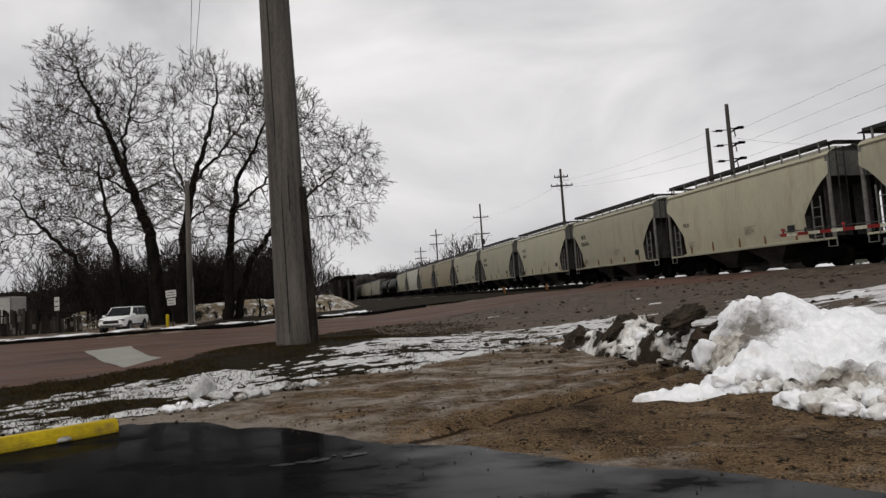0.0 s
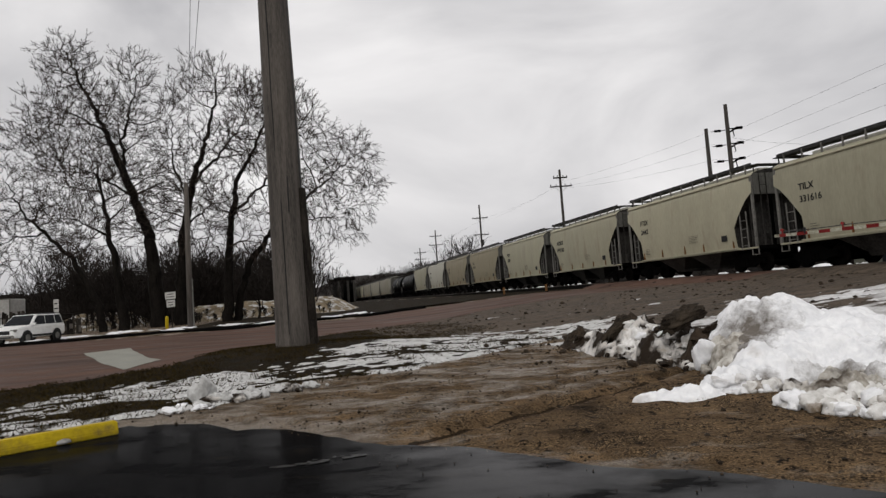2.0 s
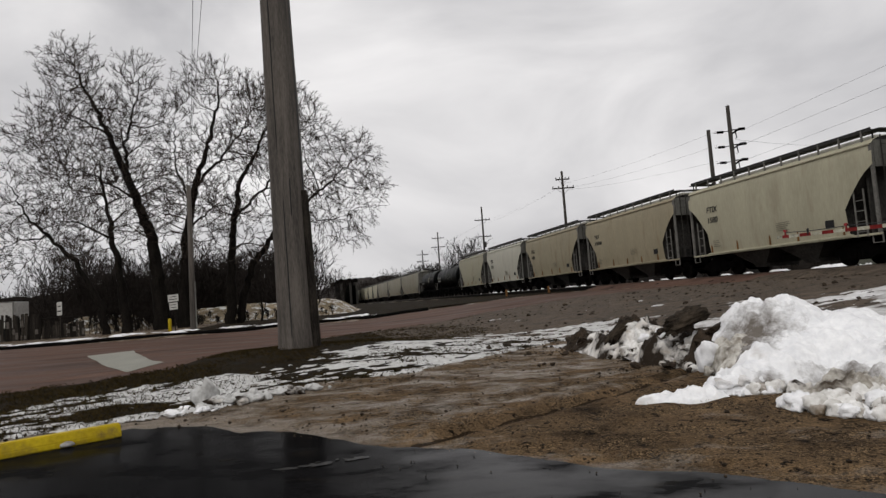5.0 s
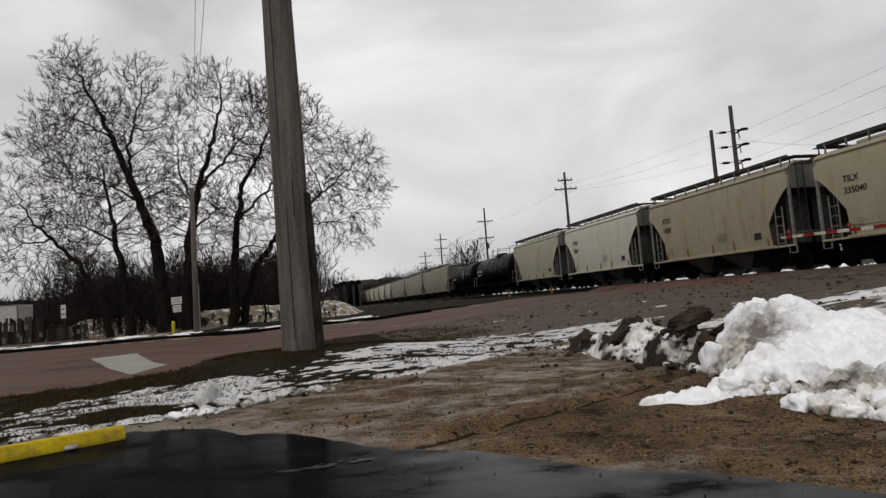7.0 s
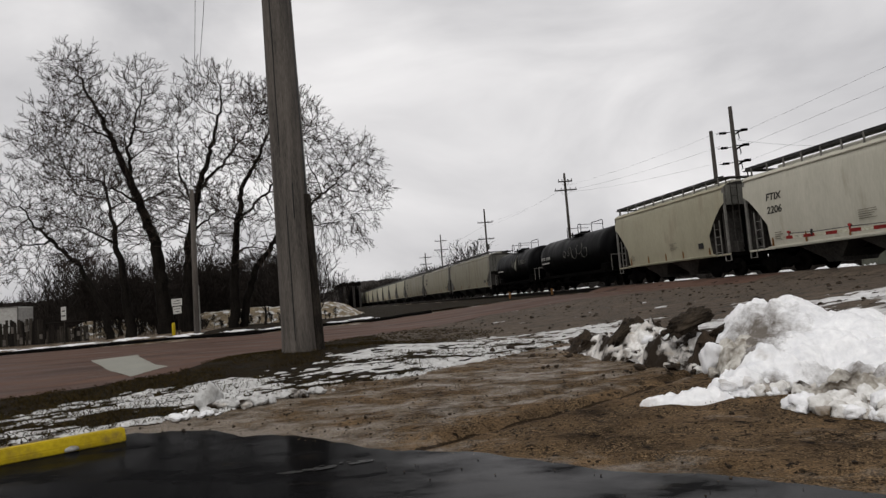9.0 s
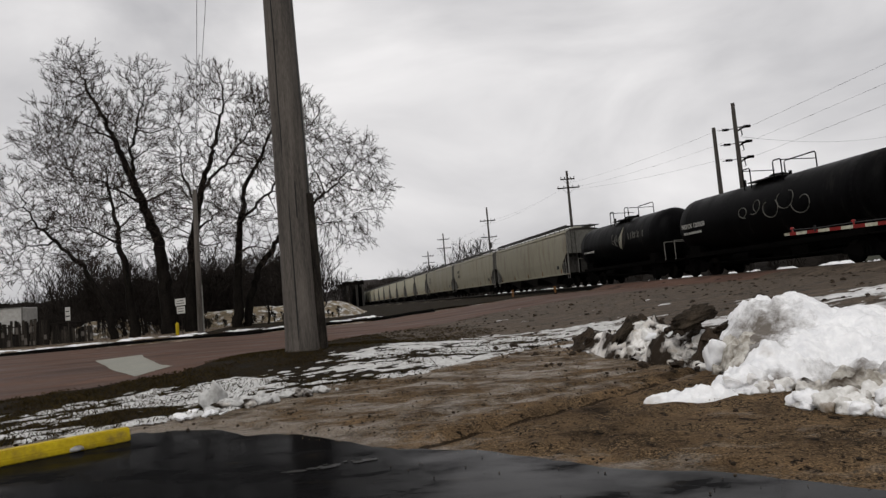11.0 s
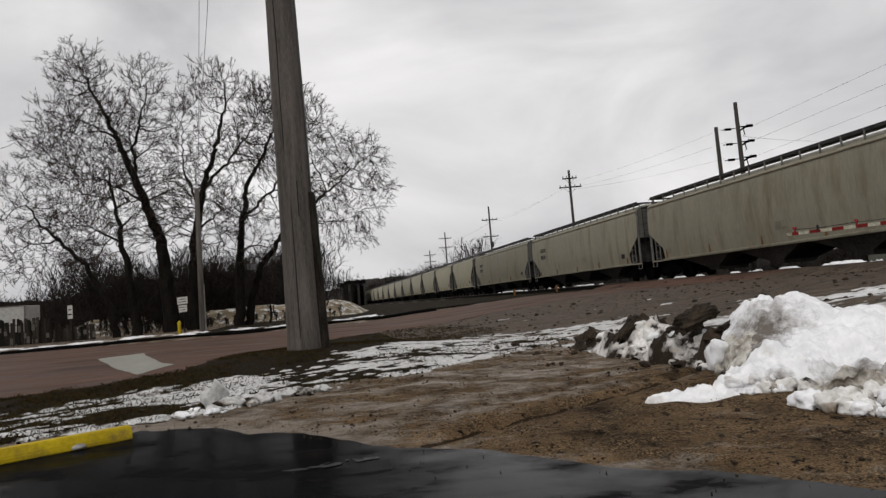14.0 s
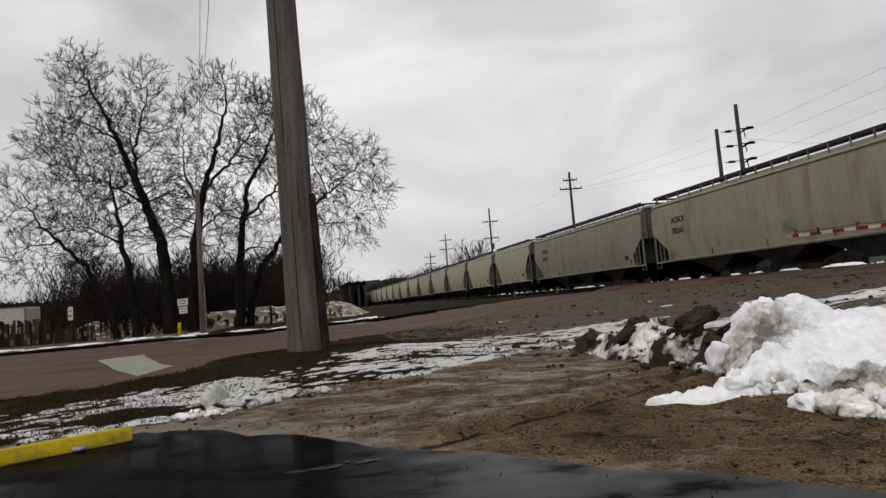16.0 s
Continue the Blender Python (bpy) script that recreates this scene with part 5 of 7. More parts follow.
def build_trees():
    lab = "tall leafless tree with a spreading crown of fine twigs"
    Y = 54.0

    def line(*xz, y=Y, sway=0.0):
        return [(x, y + sway * k, z) for k, (x, z) in enumerate(xz)]

    def lobe(cx, cz, rx, rz, dy=0.0, y=Y):
        return (cx, cz, rx, rz, y + dy, 0.85 * (rx + rz) / 2)

    big_tree(21, (-29.2, Y), [(line((-29.2, -0.3), (-29.5, 2.2), (-31.7, 6.5), (-35.5, 10.2), (-37.4, 13.8)), None, 0.37, 0.03),
                              (line((-34.0, 8.8), (-36.4, 8.6), (-38.4, 7.8)), 0, 0.09, 0.025)],
             [lobe(-37.2, 13.6, 2.0, 2.6), lobe(-35.6, 10.2, 3.8, 2.4), lobe(-36.8, 7.0, 2.6, 2.0, -1), lobe(-33.2, 7.6, 3.2, 1.7, 1)],
             "leafless tree leaning far over, dark trunk", droop=0.3)
    big_tree(22, (-27.3, Y), [(line((-27.3, -0.3), (-27.6, 2.5), (-28.3, 7.7), (-29.1, 12.2), (-29.6, 15.4)), None, 0.50, 0.03),
                              (line((-28.4, 8.2), (-30.6, 9.4), (-33.2, 10.2)), 0, 0.12, 0.025)],
             [lobe(-31.6, 13.4, 3.8, 2.8, -1), lobe(-31.4, 10.0, 4.4, 2.2, 0.5), lobe(-28.6, 15.0, 2.2, 2.6, 1), lobe(-30.2, 7.2, 2.8, 1.6, -0.5), lobe(-27.0, 10.6, 2.4, 2.0, -0.5)], lab)
    big_tree(23, (-24.4, Y), [(line((-24.4, -0.3), (-24.5, 2.5), (-25.0, 7.9), (-26.8, 13.0), (-29.3, 19.0), (-31.2, 23.2), (-32.1, 25.2)), None, 0.72, 0.03),
                              (line((-26.8, 13.0), (-27.3, 16.5), (-26.6, 19.6), (-26.0, 23.2), sway=0.4), 0, 0.19, 0.03),
                              (line((-28.6, 17.3), (-31.2, 19.0), (-34.6, 20.2), sway=-0.5), 0, 0.11, 0.025),
                              (line((-26.2, 11.4), (-29.4, 13.6), (-33.0, 15.2), sway=-0.8), 0, 0.12, 0.025)],
             [lobe(-31.6, 22.9, 2.8, 3.5), lobe(-28.8, 18.4, 3.6, 3.8), lobe(-33.8, 19.8, 2.6, 2.0), lobe(-26.2, 22.0, 2.1, 3.0, 0.6), lobe(-32.6, 17.0, 4.2, 2.8, -1),
              lobe(-28.4, 13.4, 4.0, 2.4, 0.5), lobe(-25.0, 17.6, 2.0, 2.4, 0.5), lobe(-24.6, 12.2, 2.6, 2.2, -0.6), lobe(-26.0, 8.4, 2.6, 1.7, -0.8)],
             "tallest leafless tree with a leaning dark trunk")
    big_tree(24, (-22.9, Y + 0.8), [(line((-22.9, -0.3), (-22.8, 2.5), (-22.4, 7.7), (-21.4, 12.6), (-20.0, 16.5), (-19.0, 20.0), (-19.2, 22.4), y=Y + 0.8), None, 0.64, 0.03),
                                    (line((-21.6, 12.2), (-19.4, 14.6), (-17.0, 17.6), (-16.2, 20.2), y=Y + 0.8, sway=0.4), 0, 0.17, 0.03),
                                    (line((-21.9, 10.6), (-23.0, 14.2), (-22.6, 18.6), y=Y + 0.8, sway=-0.4), 0, 0.12, 0.025),
                                    (line((-22.3, 8.4), (-20.0, 10.2), (-17.4, 10.8), y=Y + 0.8, sway=-0.4), 0, 0.12, 0.025)],
             [lobe(-19.8, 21.0, 3.0, 2.5), lobe(-22.2, 19.2, 2.0, 2.4), lobe(-16.4, 19.4, 2.8, 2.9, 1), lobe(-22.6, 14.6, 2.8, 2.8, -0.5), lobe(-18.2, 15.4, 3.2, 2.8), lobe(-20.3, 11.0, 4.2, 2.2, -0.5), lobe(-20.6, 7.4, 2.8, 1.6, -0.6), lobe(-23.6, 9.6, 2.2, 2.2, -0.6)], lab)
    big_tree(25, (-18.9, Y + 0.9), [(line((-18.9, -0.3), (-18.7, 3.0), (-18.5, 6.9), (-17.7, 12.3), (-16.0, 14.9), (-13.6, 20.2), y=Y + 0.9), None, 0.50, 0.03),
                                    (line((-18.2, 9.2), (-15.4, 12.0), (-12.4, 16.4), (-11.2, 18.4), y=Y + 0.9, sway=0.4), 0, 0.15, 0.03)],
             [lobe(-15.1, 14.4, 3.0, 2.8), lobe(-13.6, 19.0, 3.0, 2.8), lobe(-11.4, 17.6, 2.0, 2.5), lobe(-17.5, 9.4, 3.2, 2.0, -0.5), lobe(-13.0, 11.0, 2.6, 2.0, 0.5), lobe(-16.4, 6.6, 2.6, 1.4, -0.4)], lab)
    big_tree(26, (-18.4, Y + 1.9), [(line((-18.4, -0.3), (-18.2, 1.8), (-17.1, 5.2), (-14.5, 8.4), (-10.9, 11.3), (-7.2, 14.2), y=Y + 1.9), None, 0.42, 0.03),
                                    (line((-15.4, 7.4), (-12.0, 8.6), (-8.4, 8.6), y=Y + 1.9, sway=-0.5), 0, 0.12, 0.025)],
             [lobe(-7.5, 14.2, 2.8, 2.3), lobe(-6.0, 11.4, 2.2, 2.3), lobe(-9.8, 12.0, 3.4, 2.6), lobe(-8.4, 8.2, 2.9, 2.2, -0.5), lobe(-10.6, 15.4, 2.4, 2.3), lobe(-12.4, 8.6, 2.8, 1.8, 0.5)],
             "leafless tree leaning over the road with drooping twigs", droop=0.8)


def build_woods():
    """The far bare woods as one mass of small leafless trees."""
    rnd = random.Random(77)
    kinds = [grow_tree(200 + k, [(0, 0, 0), (rnd.uniform(-0.5, 0.5), 0, 3), (rnd.uniform(-1, 1), 0, 6.0)], 0.11, (11, 6, 4) if k < 8 else (9, 4, 3), (0.55, 0.6, 0.55), 0.06, 0.35, 0.0, 0.02) for k in range(11)]
    V, F = [], []

    def stamp(kind, x, y, z, sc, turn):
        tr, cr = kinds[kind]
        ca, sa = math.cos(turn) * sc, math.sin(turn) * sc
        for pts, rad, level in tr + cr:
            if level == 3:
                pts, rad = [pts[0], pts[-1]], [rad[0], rad[-1]]
            elif level and len(pts) > 3:
                pts, rad = pts[::2] + ([pts[-1]] if len(pts) % 2 == 0 else []), rad[::2] + ([rad[-1]] if len(rad) % 2 == 0 else [])
            b = len(V)
            for p, r in zip(pts, rad):
                r = max(r * sc, 0.016 + 0.010 * sc)
                px, py, pz = x + p.x * ca - p.y * sa, y + p.x * sa + p.y * ca, z + p.z * sc
                V.extend(((px - r, py, pz), (px + r, py, pz), (px, py + r, pz + r * 0.5)))
            for i in range(len(pts) - 1):
                for j in range(3):
                    F.append((b + i * 3 + j, b + i * 3 + (j + 1) % 3, b + i * 3 + 3 + (j + 1) % 3, b + i * 3 + 3 + j))

    for k in range(360):
        a = radians(rnd.uniform(-47, -11.5))
        d = rnd.uniform(88, 150)
        low = 0.85 if rnd.random() < 0.6 else 1.3
        stamp(rnd.randrange(8), d * math.sin(a), d * math.cos(a), 0, rnd.uniform(0.85, 1.2) * low * d / 100 * (0.55 if a < radians(-30.5) and rnd.random() < 0.85 else 1.0), rnd.uniform(0, 6.28))
    for k in range(170):
        s, w = rnd.uniform(170, 420), rnd.uniform(34, 60)
        q = at_ws(w, s)
        stamp(rnd.randrange(8), q.x, q.y, 0, rnd.uniform(1.2, 1.9), rnd.uniform(0, 6.28))
    for k in range(6):
        q = at_ws(38 + rnd.uniform(-3, 4), 142 + k * 2.5)
        stamp(rnd.randrange(8), q.x, q.y, 0.5, rnd.uniform(1.7, 2.3), rnd.uniform(0, 6.28))
    for k in range(5):
        stamp(rnd.randrange(8), -24.5 + k * 0.9, 124 + rnd.uniform(-4, 6), 0, rnd.uniform(0.9, 1.25), rnd.uniform(0, 6.28))
    for k in range(85):
        a, d = radians(rnd.uniform(-33, -12)), rnd.uniform(76, 96)
        stamp(rnd.randrange(8), d * math.sin(a), d * math.cos(a), 0, rnd.uniform(0.8, 1.3), rnd.uniform(0, 6.28))
    for k in range(8):
        stamp(rnd.randrange(8), rnd.uniform(-31, -14), rnd.uniform(59, 66), 0, rnd.uniform(0.9, 1.35), rnd.uniform(0, 6.28))
    # low brush behind the railway and below the bank
    for k in range(120):
        q = at_ws(rnd.uniform(33, 40), rnd.uniform(-10, 130))
        stamp(8 + rnd.randrange(3), q.x, q.y, 0.5, rnd.uniform(0.2, 0.34), rnd.uniform(0, 6.28))
    for k in range(150):
        stamp(8 + rnd.randrange(3), rnd.uniform(-46, -27) if k % 3 else rnd.uniform(-28, -12), rnd.uniform(58, 66), 0, rnd.uniform(0.16, 0.4) if k % 3 else rnd.uniform(0.1, 0.2), rnd.uniform(0, 6.28))
    o = from_arrays("far_woods", V, F, "far_twig")
    tagged(o, "dense far belt of leafless grey-brown woods", "woods", kind="stuff")


# ---- beyond the road ----
def build_far_side():
    # dark kerb bank along the far edge of the road
    k = empty("kerb", "dark wet kerb bank along the far edge of the road", "kerb", kind="structure")
    ws = np.arange(-60, 9.0, 0.3)
    prof = [(-0.2, -0.03), (-0.02, 0.12), (0.12, 0.17), (0.4, 0.12), (1.0, -0.03)]
    W = np.repeat(ws[:, None], len(prof), 1)
    S = road_far(W) + 0.35 + np.array([[a for a, _ in prof]]) + 0.2 * (fbm(W * 0.7, W * 0, 3, 2) - 0.5)
    X, Y = W * NW.x + S * DS.x, W * NW.y + S * DS.y
    Z = ground_z(X, Y) + np.array([[b for _, b in prof]]) * (0.85 + 0.3 * fbm(W * 1.5, S, 3, 6))
    sheet("kerb_bank", X, Y, Z, "ballast", parent=k)
    # thin snow behind the kerb
    ws, ts = np.arange(-48, 5.5, 0.2), np.linspace(0, 1, 40)
    W = np.repeat(ws[:, None], len(ts), 1)
    S = road_far(W) + 1.25 + ts[None, :] * np.interp(W, [-48, -14, -8, 0, 4, 16], [15.0, 13.0, 8.0, 7.0, 9.0, 5.0])
    X, Y = W * NW.x + S * DS.x, W * NW.y + S * DS.y
    m = 0.6 * fbm(W * 0.7, S * 0.16, 4, 31) + 0.4 * fbm(W * 2.2, S * 0.9, 4, 33) + 0.09 * sstep(-11, -17, W)
    edge = np.minimum(ts, 1 - ts)[None, :] * 3
    th = 0.14 * (m - 0.53) / 0.2 * np.clip(edge * 3, 0, 1)
    sheet("snow_strip", X, Y, ground_z(X, Y) + np.maximum(th, -0.04), "snow", keep=th > 0)
    tagged(bpy.data.objects["snow_strip"], "thin patchy old snow behind the kerb", "snow", kind="stuff")
    # straw-coloured bank with a dusting of snow
    xs, ys = np.arange(-62, 0, 0.6), np.arange(64, 84, 0.6)
    X, Y = np.meshgrid(xs, ys, indexing="ij")
    top = 1.9 * sstep(66, 71, Y) * sstep(84, 76, Y) * sstep(-9.0, -14.5, X) * (sstep(-29.5, -27.5, X) + sstep(-44, -41, X) * sstep(-36.5, -38, X)) * (0.85 + 0.25 * fbm(X * 0.4, Y * 0.4, 3, 8))
    Z = top + 0.5 * (fbm(X * 0.9, Y * 0.9, 4, 12) - 0.5) * (top > 0.1) - np.where(top > 0.02, 0.05, 0.5)
    o = sheet("bank", X, Y, Z, "straw")
    tagged(o, "low bank of dry straw-coloured grass dusted with snow", "bank", kind="stuff")


def build_ridges():
    """Low dark rises of brushy ground that close the distance."""
    for a0, a1, D, crest_at in ((-75, -12.5, (170.0, 178.0, 195.0, 230.0), ([-75, -33, -29, -20, -15, -12.5], [8.0, 8.0, 11.0, 12.4, 10.0, 3.0])),
                                (-15, 80, (470.0, 478.0, 500.0, 560.0), ([-15, -11, -7, -3, 5, 80], [12, 15, 20, 20, 14, 12]))):
        th = np.radians(np.arange(a0, a1, 0.12))
        H = np.array([-0.5, 1.0, 0.75, -0.5])
        T = np.repeat(th[:, None], 4, 1)
        R = np.repeat(np.array(D)[None, :], len(th), 0)
        crest = np.interp(np.degrees(T), *crest_at) * (0.8 + 0.35 * fbm(T * 30, T * 0, 5, 3))
        Z = np.where(H[None, :] > 0, crest * H[None, :], -0.5) + D[0] / 190 * (fbm(T * 260, R, 4, 5) - 0.5)
        o = sheet("backdrop", R * np.sin(T), R * np.cos(T), Z, "brush" if a0 < -20 else "far_brush")
        tagged(o, "far dark rise covered with winter brush", "treeline", kind="structure")
    ss = np.arange(-40, 210, 0.5)
    prof = [(34.0, 0.0), (36.5, 1.0), (39, 1.75), (42, 1.9), (47, 1.0), (52, -0.4)]
    W = np.array([[a for a, _ in prof]] * len(ss)) + 0.6 * (fbm(np.repeat(ss[:, None], 6, 1) * 0.3, np.arange(6)[None, :] * 1.7 + 0 * ss[:, None], 3, 7) - 0.5)
    S = np.repeat(ss[:, None], 6, 1)
    W = W + 15.0 * sstep(42, 34, S)
    X, Y = W * NW.x + S * DS.x, W * NW.y + S * DS.y
    Z = ground_z(X, Y) - 0.15 + np.array([[b for _, b in prof]]) * (1 + 0.5 * sstep(42, 34, S)) * (0.8 + 0.5 * fbm(S * 0.5, W * 0.5, 4, 9)) + 0.3 * (fbm(S * 1.8, W * 1.8, 3, 19) - 0.5)
    o = sheet("embankment", X, Y, Z, "brush")
    tagged(o, "low dark brushy embankment beyond the railway", "embankment", kind="structure")


def build_fence():
    f = empty("fence", "dark weathered wooden plank fence with uneven boards", "fence")
    rnd = random.Random(4)
    bm = bmesh.new()
    box(bm, (-0.13, -0.015, 0), (0.13, 0.015, 1.0), 0.008)
    protos = [part("board", bm, "old_timber", f), None]
    bm = bmesh.new()
    box(bm, (-0.13, -0.015, 0), (0.13, 0.015, 1.0), 0.008)
    protos[1] = part("board", bm, "timber", f)
    a, b = Vector((-47.0, 54.0)), Vector((-30.6, 53.0))
    n = 66
    used = [False, False]
    for k in range(n):
        p = a.lerp(b, k / (n - 1))
        h = 2.15 + rnd.uniform(-0.3, 0.12)
        if k > 50:
            h *= 0.62 + rnd.uniform(-0.1, 0.1)
        m = pose(p.x, p.y + rnd.uniform(-0.06, 0.06), 0, 0, rnd.uniform(-2.5, 2.5), 3.3) @ Matrix.Diagonal((rnd.uniform(0.7, 1.05), 1, h, 1))
        i = 0
        if rnd.random() < 0.5:
            # a paler short offcut nailed over the board
            i = 1
            m = pose(p.x, p.y - 0.05, rnd.uniform(0.05, 0.75 * h - 0.45), 0, rnd.uniform(-2.5, 2.5), 3.3) @ Matrix.Diagonal((rnd.uniform(0.7, 1.0), 1, rnd.uniform(0.3, 0.6), 1))
            reuse(protos[0], f, pose(p.x, p.y, 0, 0, rnd.uniform(-2.5, 2.5), 3.3) @ Matrix.Diagonal((1, 1, h, 1)))
        if not used[i]:
            protos[i].matrix_local = m
            used[i] = True
        else:
            reuse(protos[i], f, m)
    bm = bmesh.new()
    for z in (0.5, 1.7):
        d = b - a
        for k in range(6):
            p, q = a.lerp(b, k / 6), a.lerp(b, (k + 1) / 6)
            tube(bm, [(p.x, p.y + 0.07, z), (q.x, q.y + 0.07, z)], 0.05, 4)
    part("rail", bm, "old_timber", f)
    # white box trailer behind the fence
    t = empty("trailer", "white box trailer behind the plank fence", "trailer")
    bm = bmesh.new()
    box(bm, (-4.5, -1.2, 1.1), (4.5, 1.2, 3.45), 0.06)
    part("box_body", bm, "pale_mark", t)
    bm = bmesh.new()
    for x in (-4.5, -1.5, 1.5, 4.4):
        box(bm, (x - 0.04, -1.23, 1.1), (x + 0.08, -1.2, 3.45))
    box(bm, (-4.5, -1.24, 3.38), (4.5, -1.2, 3.48))
    part("trim", bm, "ladder", t)
    bm = bmesh.new()
    box(bm, (-4.4, -1.0, 0.75), (4.4, 1.0, 1.1), 0.03)
    part("chassis", bm, "underframe", t)
    for x in (2.2, 3.3):
        bm = bmesh.new()
        for y in (-1.0, 1.0):
            tube(bm, [(x, y - 0.14, 0.5), (x, y + 0.14, 0.5)], 0.5, 18)
        part("wheel_pair", bm, "tyre", t)
    bm = bmesh.new()
    for y in (-0.7, 0.7):
        box(bm, (-3.6, y - 0.06, 0), (-3.45, y + 0.06, 1.1))
    part("landing_leg", bm, "underframe", t)
    t.matrix_basis = pose(-43.2, 57.0, 0, 0, 0, 6)


def sign(x, y, plates, height, lean, label, mat="white"):
    s = empty("road_sign", label, "sign", "signs beside the road")
    bm = bmesh.new()
    tube(bm, [(0, 0.03, -0.1), (0, 0.03, height)], 0.035, 6)
    part("post", bm, "old_timber", s)
    rnd = random.Random(int(height * 100))
    for z, wd, hg in plates:
        bm = bmesh.new()
        box(bm, (-wd / 2, -0.02, z - hg / 2), (wd / 2, 0.0, z + hg / 2), 0.012)
        pl = part("plate", bm, "pale_mark", s)
        for r in range(2):
            bm = bmesh.new()
            zz = z + hg * (0.18 - 0.36 * r)
            wb = wd * rnd.uniform(0.25, 0.38)
            box(bm, (-wb, -0.026, zz - hg * 0.05), (wb, -0.019, zz + hg * 0.05))
            part("bar", bm, "grating", pl)
    s.matrix_basis = pose(x, y, 0, 0, lean, -20)


def build_roadside():
    p = empty("utility_pole", "slim pale wooden utility pole among the trees", "utility pole")
    bm = bmesh.new()
    tube(bm, [(0, 0, -0.2), (0, 0, 5), (0, 0, 10.0)], [0.2, 0.18, 0.15], 10)
    part("shaft", bm, "timber", p, smooth=True)
    bm = bmesh.new()
    tube(bm, [(0.25, -0.05, -0.1), (0.22, -0.05, 3.4)], 0.045, 8)
    part("conduit", bm, "ladder", p, "pale grey conduit")
    p.matrix_basis = pose(-17.3, 42.9, 0, 0, 0.3, 0)
    for dx, mx in ((0.10, -7.66), (-0.12, -7.38)):
        wire([(-17.2 + dx, 42.8, 9.7), (mx, 20.0, 11.2), (mx + 8.6, -1.0, 12.6)], 0.009, 0.03, "thin service cable strung over the road")
    b = empty("bollard", "yellow painted steel bollard in the snow", "bollard")
    bm = bmesh.new()
    tube(bm, [(0, 0, -0.1), (0, 0, 0.88), (0, 0, 0.96), (0, 0, 1.0)], [0.115, 0.115, 0.09, 0.03], 14)
    part("post", bm, "yellow", b, smooth=True)
    b.matrix_basis = pose(-19.2, 43.6, 0)
    sign(-19.4, 44.9, [(2.42, 0.95, 0.5), (1.85, 0.75, 0.5)], 2.6, -2, "white road sign with two plates on a post")
    sign(-30.4, 49.5, [(2.35, 0.55, 1.05)], 2.6, 0, "narrow pale notice plate on a post")


def build_gate():
    """A lowered level-crossing gate; its mast stands to the side of the road."""
    g = empty("crossing_gate", "lowered red and white striped level-crossing gate arm with red lamps", "crossing gate")
    tip, way, long = Vector((9.47, 18.0)), Vector((0.688, -0.726)), 7.4
    end = tip + way * long
    zg = float(ground_z(end.x, end.y))
    turn = math.degrees(math.atan2(-way.y, -way.x))
    g.matrix_basis = pose(end.x, end.y, zg, 0, 0, turn)
    h = 2.12 - zg
    bm = bmesh.new()
    prism(bm, [(0.0, h - 0.06), (long, h - 0.04), (long, h + 0.04), (0.0, h + 0.06)], -0.02, 0.02)
    arm = part("arm", bm, "leaf_paint", g, "white gate arm with red bands")
    band_long = 0.277
    k = 0
    x = long - 0.14
    while x - band_long > 0.4:
        t = 0.04 + 0.02 * (1 - x / long)
        bm = bmesh.new()
        wd = band_long if k else 0.17
        box(bm, (x - wd, -0.024, h - t - 0.003), (x, 0.024, h + t + 0.003))
        part("red_band", bm, "red", arm, "red reflective band")
        x -= wd + band_long
        k += 1
    for x in (long - 0.22, long - 1.72, long - 4.0):
        bm = bmesh.new()
        tube(bm, [(x, -0.06, h + 0.15), (x, 0.06, h + 0.15)], [0.04, 0.04], 12)
        box(bm, (x - 0.02, -0.02, h + 0.04), (x + 0.02, 0.02, h + 0.12))
        part("lamp", bm, "lens", arm, "small red gate lamp")
    bm = bmesh.new()
    tube(bm, [(long - 0.25, 0, h + 0.11), (long - 0.9, 0, h + 0.085), (long - 1.7, 0, h + 0.11), (long - 3.0, 0, h + 0.1), (0.1, 0, h + 0.12)], 0.012, 5)
    part("lamp_cable", bm, "wire", arm)
    bm = bmesh.new()
    box(bm, (long - 0.82, -0.03, h - 0.02), (long - 0.77, 0.03, h + 0.16), 0.01)
    part("cable_clip", bm, "black", arm)
    bm = bmesh.new()
    tube(bm, [(-0.25, 0, -0.1), (-0.25, 0, 3.6)], 0.07, 12)
    part("mast", bm, "ladder", g)
    bm = bmesh.new()
    box(bm, (-0.5, -0.25, h - 0.35), (0.0, 0.25, h + 0.3), 0.04)
    part("gate_motor", bm, "ladder", g)
    bm = bmesh.new()
    box(bm, (-1.5, -0.1, h - 0.22), (-0.4, 0.1, h + 0.22), 0.03)
    part("counterweight", bm, "underframe", g)
    bm = bmesh.new()
    box(bm, (-0.55, -0.35, -0.15), (0.05, 0.35, 0.15), 0.03)
    part("base", bm, "concrete", g)


def build_shed():
    s = empty("shed", "low pale greenish shed beyond the railway", "shed")
    bm = bmesh.new()
    box(bm, (-6, -2.5, -0.3), (6, 2.5, 2.1), 0.02)
    part("wall", bm, "pale_wall", s)
    bm = bmesh.new()
    prism(bm, [(-2.8, 2.1), (2.8, 2.1), (0, 2.9)], -6.3, 6.3, axis=0)
    part("roof", bm, "end_sheet", s, "dark shallow roof")
    for x in (-3.6, 0.2, 3.8):
        bm = bmesh.new()
        box(bm, (x - 0.5, -2.53, 0.8), (x + 0.5, -2.48, 1.7), 0.01)
        part("window", bm, "glass", s)
    q = at_ws(44, 33.0)
    s.matrix_basis = pose(q.x, q.y, float(ground_z(q.x, q.y)), 0, 0, -60)


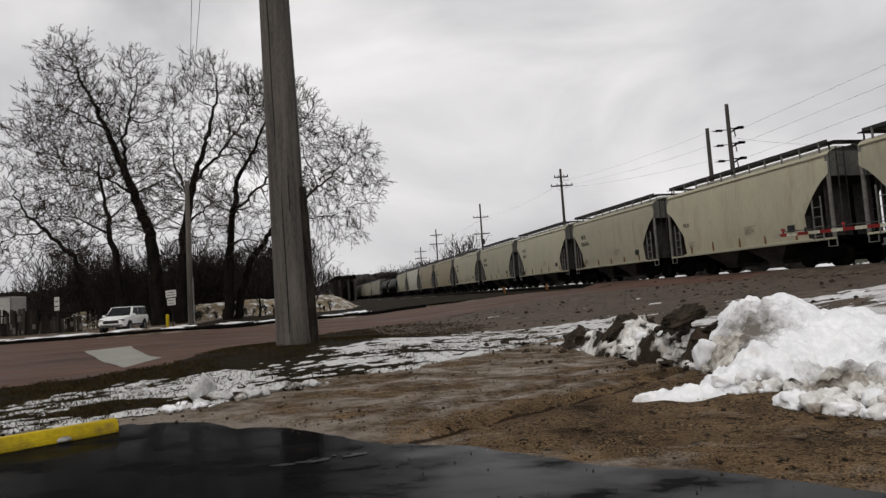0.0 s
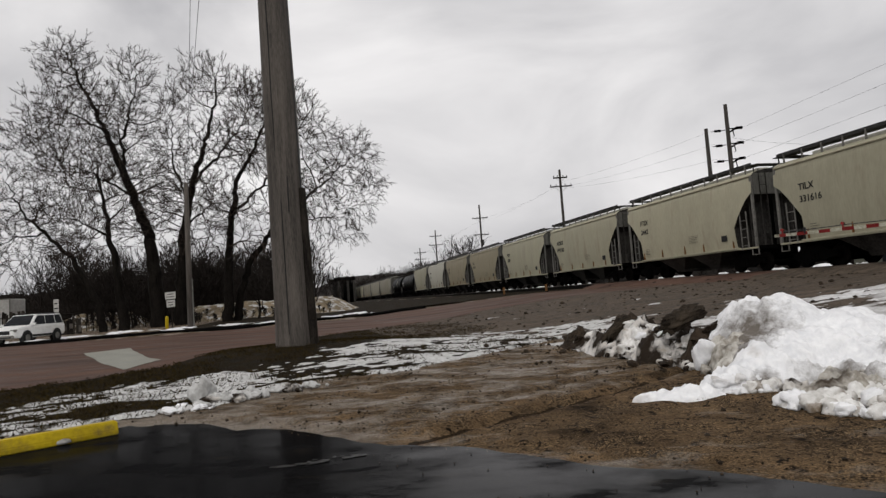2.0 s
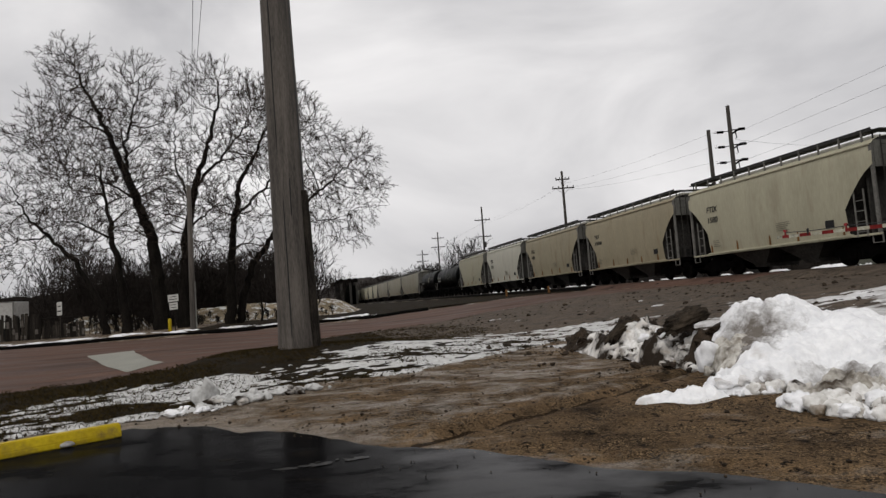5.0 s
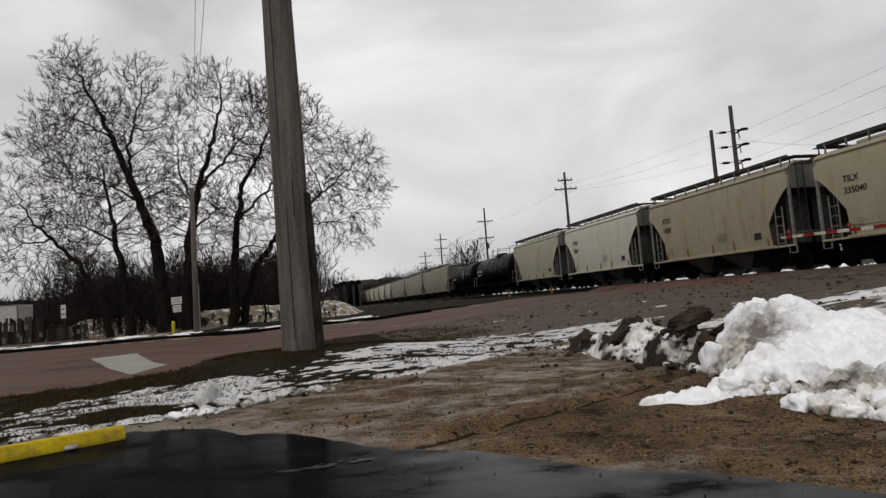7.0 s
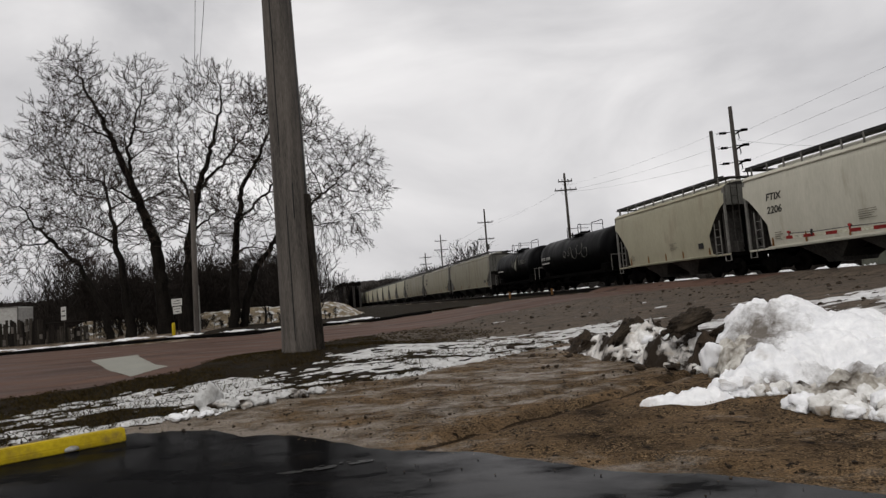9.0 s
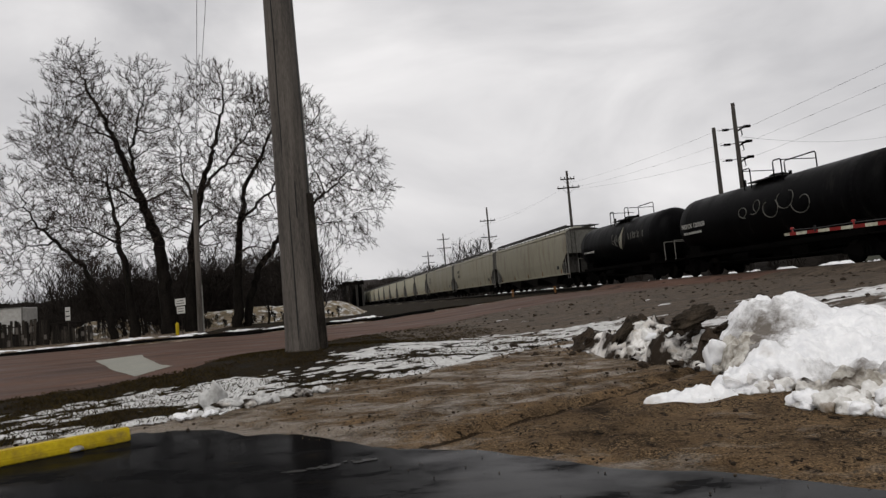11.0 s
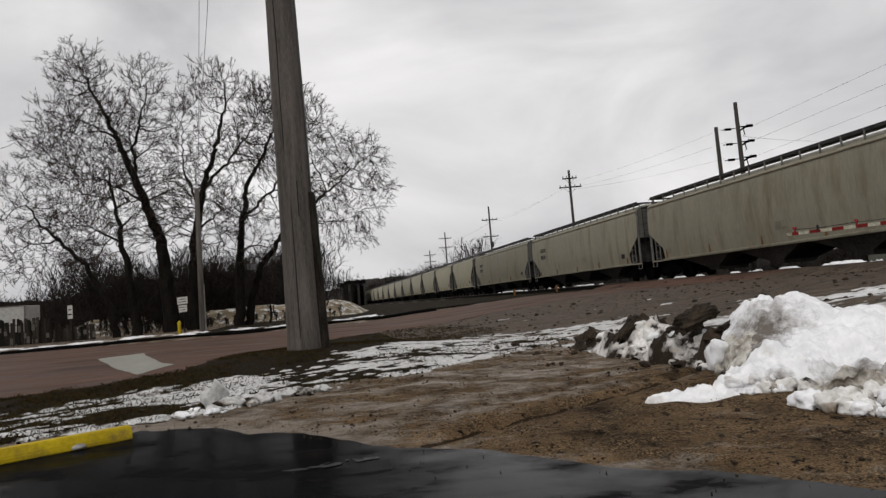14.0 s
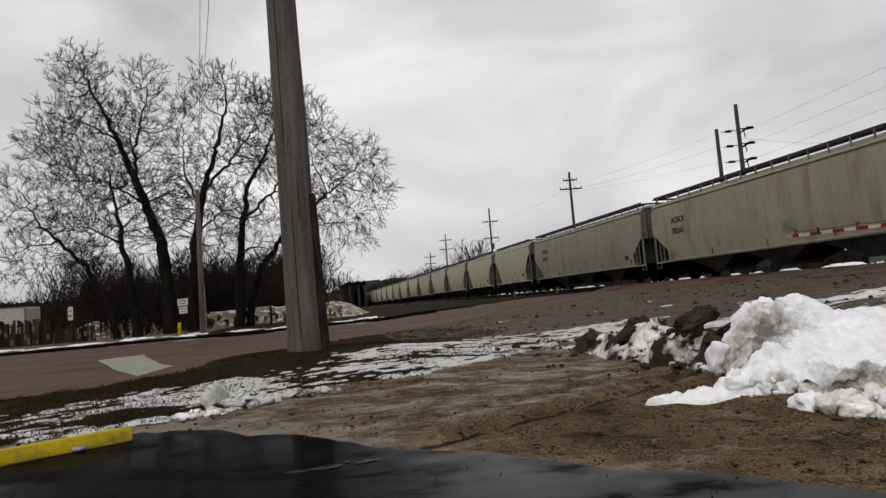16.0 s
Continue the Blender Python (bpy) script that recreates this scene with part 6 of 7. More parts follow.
def build_stakes():
    for w, s, h in ((14.6, 43.0, 0.55), (16.7, 40.3, 0.5)):
        k = empty("marker_stake", "short brown marker stake beside the railway", "stake", "marker stakes")
        bm = bmesh.new()
        box(bm, (-0.06, -0.06, -0.05), (0.06, 0.06, h), 0.012)
        part("post", bm, "rust", k)
        bm = bmesh.new()
        box(bm, (-0.1, -0.1, -0.02), (0.1, 0.1, 0.08), 0.02)
        part("foot", bm, "old_timber", k)
        q = at_ws(w, s)
        k.matrix_basis = pose(q.x, q.y, float(ground_z(q.x, q.y)), 2, -3, 20)


def build_suv():
    c = empty("suv", "white four-door estate car driving along the far road", "car")
    # length along x, nose at +x
    bm = bmesh.new()
    stations = [(-2.2, 0.55, 1.02, 0.80), (-2.12, 0.42, 1.08, 0.88), (-1.2, 0.36, 1.08, 0.91), (0.0, 0.36, 1.07, 0.91), (1.0, 0.36, 1.05, 0.91), (1.75, 0.38, 0.98, 0.88), (2.1, 0.45, 0.9, 0.82), (2.2, 0.5, 0.8, 0.72)]
    rings = []
    for x, z0, z1, hw in stations:
        rings.append([bm.verts.new((x, y, z)) for y, z in ((-hw * 0.92, z0), (-hw, z0 + 0.15), (-hw, z1 - 0.12), (-hw * 0.93, z1), (hw * 0.93, z1), (hw, z1 - 0.12), (hw, z0 + 0.15), (hw * 0.92, z0))])
    for a, b in zip(rings, rings[1:]):
        for k in range(8):
            bm.faces.new((a[k], a[(k + 1) % 8], b[(k + 1) % 8], b[k]))
    bm.faces.new(rings[0])
    bm.faces.new(list(reversed(rings[-1])))
    bmesh.ops.recalc_face_normals(bm, faces=bm.faces)
    part("body", bm, "white", c)
    bm = bmesh.new()
    low = [bm.verts.new(v) for v in ((-2.1, -0.86, 1.05), (1.05, -0.86, 1.03), (1.05, 0.86, 1.03), (-2.1, 0.86, 1.05))]
    top = [bm.verts.new(v) for v in ((-1.98, -0.72, 1.68), (0.28, -0.72, 1.70), (0.28, 0.72, 1.70), (-1.98, 0.72, 1.68))]
    for k in range(4):
        bm.faces.new((low[k], low[(k + 1) % 4], top[(k + 1) % 4], top[k]))
    bm.faces.new(top)
    bmesh.ops.recalc_face_normals(bm, faces=bm.faces)
    bmesh.ops.bevel(bm, geom=list(bm.edges), offset=0.09, segments=3, affect="EDGES", profile=0.6)
    part("cabin", bm, "white", c)

    def pane(name, pts):
        b2 = bmesh.new()
        vs = [Vector(p) for p in pts]
        nrm = (vs[1] - vs[0]).cross(vs[2] - vs[0]).normalized()
        q = [b2.verts.new(p + nrm * 0.012) for p in vs]
        w2 = [b2.verts.new(p - nrm * 0.01) for p in vs]
        b2.faces.new(q)
        n = len(q)
        for k in range(n):
            b2.faces.new((q[k], w2[k], w2[(k + 1) % n], q[(k + 1) % n]))
        part(name, b2, "glass", c)

    pane("windscreen", [(0.98, -0.78, 1.10), (0.98, 0.78, 1.10), (0.32, 0.62, 1.65), (0.32, -0.62, 1.65)])
    pane("rear_window", [(-2.07, 0.74, 1.12), (-2.07, -0.74, 1.12), (-1.88, -0.62, 1.62), (-1.88, 0.62, 1.62)])
    for sg in (-1, 1):
        def sd(x, z):
            return (x, sg * (0.866 - 0.14 * (z - 1.04) / 0.65), z)
        for x0, x1, xa, xb in ((-0.35, 0.78, -0.35, 0.22), (-1.25, -0.43, -1.25, -0.43), (-1.98, -1.33, -1.85, -1.33)):
            pts = [sd(x0, 1.1), sd(x1, 1.1), sd(xb, 1.62), sd(xa, 1.62)]
            pane("side_window", pts if sg < 0 else list(reversed(pts)))
        bm = bmesh.new()
        tube(bm, [(-1.7, sg * 0.62, 1.74), (0.1, sg * 0.62, 1.76)], 0.022, 6)
        part("roof_rail", bm, "grating", c)
        bm = bmesh.new()
        box(bm, (1.98, sg * 0.66 - 0.16, 0.72), (2.19, sg * 0.66 + 0.16, 0.88), 0.03)
        part("headlight", bm, "ladder", c)
        bm = bmesh.new()
        box(bm, (0.75, sg * 0.98 - 0.09, 1.05), (0.9, sg * 0.98 + 0.09, 1.2), 0.03)
        part("door_mirror", bm, "white", c)
        bm = bmesh.new()
        box(bm, (-1.0, sg * 0.915 - 0.012, 0.4), (1.0, sg * 0.915 + 0.012, 0.52))
        part("sill_cladding", bm, "black", c)
    for x in (-1.32, 1.32):
        for sg in (-1, 1):
            bm = bmesh.new()
            tube(bm, [(x, sg * 0.72, 0.37), (x, sg * 0.914, 0.37)], 0.43, 24)
            part("wheel_arch", bm, "black", c)
    bm = bmesh.new()
    box(bm, (2.12, -0.5, 0.60), (2.215, 0.5, 0.82), 0.02)
    part("grille", bm, "black", c)
    bm = bmesh.new()
    box(bm, (2.17, -0.6, 0.40), (2.25, 0.6, 0.47), 0.01)
    part("air_intake", bm, "black", c)
    bm = bmesh.new()
    box(bm, (2.1, -0.72, 0.36), (2.24, 0.72, 0.56), 0.04)
    part("bumper", bm, "ladder", c)
    for x in (-1.32, 1.32):
        for sg in (-1, 1):
            w = new("wheel")
            w.parent = c
            w.matrix_local = pose(x, sg * 0.83, 0.35)
            bm = bmesh.new()
            tube(bm, [(0, -0.11, 0), (0, -0.09, 0), (0, 0.09, 0), (0, 0.11, 0)], [0.31, 0.35, 0.35, 0.31], 20)
            part("tyre", bm, "tyre", w)
            bm = bmesh.new()
            tube(bm, [(0, -0.117, 0), (0, 0.117, 0)], 0.2, 12)
            for k in range(5):
                box(bm, (-0.025, -0.124, -0.2), (0.025, 0.124, 0.2), m=Matrix.Rotation(k * math.pi / 5, 4, "Y"))
            part("rim", bm, "ladder", w)
            SUV_WHEELS.append((w, x, sg * 0.83))
    return c


SUV_WHEELS = []


def build_portal():
    """A dark steel loading trestle beside the track, far off."""
    p = empty("trestle", "dark steel loading trestle beside the far track", "trestle")
    q = at_ws(CENTRE, 205, 0.9)
    p.matrix_basis = Matrix.Translation(q) @ pose(0, 0, 0, 0, 0, 13.46)
    for x in (-7.4, -4.6, -2.6):
        for y in (0, 14, 28):
            bm = bmesh.new()
            box(bm, (x - 0.35, y - 0.5, -0.8), (x + 0.35, y + 0.5, 7.0), 0.05)
            part("post", bm, "underframe" if y else "end_sheet", p)
        bm = bmesh.new()
        box(bm, (x - 0.4, 0, 7.6), (x + 0.4, 28, 8.5), 0.05)
        for y in (0, 14):
            tube(bm, [(x, y, 0.5), (x, y + 14, 8.0)], 0.35, 6)
            tube(bm, [(x, y, 8.0), (x, y + 14, 0.5)], 0.35, 6)
        box(bm, (x - 0.3, 0.6, 0), (x + 0.3, 28, 1.6 if x > 0 else 6.4), 0.05)
        part("truss_side", bm, "underframe", p)
    for y in (0, 14, 28):
        bm = bmesh.new()
        box(bm, (-9.2, y - 0.4, 7.0), (-2.2, y + 0.4, 8.2), 0.05)
        part("cross_beam", bm, "underframe", p)


# ---- the near ground ----
def build_near():
    stop = empty("wheel_stop", "yellow painted concrete wheel stop flecked with snow", "wheel stop")
    bm = bmesh.new()
    prism(bm, [(-0.09, 0), (0.09, 0), (0.085, 0.05), (0.055, 0.125), (-0.055, 0.125), (-0.085, 0.05)], -1.85, 0.0)
    bmesh.ops.bevel(bm, geom=list(bm.edges), offset=0.01, segments=2, affect="EDGES")
    part("bar", bm, "yellow", stop, smooth=False)
    stop.matrix_basis = pose(-3.24, 6.16, 0.0, 0, 0, -46)
    ice = bmesh.new()
    bmesh.ops.create_icosphere(ice, subdivisions=2, radius=1.0)
    for v in ice.verts:
        v.co = Vector((v.co.x * 0.075, v.co.y * 0.05, max(v.co.z, -0.3) * 0.035)) * (1 + 0.3 * noise.noise(v.co * 2))
    o = part("snow_chunk", ice, "thin_snow", smooth=True)
    o.location = (-3.52, 5.78, 0.02)
    tagged(o, "scrap of grey snow against the wheel stop", "snow chunk", "chunks of ploughed snow")
    # worn remains of a painted parking line on the lot
    U, T = np.meshgrid(np.linspace(0, 1, 90), np.linspace(0, 1, 14), indexing="ij")
    X, Y = -1.25 + 0.62 * U - 0.05 * T, 4.36 + 0.26 * U + 0.11 * T
    o = sheet("parking_line", X, Y, 0.0 * X + ground_z(X, Y) + 0.0015, "worn_line", keep=fbm(X * 14, Y * 22, 4, 21) - 0.25 * np.abs(U - 0.55) - 0.2 * np.abs(T - 0.5) > 0.44)
    tagged(o, "worn grey remains of a painted parking line", "line marking", kind="structure")
    # pale concrete patch let into the road
    corners = [at_ws(-6.8, 23.2), at_ws(-5.7, 24.4), at_ws(-2.8, 14.7), at_ws(-3.1, 12.9)]
    n = 24
    U, T = np.meshgrid(np.linspace(0, 1, n), np.linspace(0, 1, 10), indexing="ij")
    co = [np.array(c[:2]) for c in corners]
    P = (1 - U)[..., None] * ((1 - T)[..., None] * co[0] + T[..., None] * co[1]) + U[..., None] * ((1 - T)[..., None] * co[3] + T[..., None] * co[2])
    P = P + 0.1 * (np.stack([fbm(U * 6, T * 6, 3, 1), fbm(U * 6, T * 6, 3, 2)], -1) - 0.5)
    o = sheet("concrete_patch", P[..., 0], P[..., 1], ground_z(P[..., 0], P[..., 1]) + 0.014, "concrete")
    tagged(o, "pale concrete repair patch in the road", "road patch", kind="structure")


def build_debris():
    """Loose clods and stones, as one scatter."""
    rnd = random.Random(17)
    V, F = [], []
    ico = bmesh.new()
    bmesh.ops.create_icosphere(ico, subdivisions=1, radius=1.0)
    iv = [v.co.copy() for v in ico.verts]
    fi = [[v.index for v in f.verts] for f in ico.faces]
    ico.free()

    def clod(x, y, r, z):
        b = len(V)
        k = [rnd.uniform(0.6, 1.25) for _ in iv]
        for v, q in zip(iv, k):
            V.append((x + v.x * r * q, y + v.y * r * q, z + v.z * r * q * 0.7 + r * 0.3))
        F.extend([tuple(b + i for i in f) for f in fi])

    for k in range(2600):
        w, s = rnd.uniform(-2.5, 7), rnd.uniform(2.0, 13)
        if s < float(lot_edge(w)) - 0.1:
            if rnd.random() < 0.5 or w < 0.3:
                continue
            r, lift = rnd.uniform(0.003, 0.010), 0.0
        else:
            r, lift = rnd.uniform(0.005, 0.014) * (1.9 if rnd.random() < 0.08 else 1.0), -0.004
        p = at_ws(w, s)
        clod(p.x, p.y, r, float(ground_z(p.x, p.y)) + lift)
    for k in range(1500):
        w, s = rnd.uniform(3, 18.0), rnd.uniform(7, 24.5)
        p = at_ws(w, s)
        clod(p.x, p.y, 0.012 + 0.05 * rnd.random() ** 3 + (0.05 if rnd.random() < 0.03 else 0.0), float(ground_z(p.x, p.y)))
    for k in range(1200):
        w = rnd.uniform(-8, 5.5)
        lo, hi = float(verge_near(w)) - 0.3, float(road_near(w)) + 0.2
        s = rnd.uniform(lo, hi)
        p = at_ws(w, s)
        clod(p.x, p.y, rnd.uniform(0.006, 0.024), float(ground_z(p.x, p.y)))
    o = from_arrays("loose_clods", V, F, "soil", smooth=False)
    tagged(o, "scattered dark clods and pebbles", "debris", kind="stuff")
    # loose gravel that lies on the dirt
    V, F = [], []
    corner = [(1, 0, 0), (-0.5, 0.85, 0), (-0.5, -0.85, 0), (0.1, 0, 0.75)]
    n = 26000
    ws, ss = np.random.default_rng(8).uniform(-2.2, 7.0, n), np.random.default_rng(9).uniform(2.0, 11.0, n)
    keep = (ss > lot_edge(ws) - 0.1 * np.random.default_rng(3).random(n)) & (ss < np.maximum(verge_near(ws) + 0.3, 9.0))
    X, Y = ws * NW.x + ss * DS.x, ws * NW.y + ss * DS.y
    off = -0.646 * X + 0.763 * Y
    keep &= (fbm(X * 1.6, Y * 1.6, 4, 23) + 0.12 * sstep(4.56, 4.21, off) > 0.47)
    Z = ground_z(X, Y)
    for x, y, z in zip(X[keep], Y[keep], Z[keep]):
        r, a, b = rnd.uniform(0.003, 0.0075), rnd.uniform(0, 6.28), len(V)
        ca, sa = math.cos(a) * r, math.sin(a) * r
        for u, v, h in corner:
            k = rnd.uniform(0.6, 1.3)
            V.append((x + (u * ca - v * sa) * k, y + (u * sa + v * ca) * k, z + h * r * k))
        F.extend(((b, b + 1, b + 3), (b + 1, b + 2, b + 3), (b + 2, b, b + 3)))
    o = from_arrays("loose_gravel", V, F, "gravel")
    tagged(o, "loose tan and brown gravel on the dirt", "gravel", kind="stuff")


def snow_field(name, wr, sr, step, threshold, thick, seed, scale, mat, label, mask=None):
    ws, ss = np.arange(*wr, step), np.arange(*sr, step)
    W, S = np.meshgrid(ws, ss, indexing="ij")
    m = fbm(W * scale, S * scale * 1.6, 5, seed)
    bias = mask(W, S) if mask else 0
    h = (m + bias - threshold)
    X, Y = W * NW.x + S * DS.x, W * NW.y + S * DS.y
    th = thick * np.clip(h / 0.12, -3.0, 1) * (0.7 + 0.6 * fbm(W * 7, S * 7, 3, seed + 3))
    o = sheet(name, X, Y, ground_z(X, Y) + th + 0.01, mat, keep=h > -0.12)
    return tagged(o, label, "snow", kind="stuff")


def verge_near(w):
    return np.interp(w, [-12, -2.8, -1.2, 0.5, 2.0, 3.6, 5.1, 8], [5.6, 7.0, 7.6, 8.7, 9.2, 10.6, 11.7, 13.0])


def billow(x, y, octaves, seed):
    """Rounded lumps with creases between them, 0 to 1."""
    v, a, tot = 0.0, 1.0, 0.0
    for k in range(octaves):
        n = hash_noise(x * 2.1 ** k, y * 2.1 ** k, seed + k)
        v = v + a * np.abs(2 * n - 1)
        tot += a
        a *= 0.55
    return v / tot


def build_verge():
    # dark soil and dead grass between the lot and the road
    ws = np.arange(-30, 6.5, 0.1)
    o = band("verge", ws, lambda w: verge_near(w) + 0.5, road_near, 60, "grass", 0.006, 0.35, 15)
    tagged(o, "strip of dark soil and dead trampled grass", "verge", kind="structure")
    rnd = random.Random(31)
    V, F = [], []
    for k in range(24000):
        w = rnd.uniform(-9, 5.5)
        lo, hi = float(verge_near(w)), float(road_near(w))
        s = lo + 0.2 + (hi - lo - 0.1) * rnd.random()
        if fbm(np.array(w * 1.1), np.array(s * 1.1), 3, 91) < 0.43:
            continue
        p = at_ws(w + rnd.gauss(0, 0.05), s)
        z = float(ground_z(p.x, p.y))
        for q in range(3):
            a, h = rnd.uniform(0, 6.28), rnd.uniform(0.015, 0.055)
            bend = rnd.uniform(0.3, 1.3) * h
            x0, y0 = p.x + rnd.gauss(0, 0.03), p.y + rnd.gauss(0, 0.03)
            c, sn = math.cos(a), math.sin(a)
            b = len(V)
            V.extend(((x0 - sn * 0.003, y0 + c * 0.003, z), (x0 + sn * 0.003, y0 - c * 0.003, z), (x0 + c * bend * 0.5, y0 + sn * bend * 0.5, z + h * 0.8), (x0 + c * bend, y0 + sn * bend, z + h)))
            F.extend(((b, b + 1, b + 2), (b + 1, b + 3, b + 2)))
    o = from_arrays("dead_grass", V, F, "dry_grass")
    tagged(o, "short dead brown grass on the verge", "grass", kind="stuff")


def build_snow():
    def verge_mask(w, s):
        u = (s - verge_near(w)) / np.interp(w, [-12, -2, 0.6, 2, 4, 5.5, 8], [4.5, 4.3, 4.8, 7.0, 6.0, 4.0, 3.0])
        inside = sstep(0.0, 0.08, u) * sstep(1.0, 0.6, u)
        fine = 0.85 * (fbm(3.0 * w + 1.8 * s, 8.0 * (s - 0.55 * w), 6, 45) - 0.5) + 0.10 * (0.45 - u) + 0.5 * (fbm(w * 5.0, s * 8.0, 3, 47) - 0.5) - 0.06 * sstep(0.4, -1.6, w) + 0.30 * sstep(0.6, -0.6, w) * (fbm(w * 3.2, s * 9.0, 4, 49) - 0.5) + 0.12 * sstep(0.4, 2.6, w)
        return np.where((u > 0) & (u < 1), fine, 0) - 0.6 * (1 - inside)

    snow_field("verge_snow", (-9.5, 8), (5.4, 17), 0.03, 0.60, 0.013, 41, 0.9, "verge_snow", "patchy old snow over dead grass on the verge", verge_mask)
    snow_field("field_snow", (4.5, 16.5), (4, 22), 0.06, 0.59, 0.022, 57, 1.0, "thin_snow", "thin patchy snow on the rising ground",
               lambda w, s: 0.15 + 0.75 * (fbm(w * 2.2, s * 6.5, 5, 58) - 0.5) - 0.30 * sstep(11.0, 13.5, w) - 0.40 * sstep(10.5, 13.5, s) - 0.25 * sstep(6.6, 5.4, w))
    W, S = np.meshgrid(np.arange(25.2, 29.4, 0.12), np.arange(8, 90, 0.12), indexing="ij")
    ridge = sstep(25.2, 26.6, W) * sstep(29.4, 28.0, W)
    H = ridge * np.clip(-0.42 + 4.0 * (fbm(W * 0.8, S * 1.1, 4, 61) - 0.5), 0.0, 0.5) - 0.14
    X, Y = W * NW.x + S * DS.x, W * NW.y + S * DS.y
    o = sheet("track_snow", X, Y, 0.98 + H, "snow", keep=H > -0.05)
    tagged(o, "long low ridge of snow beyond the railway", "snow", kind="stuff")
    W, S = np.meshgrid(np.arange(28, 34, 0.08), np.arange(27.5, 35, 0.08), indexing="ij")
    q = 1 - ((W - 31) / 1.9) ** 2 - ((S - 31.2) / 2.3) ** 2
    X, Y = W * NW.x + S * DS.x, W * NW.y + S * DS.y
    H = 0.62 * np.where(q > 0, np.clip(q, 0, 1) ** 0.8, np.clip(q, -0.5, 0)) * (0.7 + 0.6 * billow(W * 1.2, S * 1.2, 4, 88))
    o = sheet("snow_mound", X, Y, ground_z(X, Y) + H, "heap_snow", keep=H > -0.06)
    tagged(o, "white snow mound beyond the railway", "snow heap")
    xs, ys = np.arange(1.3, 8.0, 0.026), np.arange(3.6, 9.9, 0.026)
    X, Y = np.meshgrid(xs, ys, indexing="ij")
    X2, Y2 = X + 0.30 * (fbm(X * 1.6, Y * 1.6, 4, 5) - 0.5), Y + 0.30 * (fbm(X * 1.6, Y * 1.6, 4, 6) - 0.5)

    def hump(cx, cy, rx, ry, turn, h, p=1.0):
        c, s_ = math.cos(radians(turn)), math.sin(radians(turn))
        u, v = ((X2 - cx) * c + (Y2 - cy) * s_) / rx, (-(X2 - cx) * s_ + (Y2 - cy) * c) / ry
        q = 1 - (u * u + v * v)
        return h * np.where(q > 0, np.clip(q, 0, 1) ** p, np.clip(q, -0.6, 0))

    heap = empty("snowdrift", "ploughed heap of lumpy white snow with a dirty foot", "snow heap")

    def heap_part(name, humps, mat, seed, lumpy=1.0, label=""):
        base = np.maximum.reduce(humps)
        lump = billow(X * 2.3, Y * 2.3, 4, seed)
        low = sstep(0.45, 0.12, base)
        H = base * (0.84 + 0.30 * lump) + lumpy * (0.05 + 0.24 * low) * (lump - 0.36) * sstep(-0.05, 0.1, base)
        H = H + (0.06 + 0.10 * low) * (billow(X * 5, Y * 5, 4, seed + 4) - 0.42) * sstep(0, 0.1, base)
        H = H + 0.022 * (fbm(X * 19, Y * 19, 3, seed + 9) - 0.5) * sstep(0, 0.1, base)
        H = H - 0.16 * sstep(0.02, -0.04, base)
        o = sheet(name, X, Y, ground_z(X, Y) + H, mat, keep=H > -0.10, parent=heap)
        if label:
            tagged(o, label=label)

    heap_part("crest", [hump(3.70, 7.85, 0.50, 0.62, 0, 0.78, 0.5), hump(4.0, 7.65, 0.75, 0.8, 0, 0.80, 0.62), hump(4.5, 7.35, 0.95, 0.9, -10, 0.58, 0.7), hump(5.1, 6.9, 1.1, 1.0, -14, 0.36, 0.8), hump(5.9, 6.4, 1.2, 1.1, 0, 0.22, 0.9), hump(3.62, 7.35, 0.5, 0.6, 20, 0.5, 0.7),
                        hump(2.66, 6.12, 1.0, 0.21, 5, 0.15, 0.85), hump(3.0, 6.27, 0.85, 0.32, 12, 0.25, 0.9), hump(3.25, 6.50, 0.95, 0.42, 26, 0.33, 0.9),
                        hump(3.85, 6.85, 1.05, 0.62, 18, 0.46, 0.9), hump(4.7, 6.2, 1.2, 0.7, 0, 0.36, 0.9)], "heap_snow", 71, label="clean white crest of ploughed snow")
    heap_part("foot_ridge", [hump(3.1, 5.1, 0.50, 0.16, -30, 0.10, 0.9), hump(3.6, 4.9, 0.75, 0.24, -22, 0.14, 0.9), hump(4.6, 4.75, 1.2, 0.45, -10, 0.22, 0.9), hump(4.4, 5.5, 1.1, 0.5, 10, 0.24, 0.9)], "foot_snow", 83, 1.5,
              "stained lumpy ridge at the heap's foot")
    heap_part("stained_flank", [hump(3.36, 7.30, 0.42, 0.50, 20, 0.33, 0.9), hump(3.2, 6.95, 0.36, 0.30, 20, 0.2, 0.9), hump(3.62, 5.75, 0.55, 0.26, 8, 0.14, 0.9)], "stain_snow", 89, 1.4, "soil-stained flank of the heap")
    # the soil-dark heap beside it
    xs, ys = np.arange(1.6, 4.6, 0.03), np.arange(6.9, 13.0, 0.03)
    X, Y = np.meshgrid(xs, ys, indexing="ij")
    X2, Y2 = X + 0.4 * (fbm(X * 1.5, Y * 1.5, 3, 15) - 0.5), Y + 0.4 * (fbm(X * 1.5, Y * 1.5, 3, 16) - 0.5)
    drift = empty("dirty_drift", "ploughed heap of dirty snow mixed with dark soil", "snow heap")
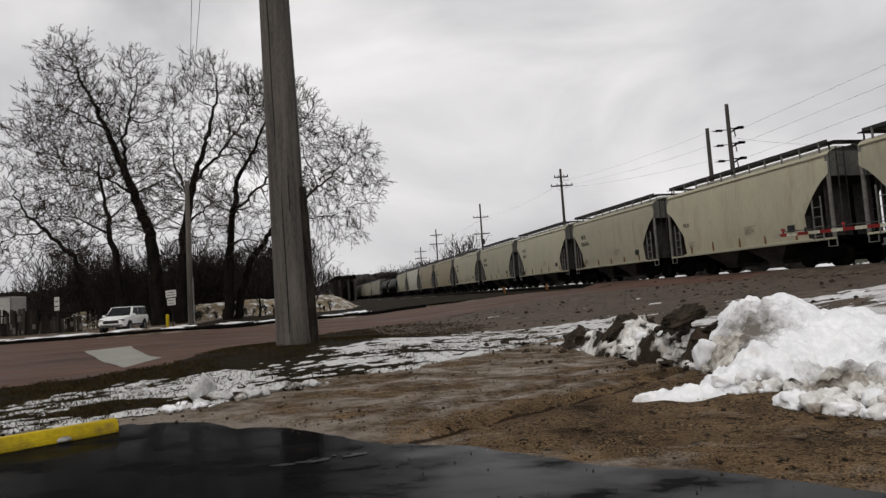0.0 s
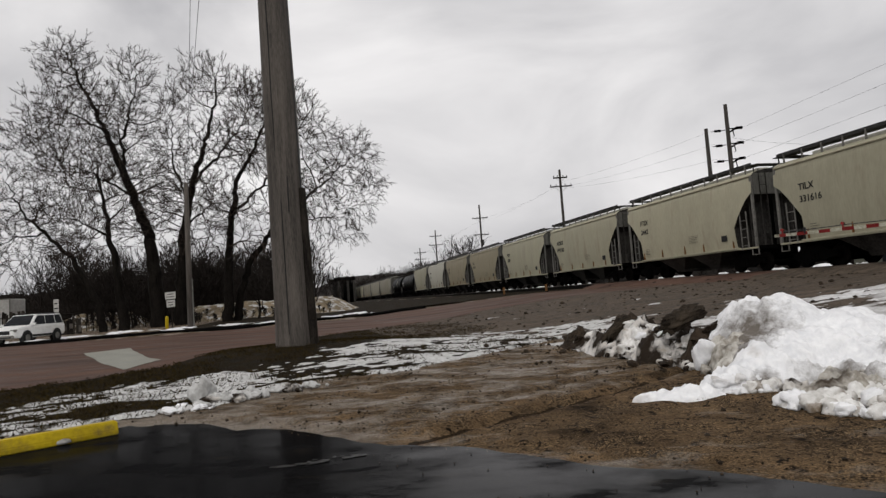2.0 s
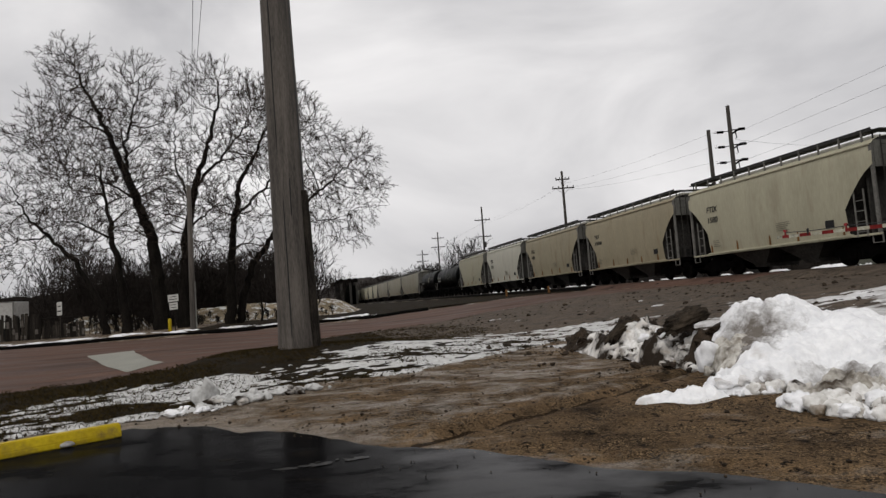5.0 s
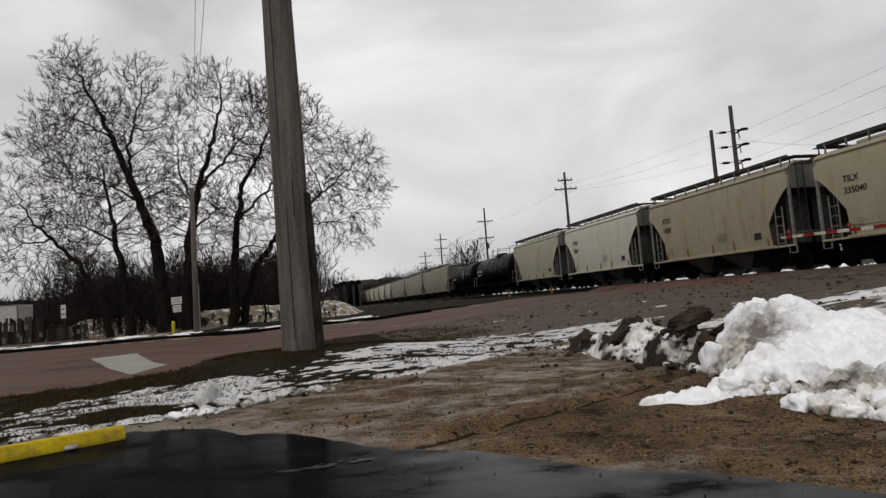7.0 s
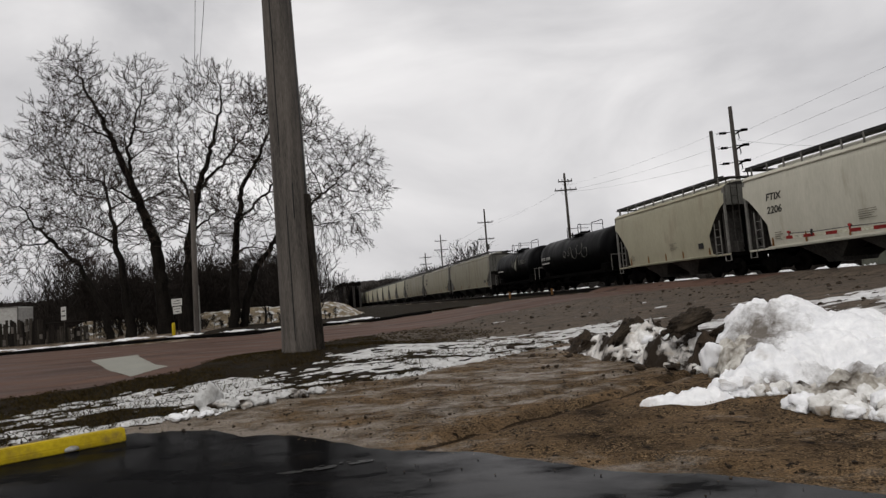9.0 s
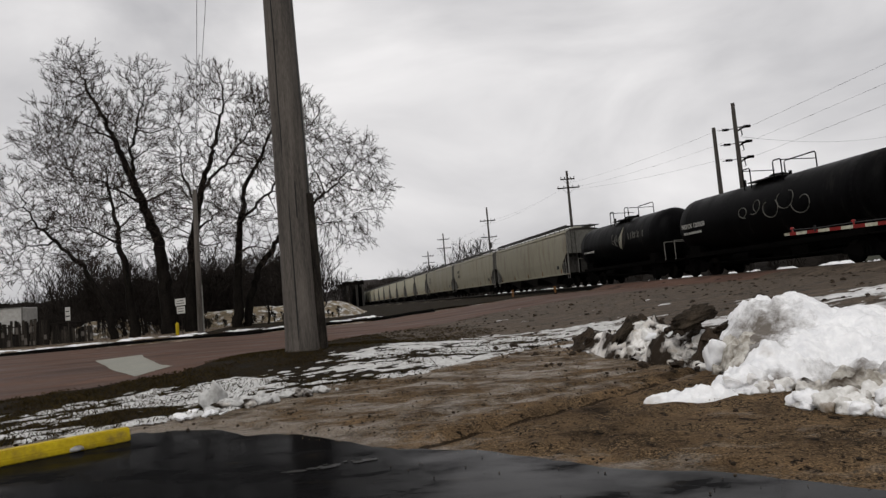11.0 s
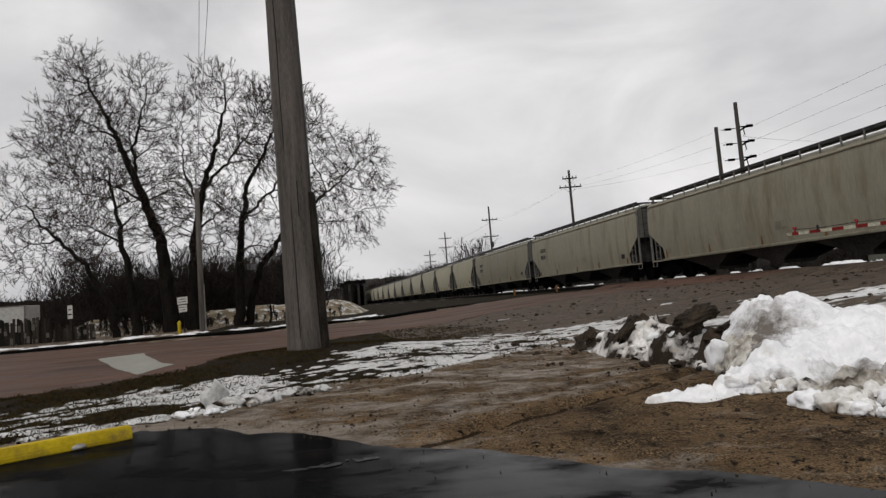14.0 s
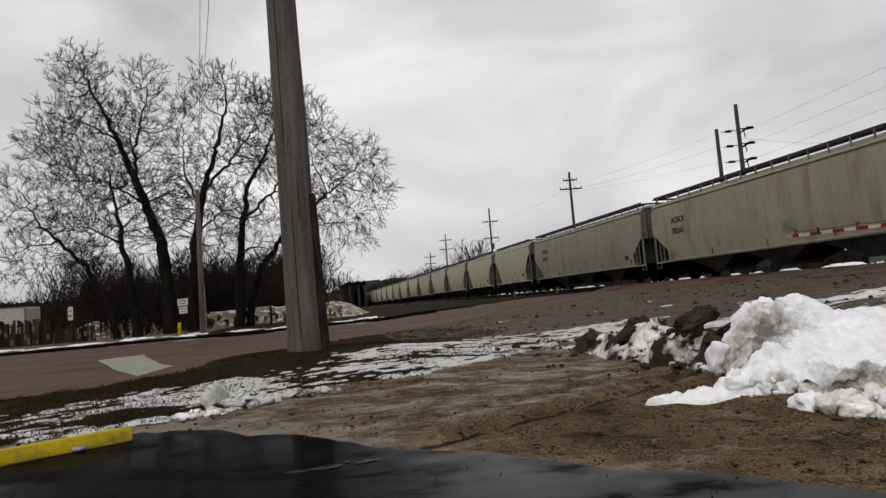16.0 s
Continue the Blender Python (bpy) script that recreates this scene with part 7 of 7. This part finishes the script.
    for name, humps, mat, seed, label in (
            ("snow_bank", [hump(3.0, 8.9, 0.50, 0.8, 10, 0.46, 0.8), hump(2.78, 9.8, 0.55, 1.1, 10, 0.46, 0.8), hump(2.55, 11.0, 0.5, 0.8, 0, 0.30, 0.8)], "dirty_snow", 171, "lumpy dirty snow"),
            ("soil_ridge", [hump(3.18, 7.85, 0.40, 0.60, 10, 0.34, 0.8), hump(3.2, 8.5, 0.34, 0.6, 10, 0.52, 0.8), hump(2.36, 11.3, 0.42, 0.6, 0, 0.26, 0.7), hump(3.0, 10.6, 0.3, 0.9, 0, 0.44, 0.8)], "soil", 191, "dark frozen soil")):
        base = np.maximum.reduce(humps)
        lump = billow(X * 2.6, Y * 2.6, 4, seed)
        H = base * (0.5 + 0.9 * lump) + 0.22 * (lump - 0.34) * sstep(-0.05, 0.12, base) + 0.12 * (billow(X * 6, Y * 6, 3, seed + 4) - 0.4) * sstep(0, 0.1, base)
        H = H + 0.03 * (fbm(X * 18, Y * 18, 3, seed + 9) - 0.5) * sstep(0, 0.1, base)
        tagged(sheet(name, X, Y, ground_z(X, Y) + H, mat, keep=H > -0.08, parent=drift), label=label)
    rnd = random.Random(9)

    def chunk(x, y, r, mat, label, flat=0.75, rough=0.35, z=None, long=1.0):
        bm = bmesh.new()
        bmesh.ops.create_icosphere(bm, subdivisions=3, radius=1.0)
        off = Vector((rnd.uniform(0, 50), rnd.uniform(0, 50), rnd.uniform(0, 50)))
        for v in bm.verts:
            d = v.co.normalized()
            k = 1 + rough * (noise.noise(d * 1.4 + off) + 0.55 * noise.noise(d * 3.2 + off) + 0.3 * noise.noise(d * 7 + off) - 1.1 * max(0.0, 0.22 - abs(noise.noise(d * 2.3 - off))))
            v.co = d * k
        # broken faces
        for q in range(6 if mat != "soil" else 10):
            nrm = Vector((rnd.gauss(0, 1), rnd.gauss(0, 1), rnd.gauss(0, 0.8))).normalized()
            lim = rnd.uniform(0.72, 1.0) if mat != "soil" else rnd.uniform(0.5, 0.9)
            for v in bm.verts:
                over = v.co.dot(nrm) - lim
                if over > 0:
                    v.co -= nrm * over * 0.85
        for v in bm.verts:
            v.co = Vector((v.co.x * long, v.co.y, v.co.z * flat)) * r
        o = part("snow_chunk" if mat != "soil" else "soil_clod", bm, mat, smooth=mat != "soil")
        o.location = (x, y, float(ground_z(x, y)) + (r * flat * 0.4 if z is None else z))
        o.rotation_euler = (rnd.uniform(-0.3, 0.3), rnd.uniform(-0.5, 0.2), rnd.uniform(0, 6.28))
        return tagged(o, label, "snow chunk" if mat != "soil" else "clod", "chunks of ploughed snow" if mat != "soil" else "clods on the dirty heap")

    for k in range(30):
        u = rnd.random()
        chunk(2.62 + 0.42 * u + rnd.uniform(-0.03, 0.25), 5.25 - 0.75 * u + rnd.uniform(-0.03, 0.22), rnd.uniform(0.03, 0.085), "foot_snow" if rnd.random() < 0.6 else "heap_snow", "rounded lump of old snow at the heap's foot", 0.8, 0.45)
    for k in range(26):
        u = rnd.random()
        chunk(1.95 + 1.0 * u, 5.92 + 0.02 * u + rnd.uniform(-0.05, 0.16), rnd.uniform(0.025, 0.07) * (0.5 + 0.7 * u), "heap_snow", "small lump of crusted snow", 0.8, 0.45)
    for k in range(18):
        u = rnd.random()
        chunk(2.75 + 0.75 * u, 5.95 - 0.25 * u + rnd.uniform(-0.05, 0.12), rnd.uniform(0.03, 0.09), "foot_snow" if rnd.random() < 0.6 else "dirty_snow", "stained lump of old snow at the heap's foot", 0.8, 0.5)
    for k in range(64):
        u = rnd.random()
        chunk(2.72 + 1.3 * u, 5.17 - 0.62 * u + rnd.uniform(-0.10, 0.14), rnd.uniform(0.05, 0.125), "foot_snow" if rnd.random() < 0.7 else "heap_snow", "rounded lump of old snow at the heap's foot", 0.85, 0.45)
    for k in range(22):
        u = rnd.random()
        chunk(2.45 + 0.9 * u, 6.02 + 0.28 * u + rnd.uniform(-0.05, 0.12), rnd.uniform(0.05, 0.12), "heap_snow", "lump of crusted snow on the heap's tail", 0.75, 0.5, rnd.uniform(0.04, 0.12), rnd.uniform(1.0, 1.5))
    # tumbled lumps on the face of the dirty heap
    for k in range(96):
        u = rnd.random()
        up = rnd.random()
        chunk(2.35 + 0.55 * u + 0.42 * up + rnd.uniform(-0.06, 0.06), 10.1 - 1.75 * u + rnd.uniform(-0.2, 0.2), rnd.uniform(0.05, 0.125), "foot_snow" if rnd.random() < 0.55 else ("snow" if rnd.random() < 0.6 else "dirty_snow"),
              "lump of ploughed snow on the dirty heap's face", 0.85, 0.5, 0.03 + 0.38 * up * (1 - 0.25 * u), rnd.uniform(0.9, 1.5))
    for k in range(24):
        u, up = rnd.random(), rnd.random()
        chunk(2.32 + 0.6 * u + 0.40 * up, 10.2 - 1.9 * u + rnd.uniform(-0.2, 0.2), rnd.uniform(0.05, 0.11), "soil", "dark clod of frozen soil on the heap", 0.7, 0.7, 0.05 + 0.34 * up, rnd.uniform(1.0, 1.5))
    for k in range(26):
        u = rnd.random()
        chunk(2.75 + 0.35 * u + rnd.uniform(-0.1, 0.1), 8.2 - 1.1 * u + rnd.uniform(-0.15, 0.15), rnd.uniform(0.025, 0.07), "dirty_snow" if rnd.random() < 0.6 else "foot_snow", "crumb of dirty snow between the heaps", 0.8, 0.5)
    for x, y, r, z, lg in ((3.30, 7.95, 0.13, 0.42, 1.2), (3.36, 7.7, 0.12, 0.30, 1.2), (3.12, 7.95, 0.11, 0.24, 1.1), (2.4, 11.3, 0.2, 0.16, 1.6), (2.25, 10.9, 0.14, 0.10, 1.3),
                           (2.66, 7.92, 0.10, 0.05, 1.3), (3.3, 7.5, 0.12, 0.18, 1.0), (3.05, 7.6, 0.10, 0.12, 1.4), (2.9, 10.4, 0.12, 0.44, 1.6), (3.2, 7.15, 0.09, 0.10, 1.2), (2.75, 7.5, 0.05, 0.03, 1.2), (2.2, 11.6, 0.14, 0.12, 1.3)):
        chunk(x, y, r, "soil", "dark clod of frozen soil on the heap", 0.5, 0.7, z, lg)
    # two tilted slabs of frozen turf that stand out of the heap
    for x, y, z, size, turn in ((3.06, 8.3, 0.56, (0.26, 0.15, 0.065), (0.35, -0.40, 0.15)), (2.56, 9.75, 0.36, (0.24, 0.09, 0.05), (0.3, -0.75, 0.2))):
        bm = bmesh.new()
        bmesh.ops.create_icosphere(bm, subdivisions=4, radius=1.0)
        for v in bm.verts:
            d = v.co.normalized()
            m = max(abs(d.x), abs(d.y), abs(d.z))
            q = d / m * 0.55 + d * 0.5
            q *= 1 + 0.34 * noise.noise(d * 2.1 + Vector((x, y, 3))) + 0.30 * noise.noise(d * 5.0 + Vector((y, x, 1))) + 0.16 * noise.noise(d * 11)
            v.co = Vector((q.x * size[0] * (1 - 0.25 * q.z), q.y * size[1], q.z * size[2]))
        o = part("soil_clod", bm, "turf", smooth=True)
        o.location, o.rotation_euler = (x, y, float(ground_z(x, y)) + z), turn
        tagged(o, "tilted slab of frozen dark turf on the heap", "clod", "clods on the dirty heap")
    # a pointed white block before the dark hollow
    chunk(2.98, 7.45, 0.155, "snow", "pointed white block of snow beside dark clods", 1.35, 0.55, 0.14)
    for x, y, r in ((3.1, 7.05, 0.12), (3.0, 6.75, 0.07), (2.85, 7.2, 0.06), (3.22, 7.3, 0.12)):
        chunk(x, y, r, "stain_snow", "stained block of snow beside dark clods", 0.9, 0.5, r * 0.6)
    chunk(-3.03, 7.80, 0.155, "verge_snow", "large broken block of old grey snow on the verge", 1.1, 0.55, 0.11, 1.1)
    for k in range(34):
        u = rnd.random()
        chunk(-2.95 + 1.35 * u + rnd.uniform(-0.05, 0.05), 7.45 + 1.0 * u + rnd.uniform(-0.12, 0.22), rnd.uniform(0.025, 0.10) * (1.1 - 0.4 * u), "dirty_snow" if rnd.random() < 0.3 else "verge_snow",
              "ragged lump of old snow on the verge", 0.7, 0.6, None, rnd.uniform(1.0, 1.6))
    for k in range(12):
        chunk(-3.05 + rnd.uniform(-0.15, 0.35), 7.15 + rnd.uniform(-0.15, 0.3), rnd.uniform(0.03, 0.07), "snow", "ragged lump of old snow on the verge", 0.5, 0.6, None, 1.5)


# ---- what moves ----
def turning(thing, x, y, z, radius, travelled):
    """Rows for a wheel that rolls: travelled gives the metres gone at each time."""
    rows = []
    ts = np.linspace(0, 16, 481)
    for t in ts:
        rows.append((float(t), pose(x, y, z, 0, math.degrees(travelled(float(t)) / radius), 0)))
    walk(thing, rows)


def motions():
    ends = {}
    for o in list(scene.objects):
        if o.name.split(".")[0] == "wheelset":
            ends.setdefault(o.location.x > 0, []).append(o)
    for side, sets in ends.items():
        first = sets[0]
        turning(first, first.location.x, 0, 0.42, 0.42, lambda t: SPEED * t)
        for o in sets[1:]:
            o.rotation_mode = "QUATERNION"
            o.animation_data_create()
            o.animation_data.action = first.animation_data.action
            o.animation_data.action_slot = first.animation_data.action_slot
    for w, x, y in SUV_WHEELS:
        turning(w, x, y, 0.35, 0.35, lambda t: 3.2 * t)
    for car, s in TRAIN:
        walk(car, [(0.0, car_pose(s)), (8.0, car_pose(s - SPEED * 8)), (16.0, car_pose(s - SPEED * 16))])
    walk(SUV, [(0.0, pose(-22.5, 44.2, 0.0, 0, 0, -84)), (1.0, pose(-23.7, 41.0, -0.04, 0, 0, -86)), (1.5, pose(-24.4, 39.5, -0.04, 0, 0, -88)), (2.0, pose(-25.2, 38.2, -0.04, 0, 0, -92)),
               (2.5, pose(-27.2, 36.7, -0.04, 0, 0, -112)), (3.0, pose(-29.9, 35.2, -0.04, 0, 0, -132)), (4.0, pose(-34.0, 33.4, -0.04, 0, 0, -155)), (6.0, pose(-41.5, 31.2, -0.04, 0, 0, -165)), (16.0, pose(-66.0, 25.4, -0.04, 0, 0, -166.5))])


build_ground()
build_paving()
build_railway()
build_train()
build_poles()
build_trees()
build_woods()
build_far_side()
build_ridges()
build_fence()
build_roadside()
build_stakes()
build_gate()
build_shed()
SUV = build_suv()
build_portal()
build_near()
build_debris()
build_verge()
build_snow()
motions()
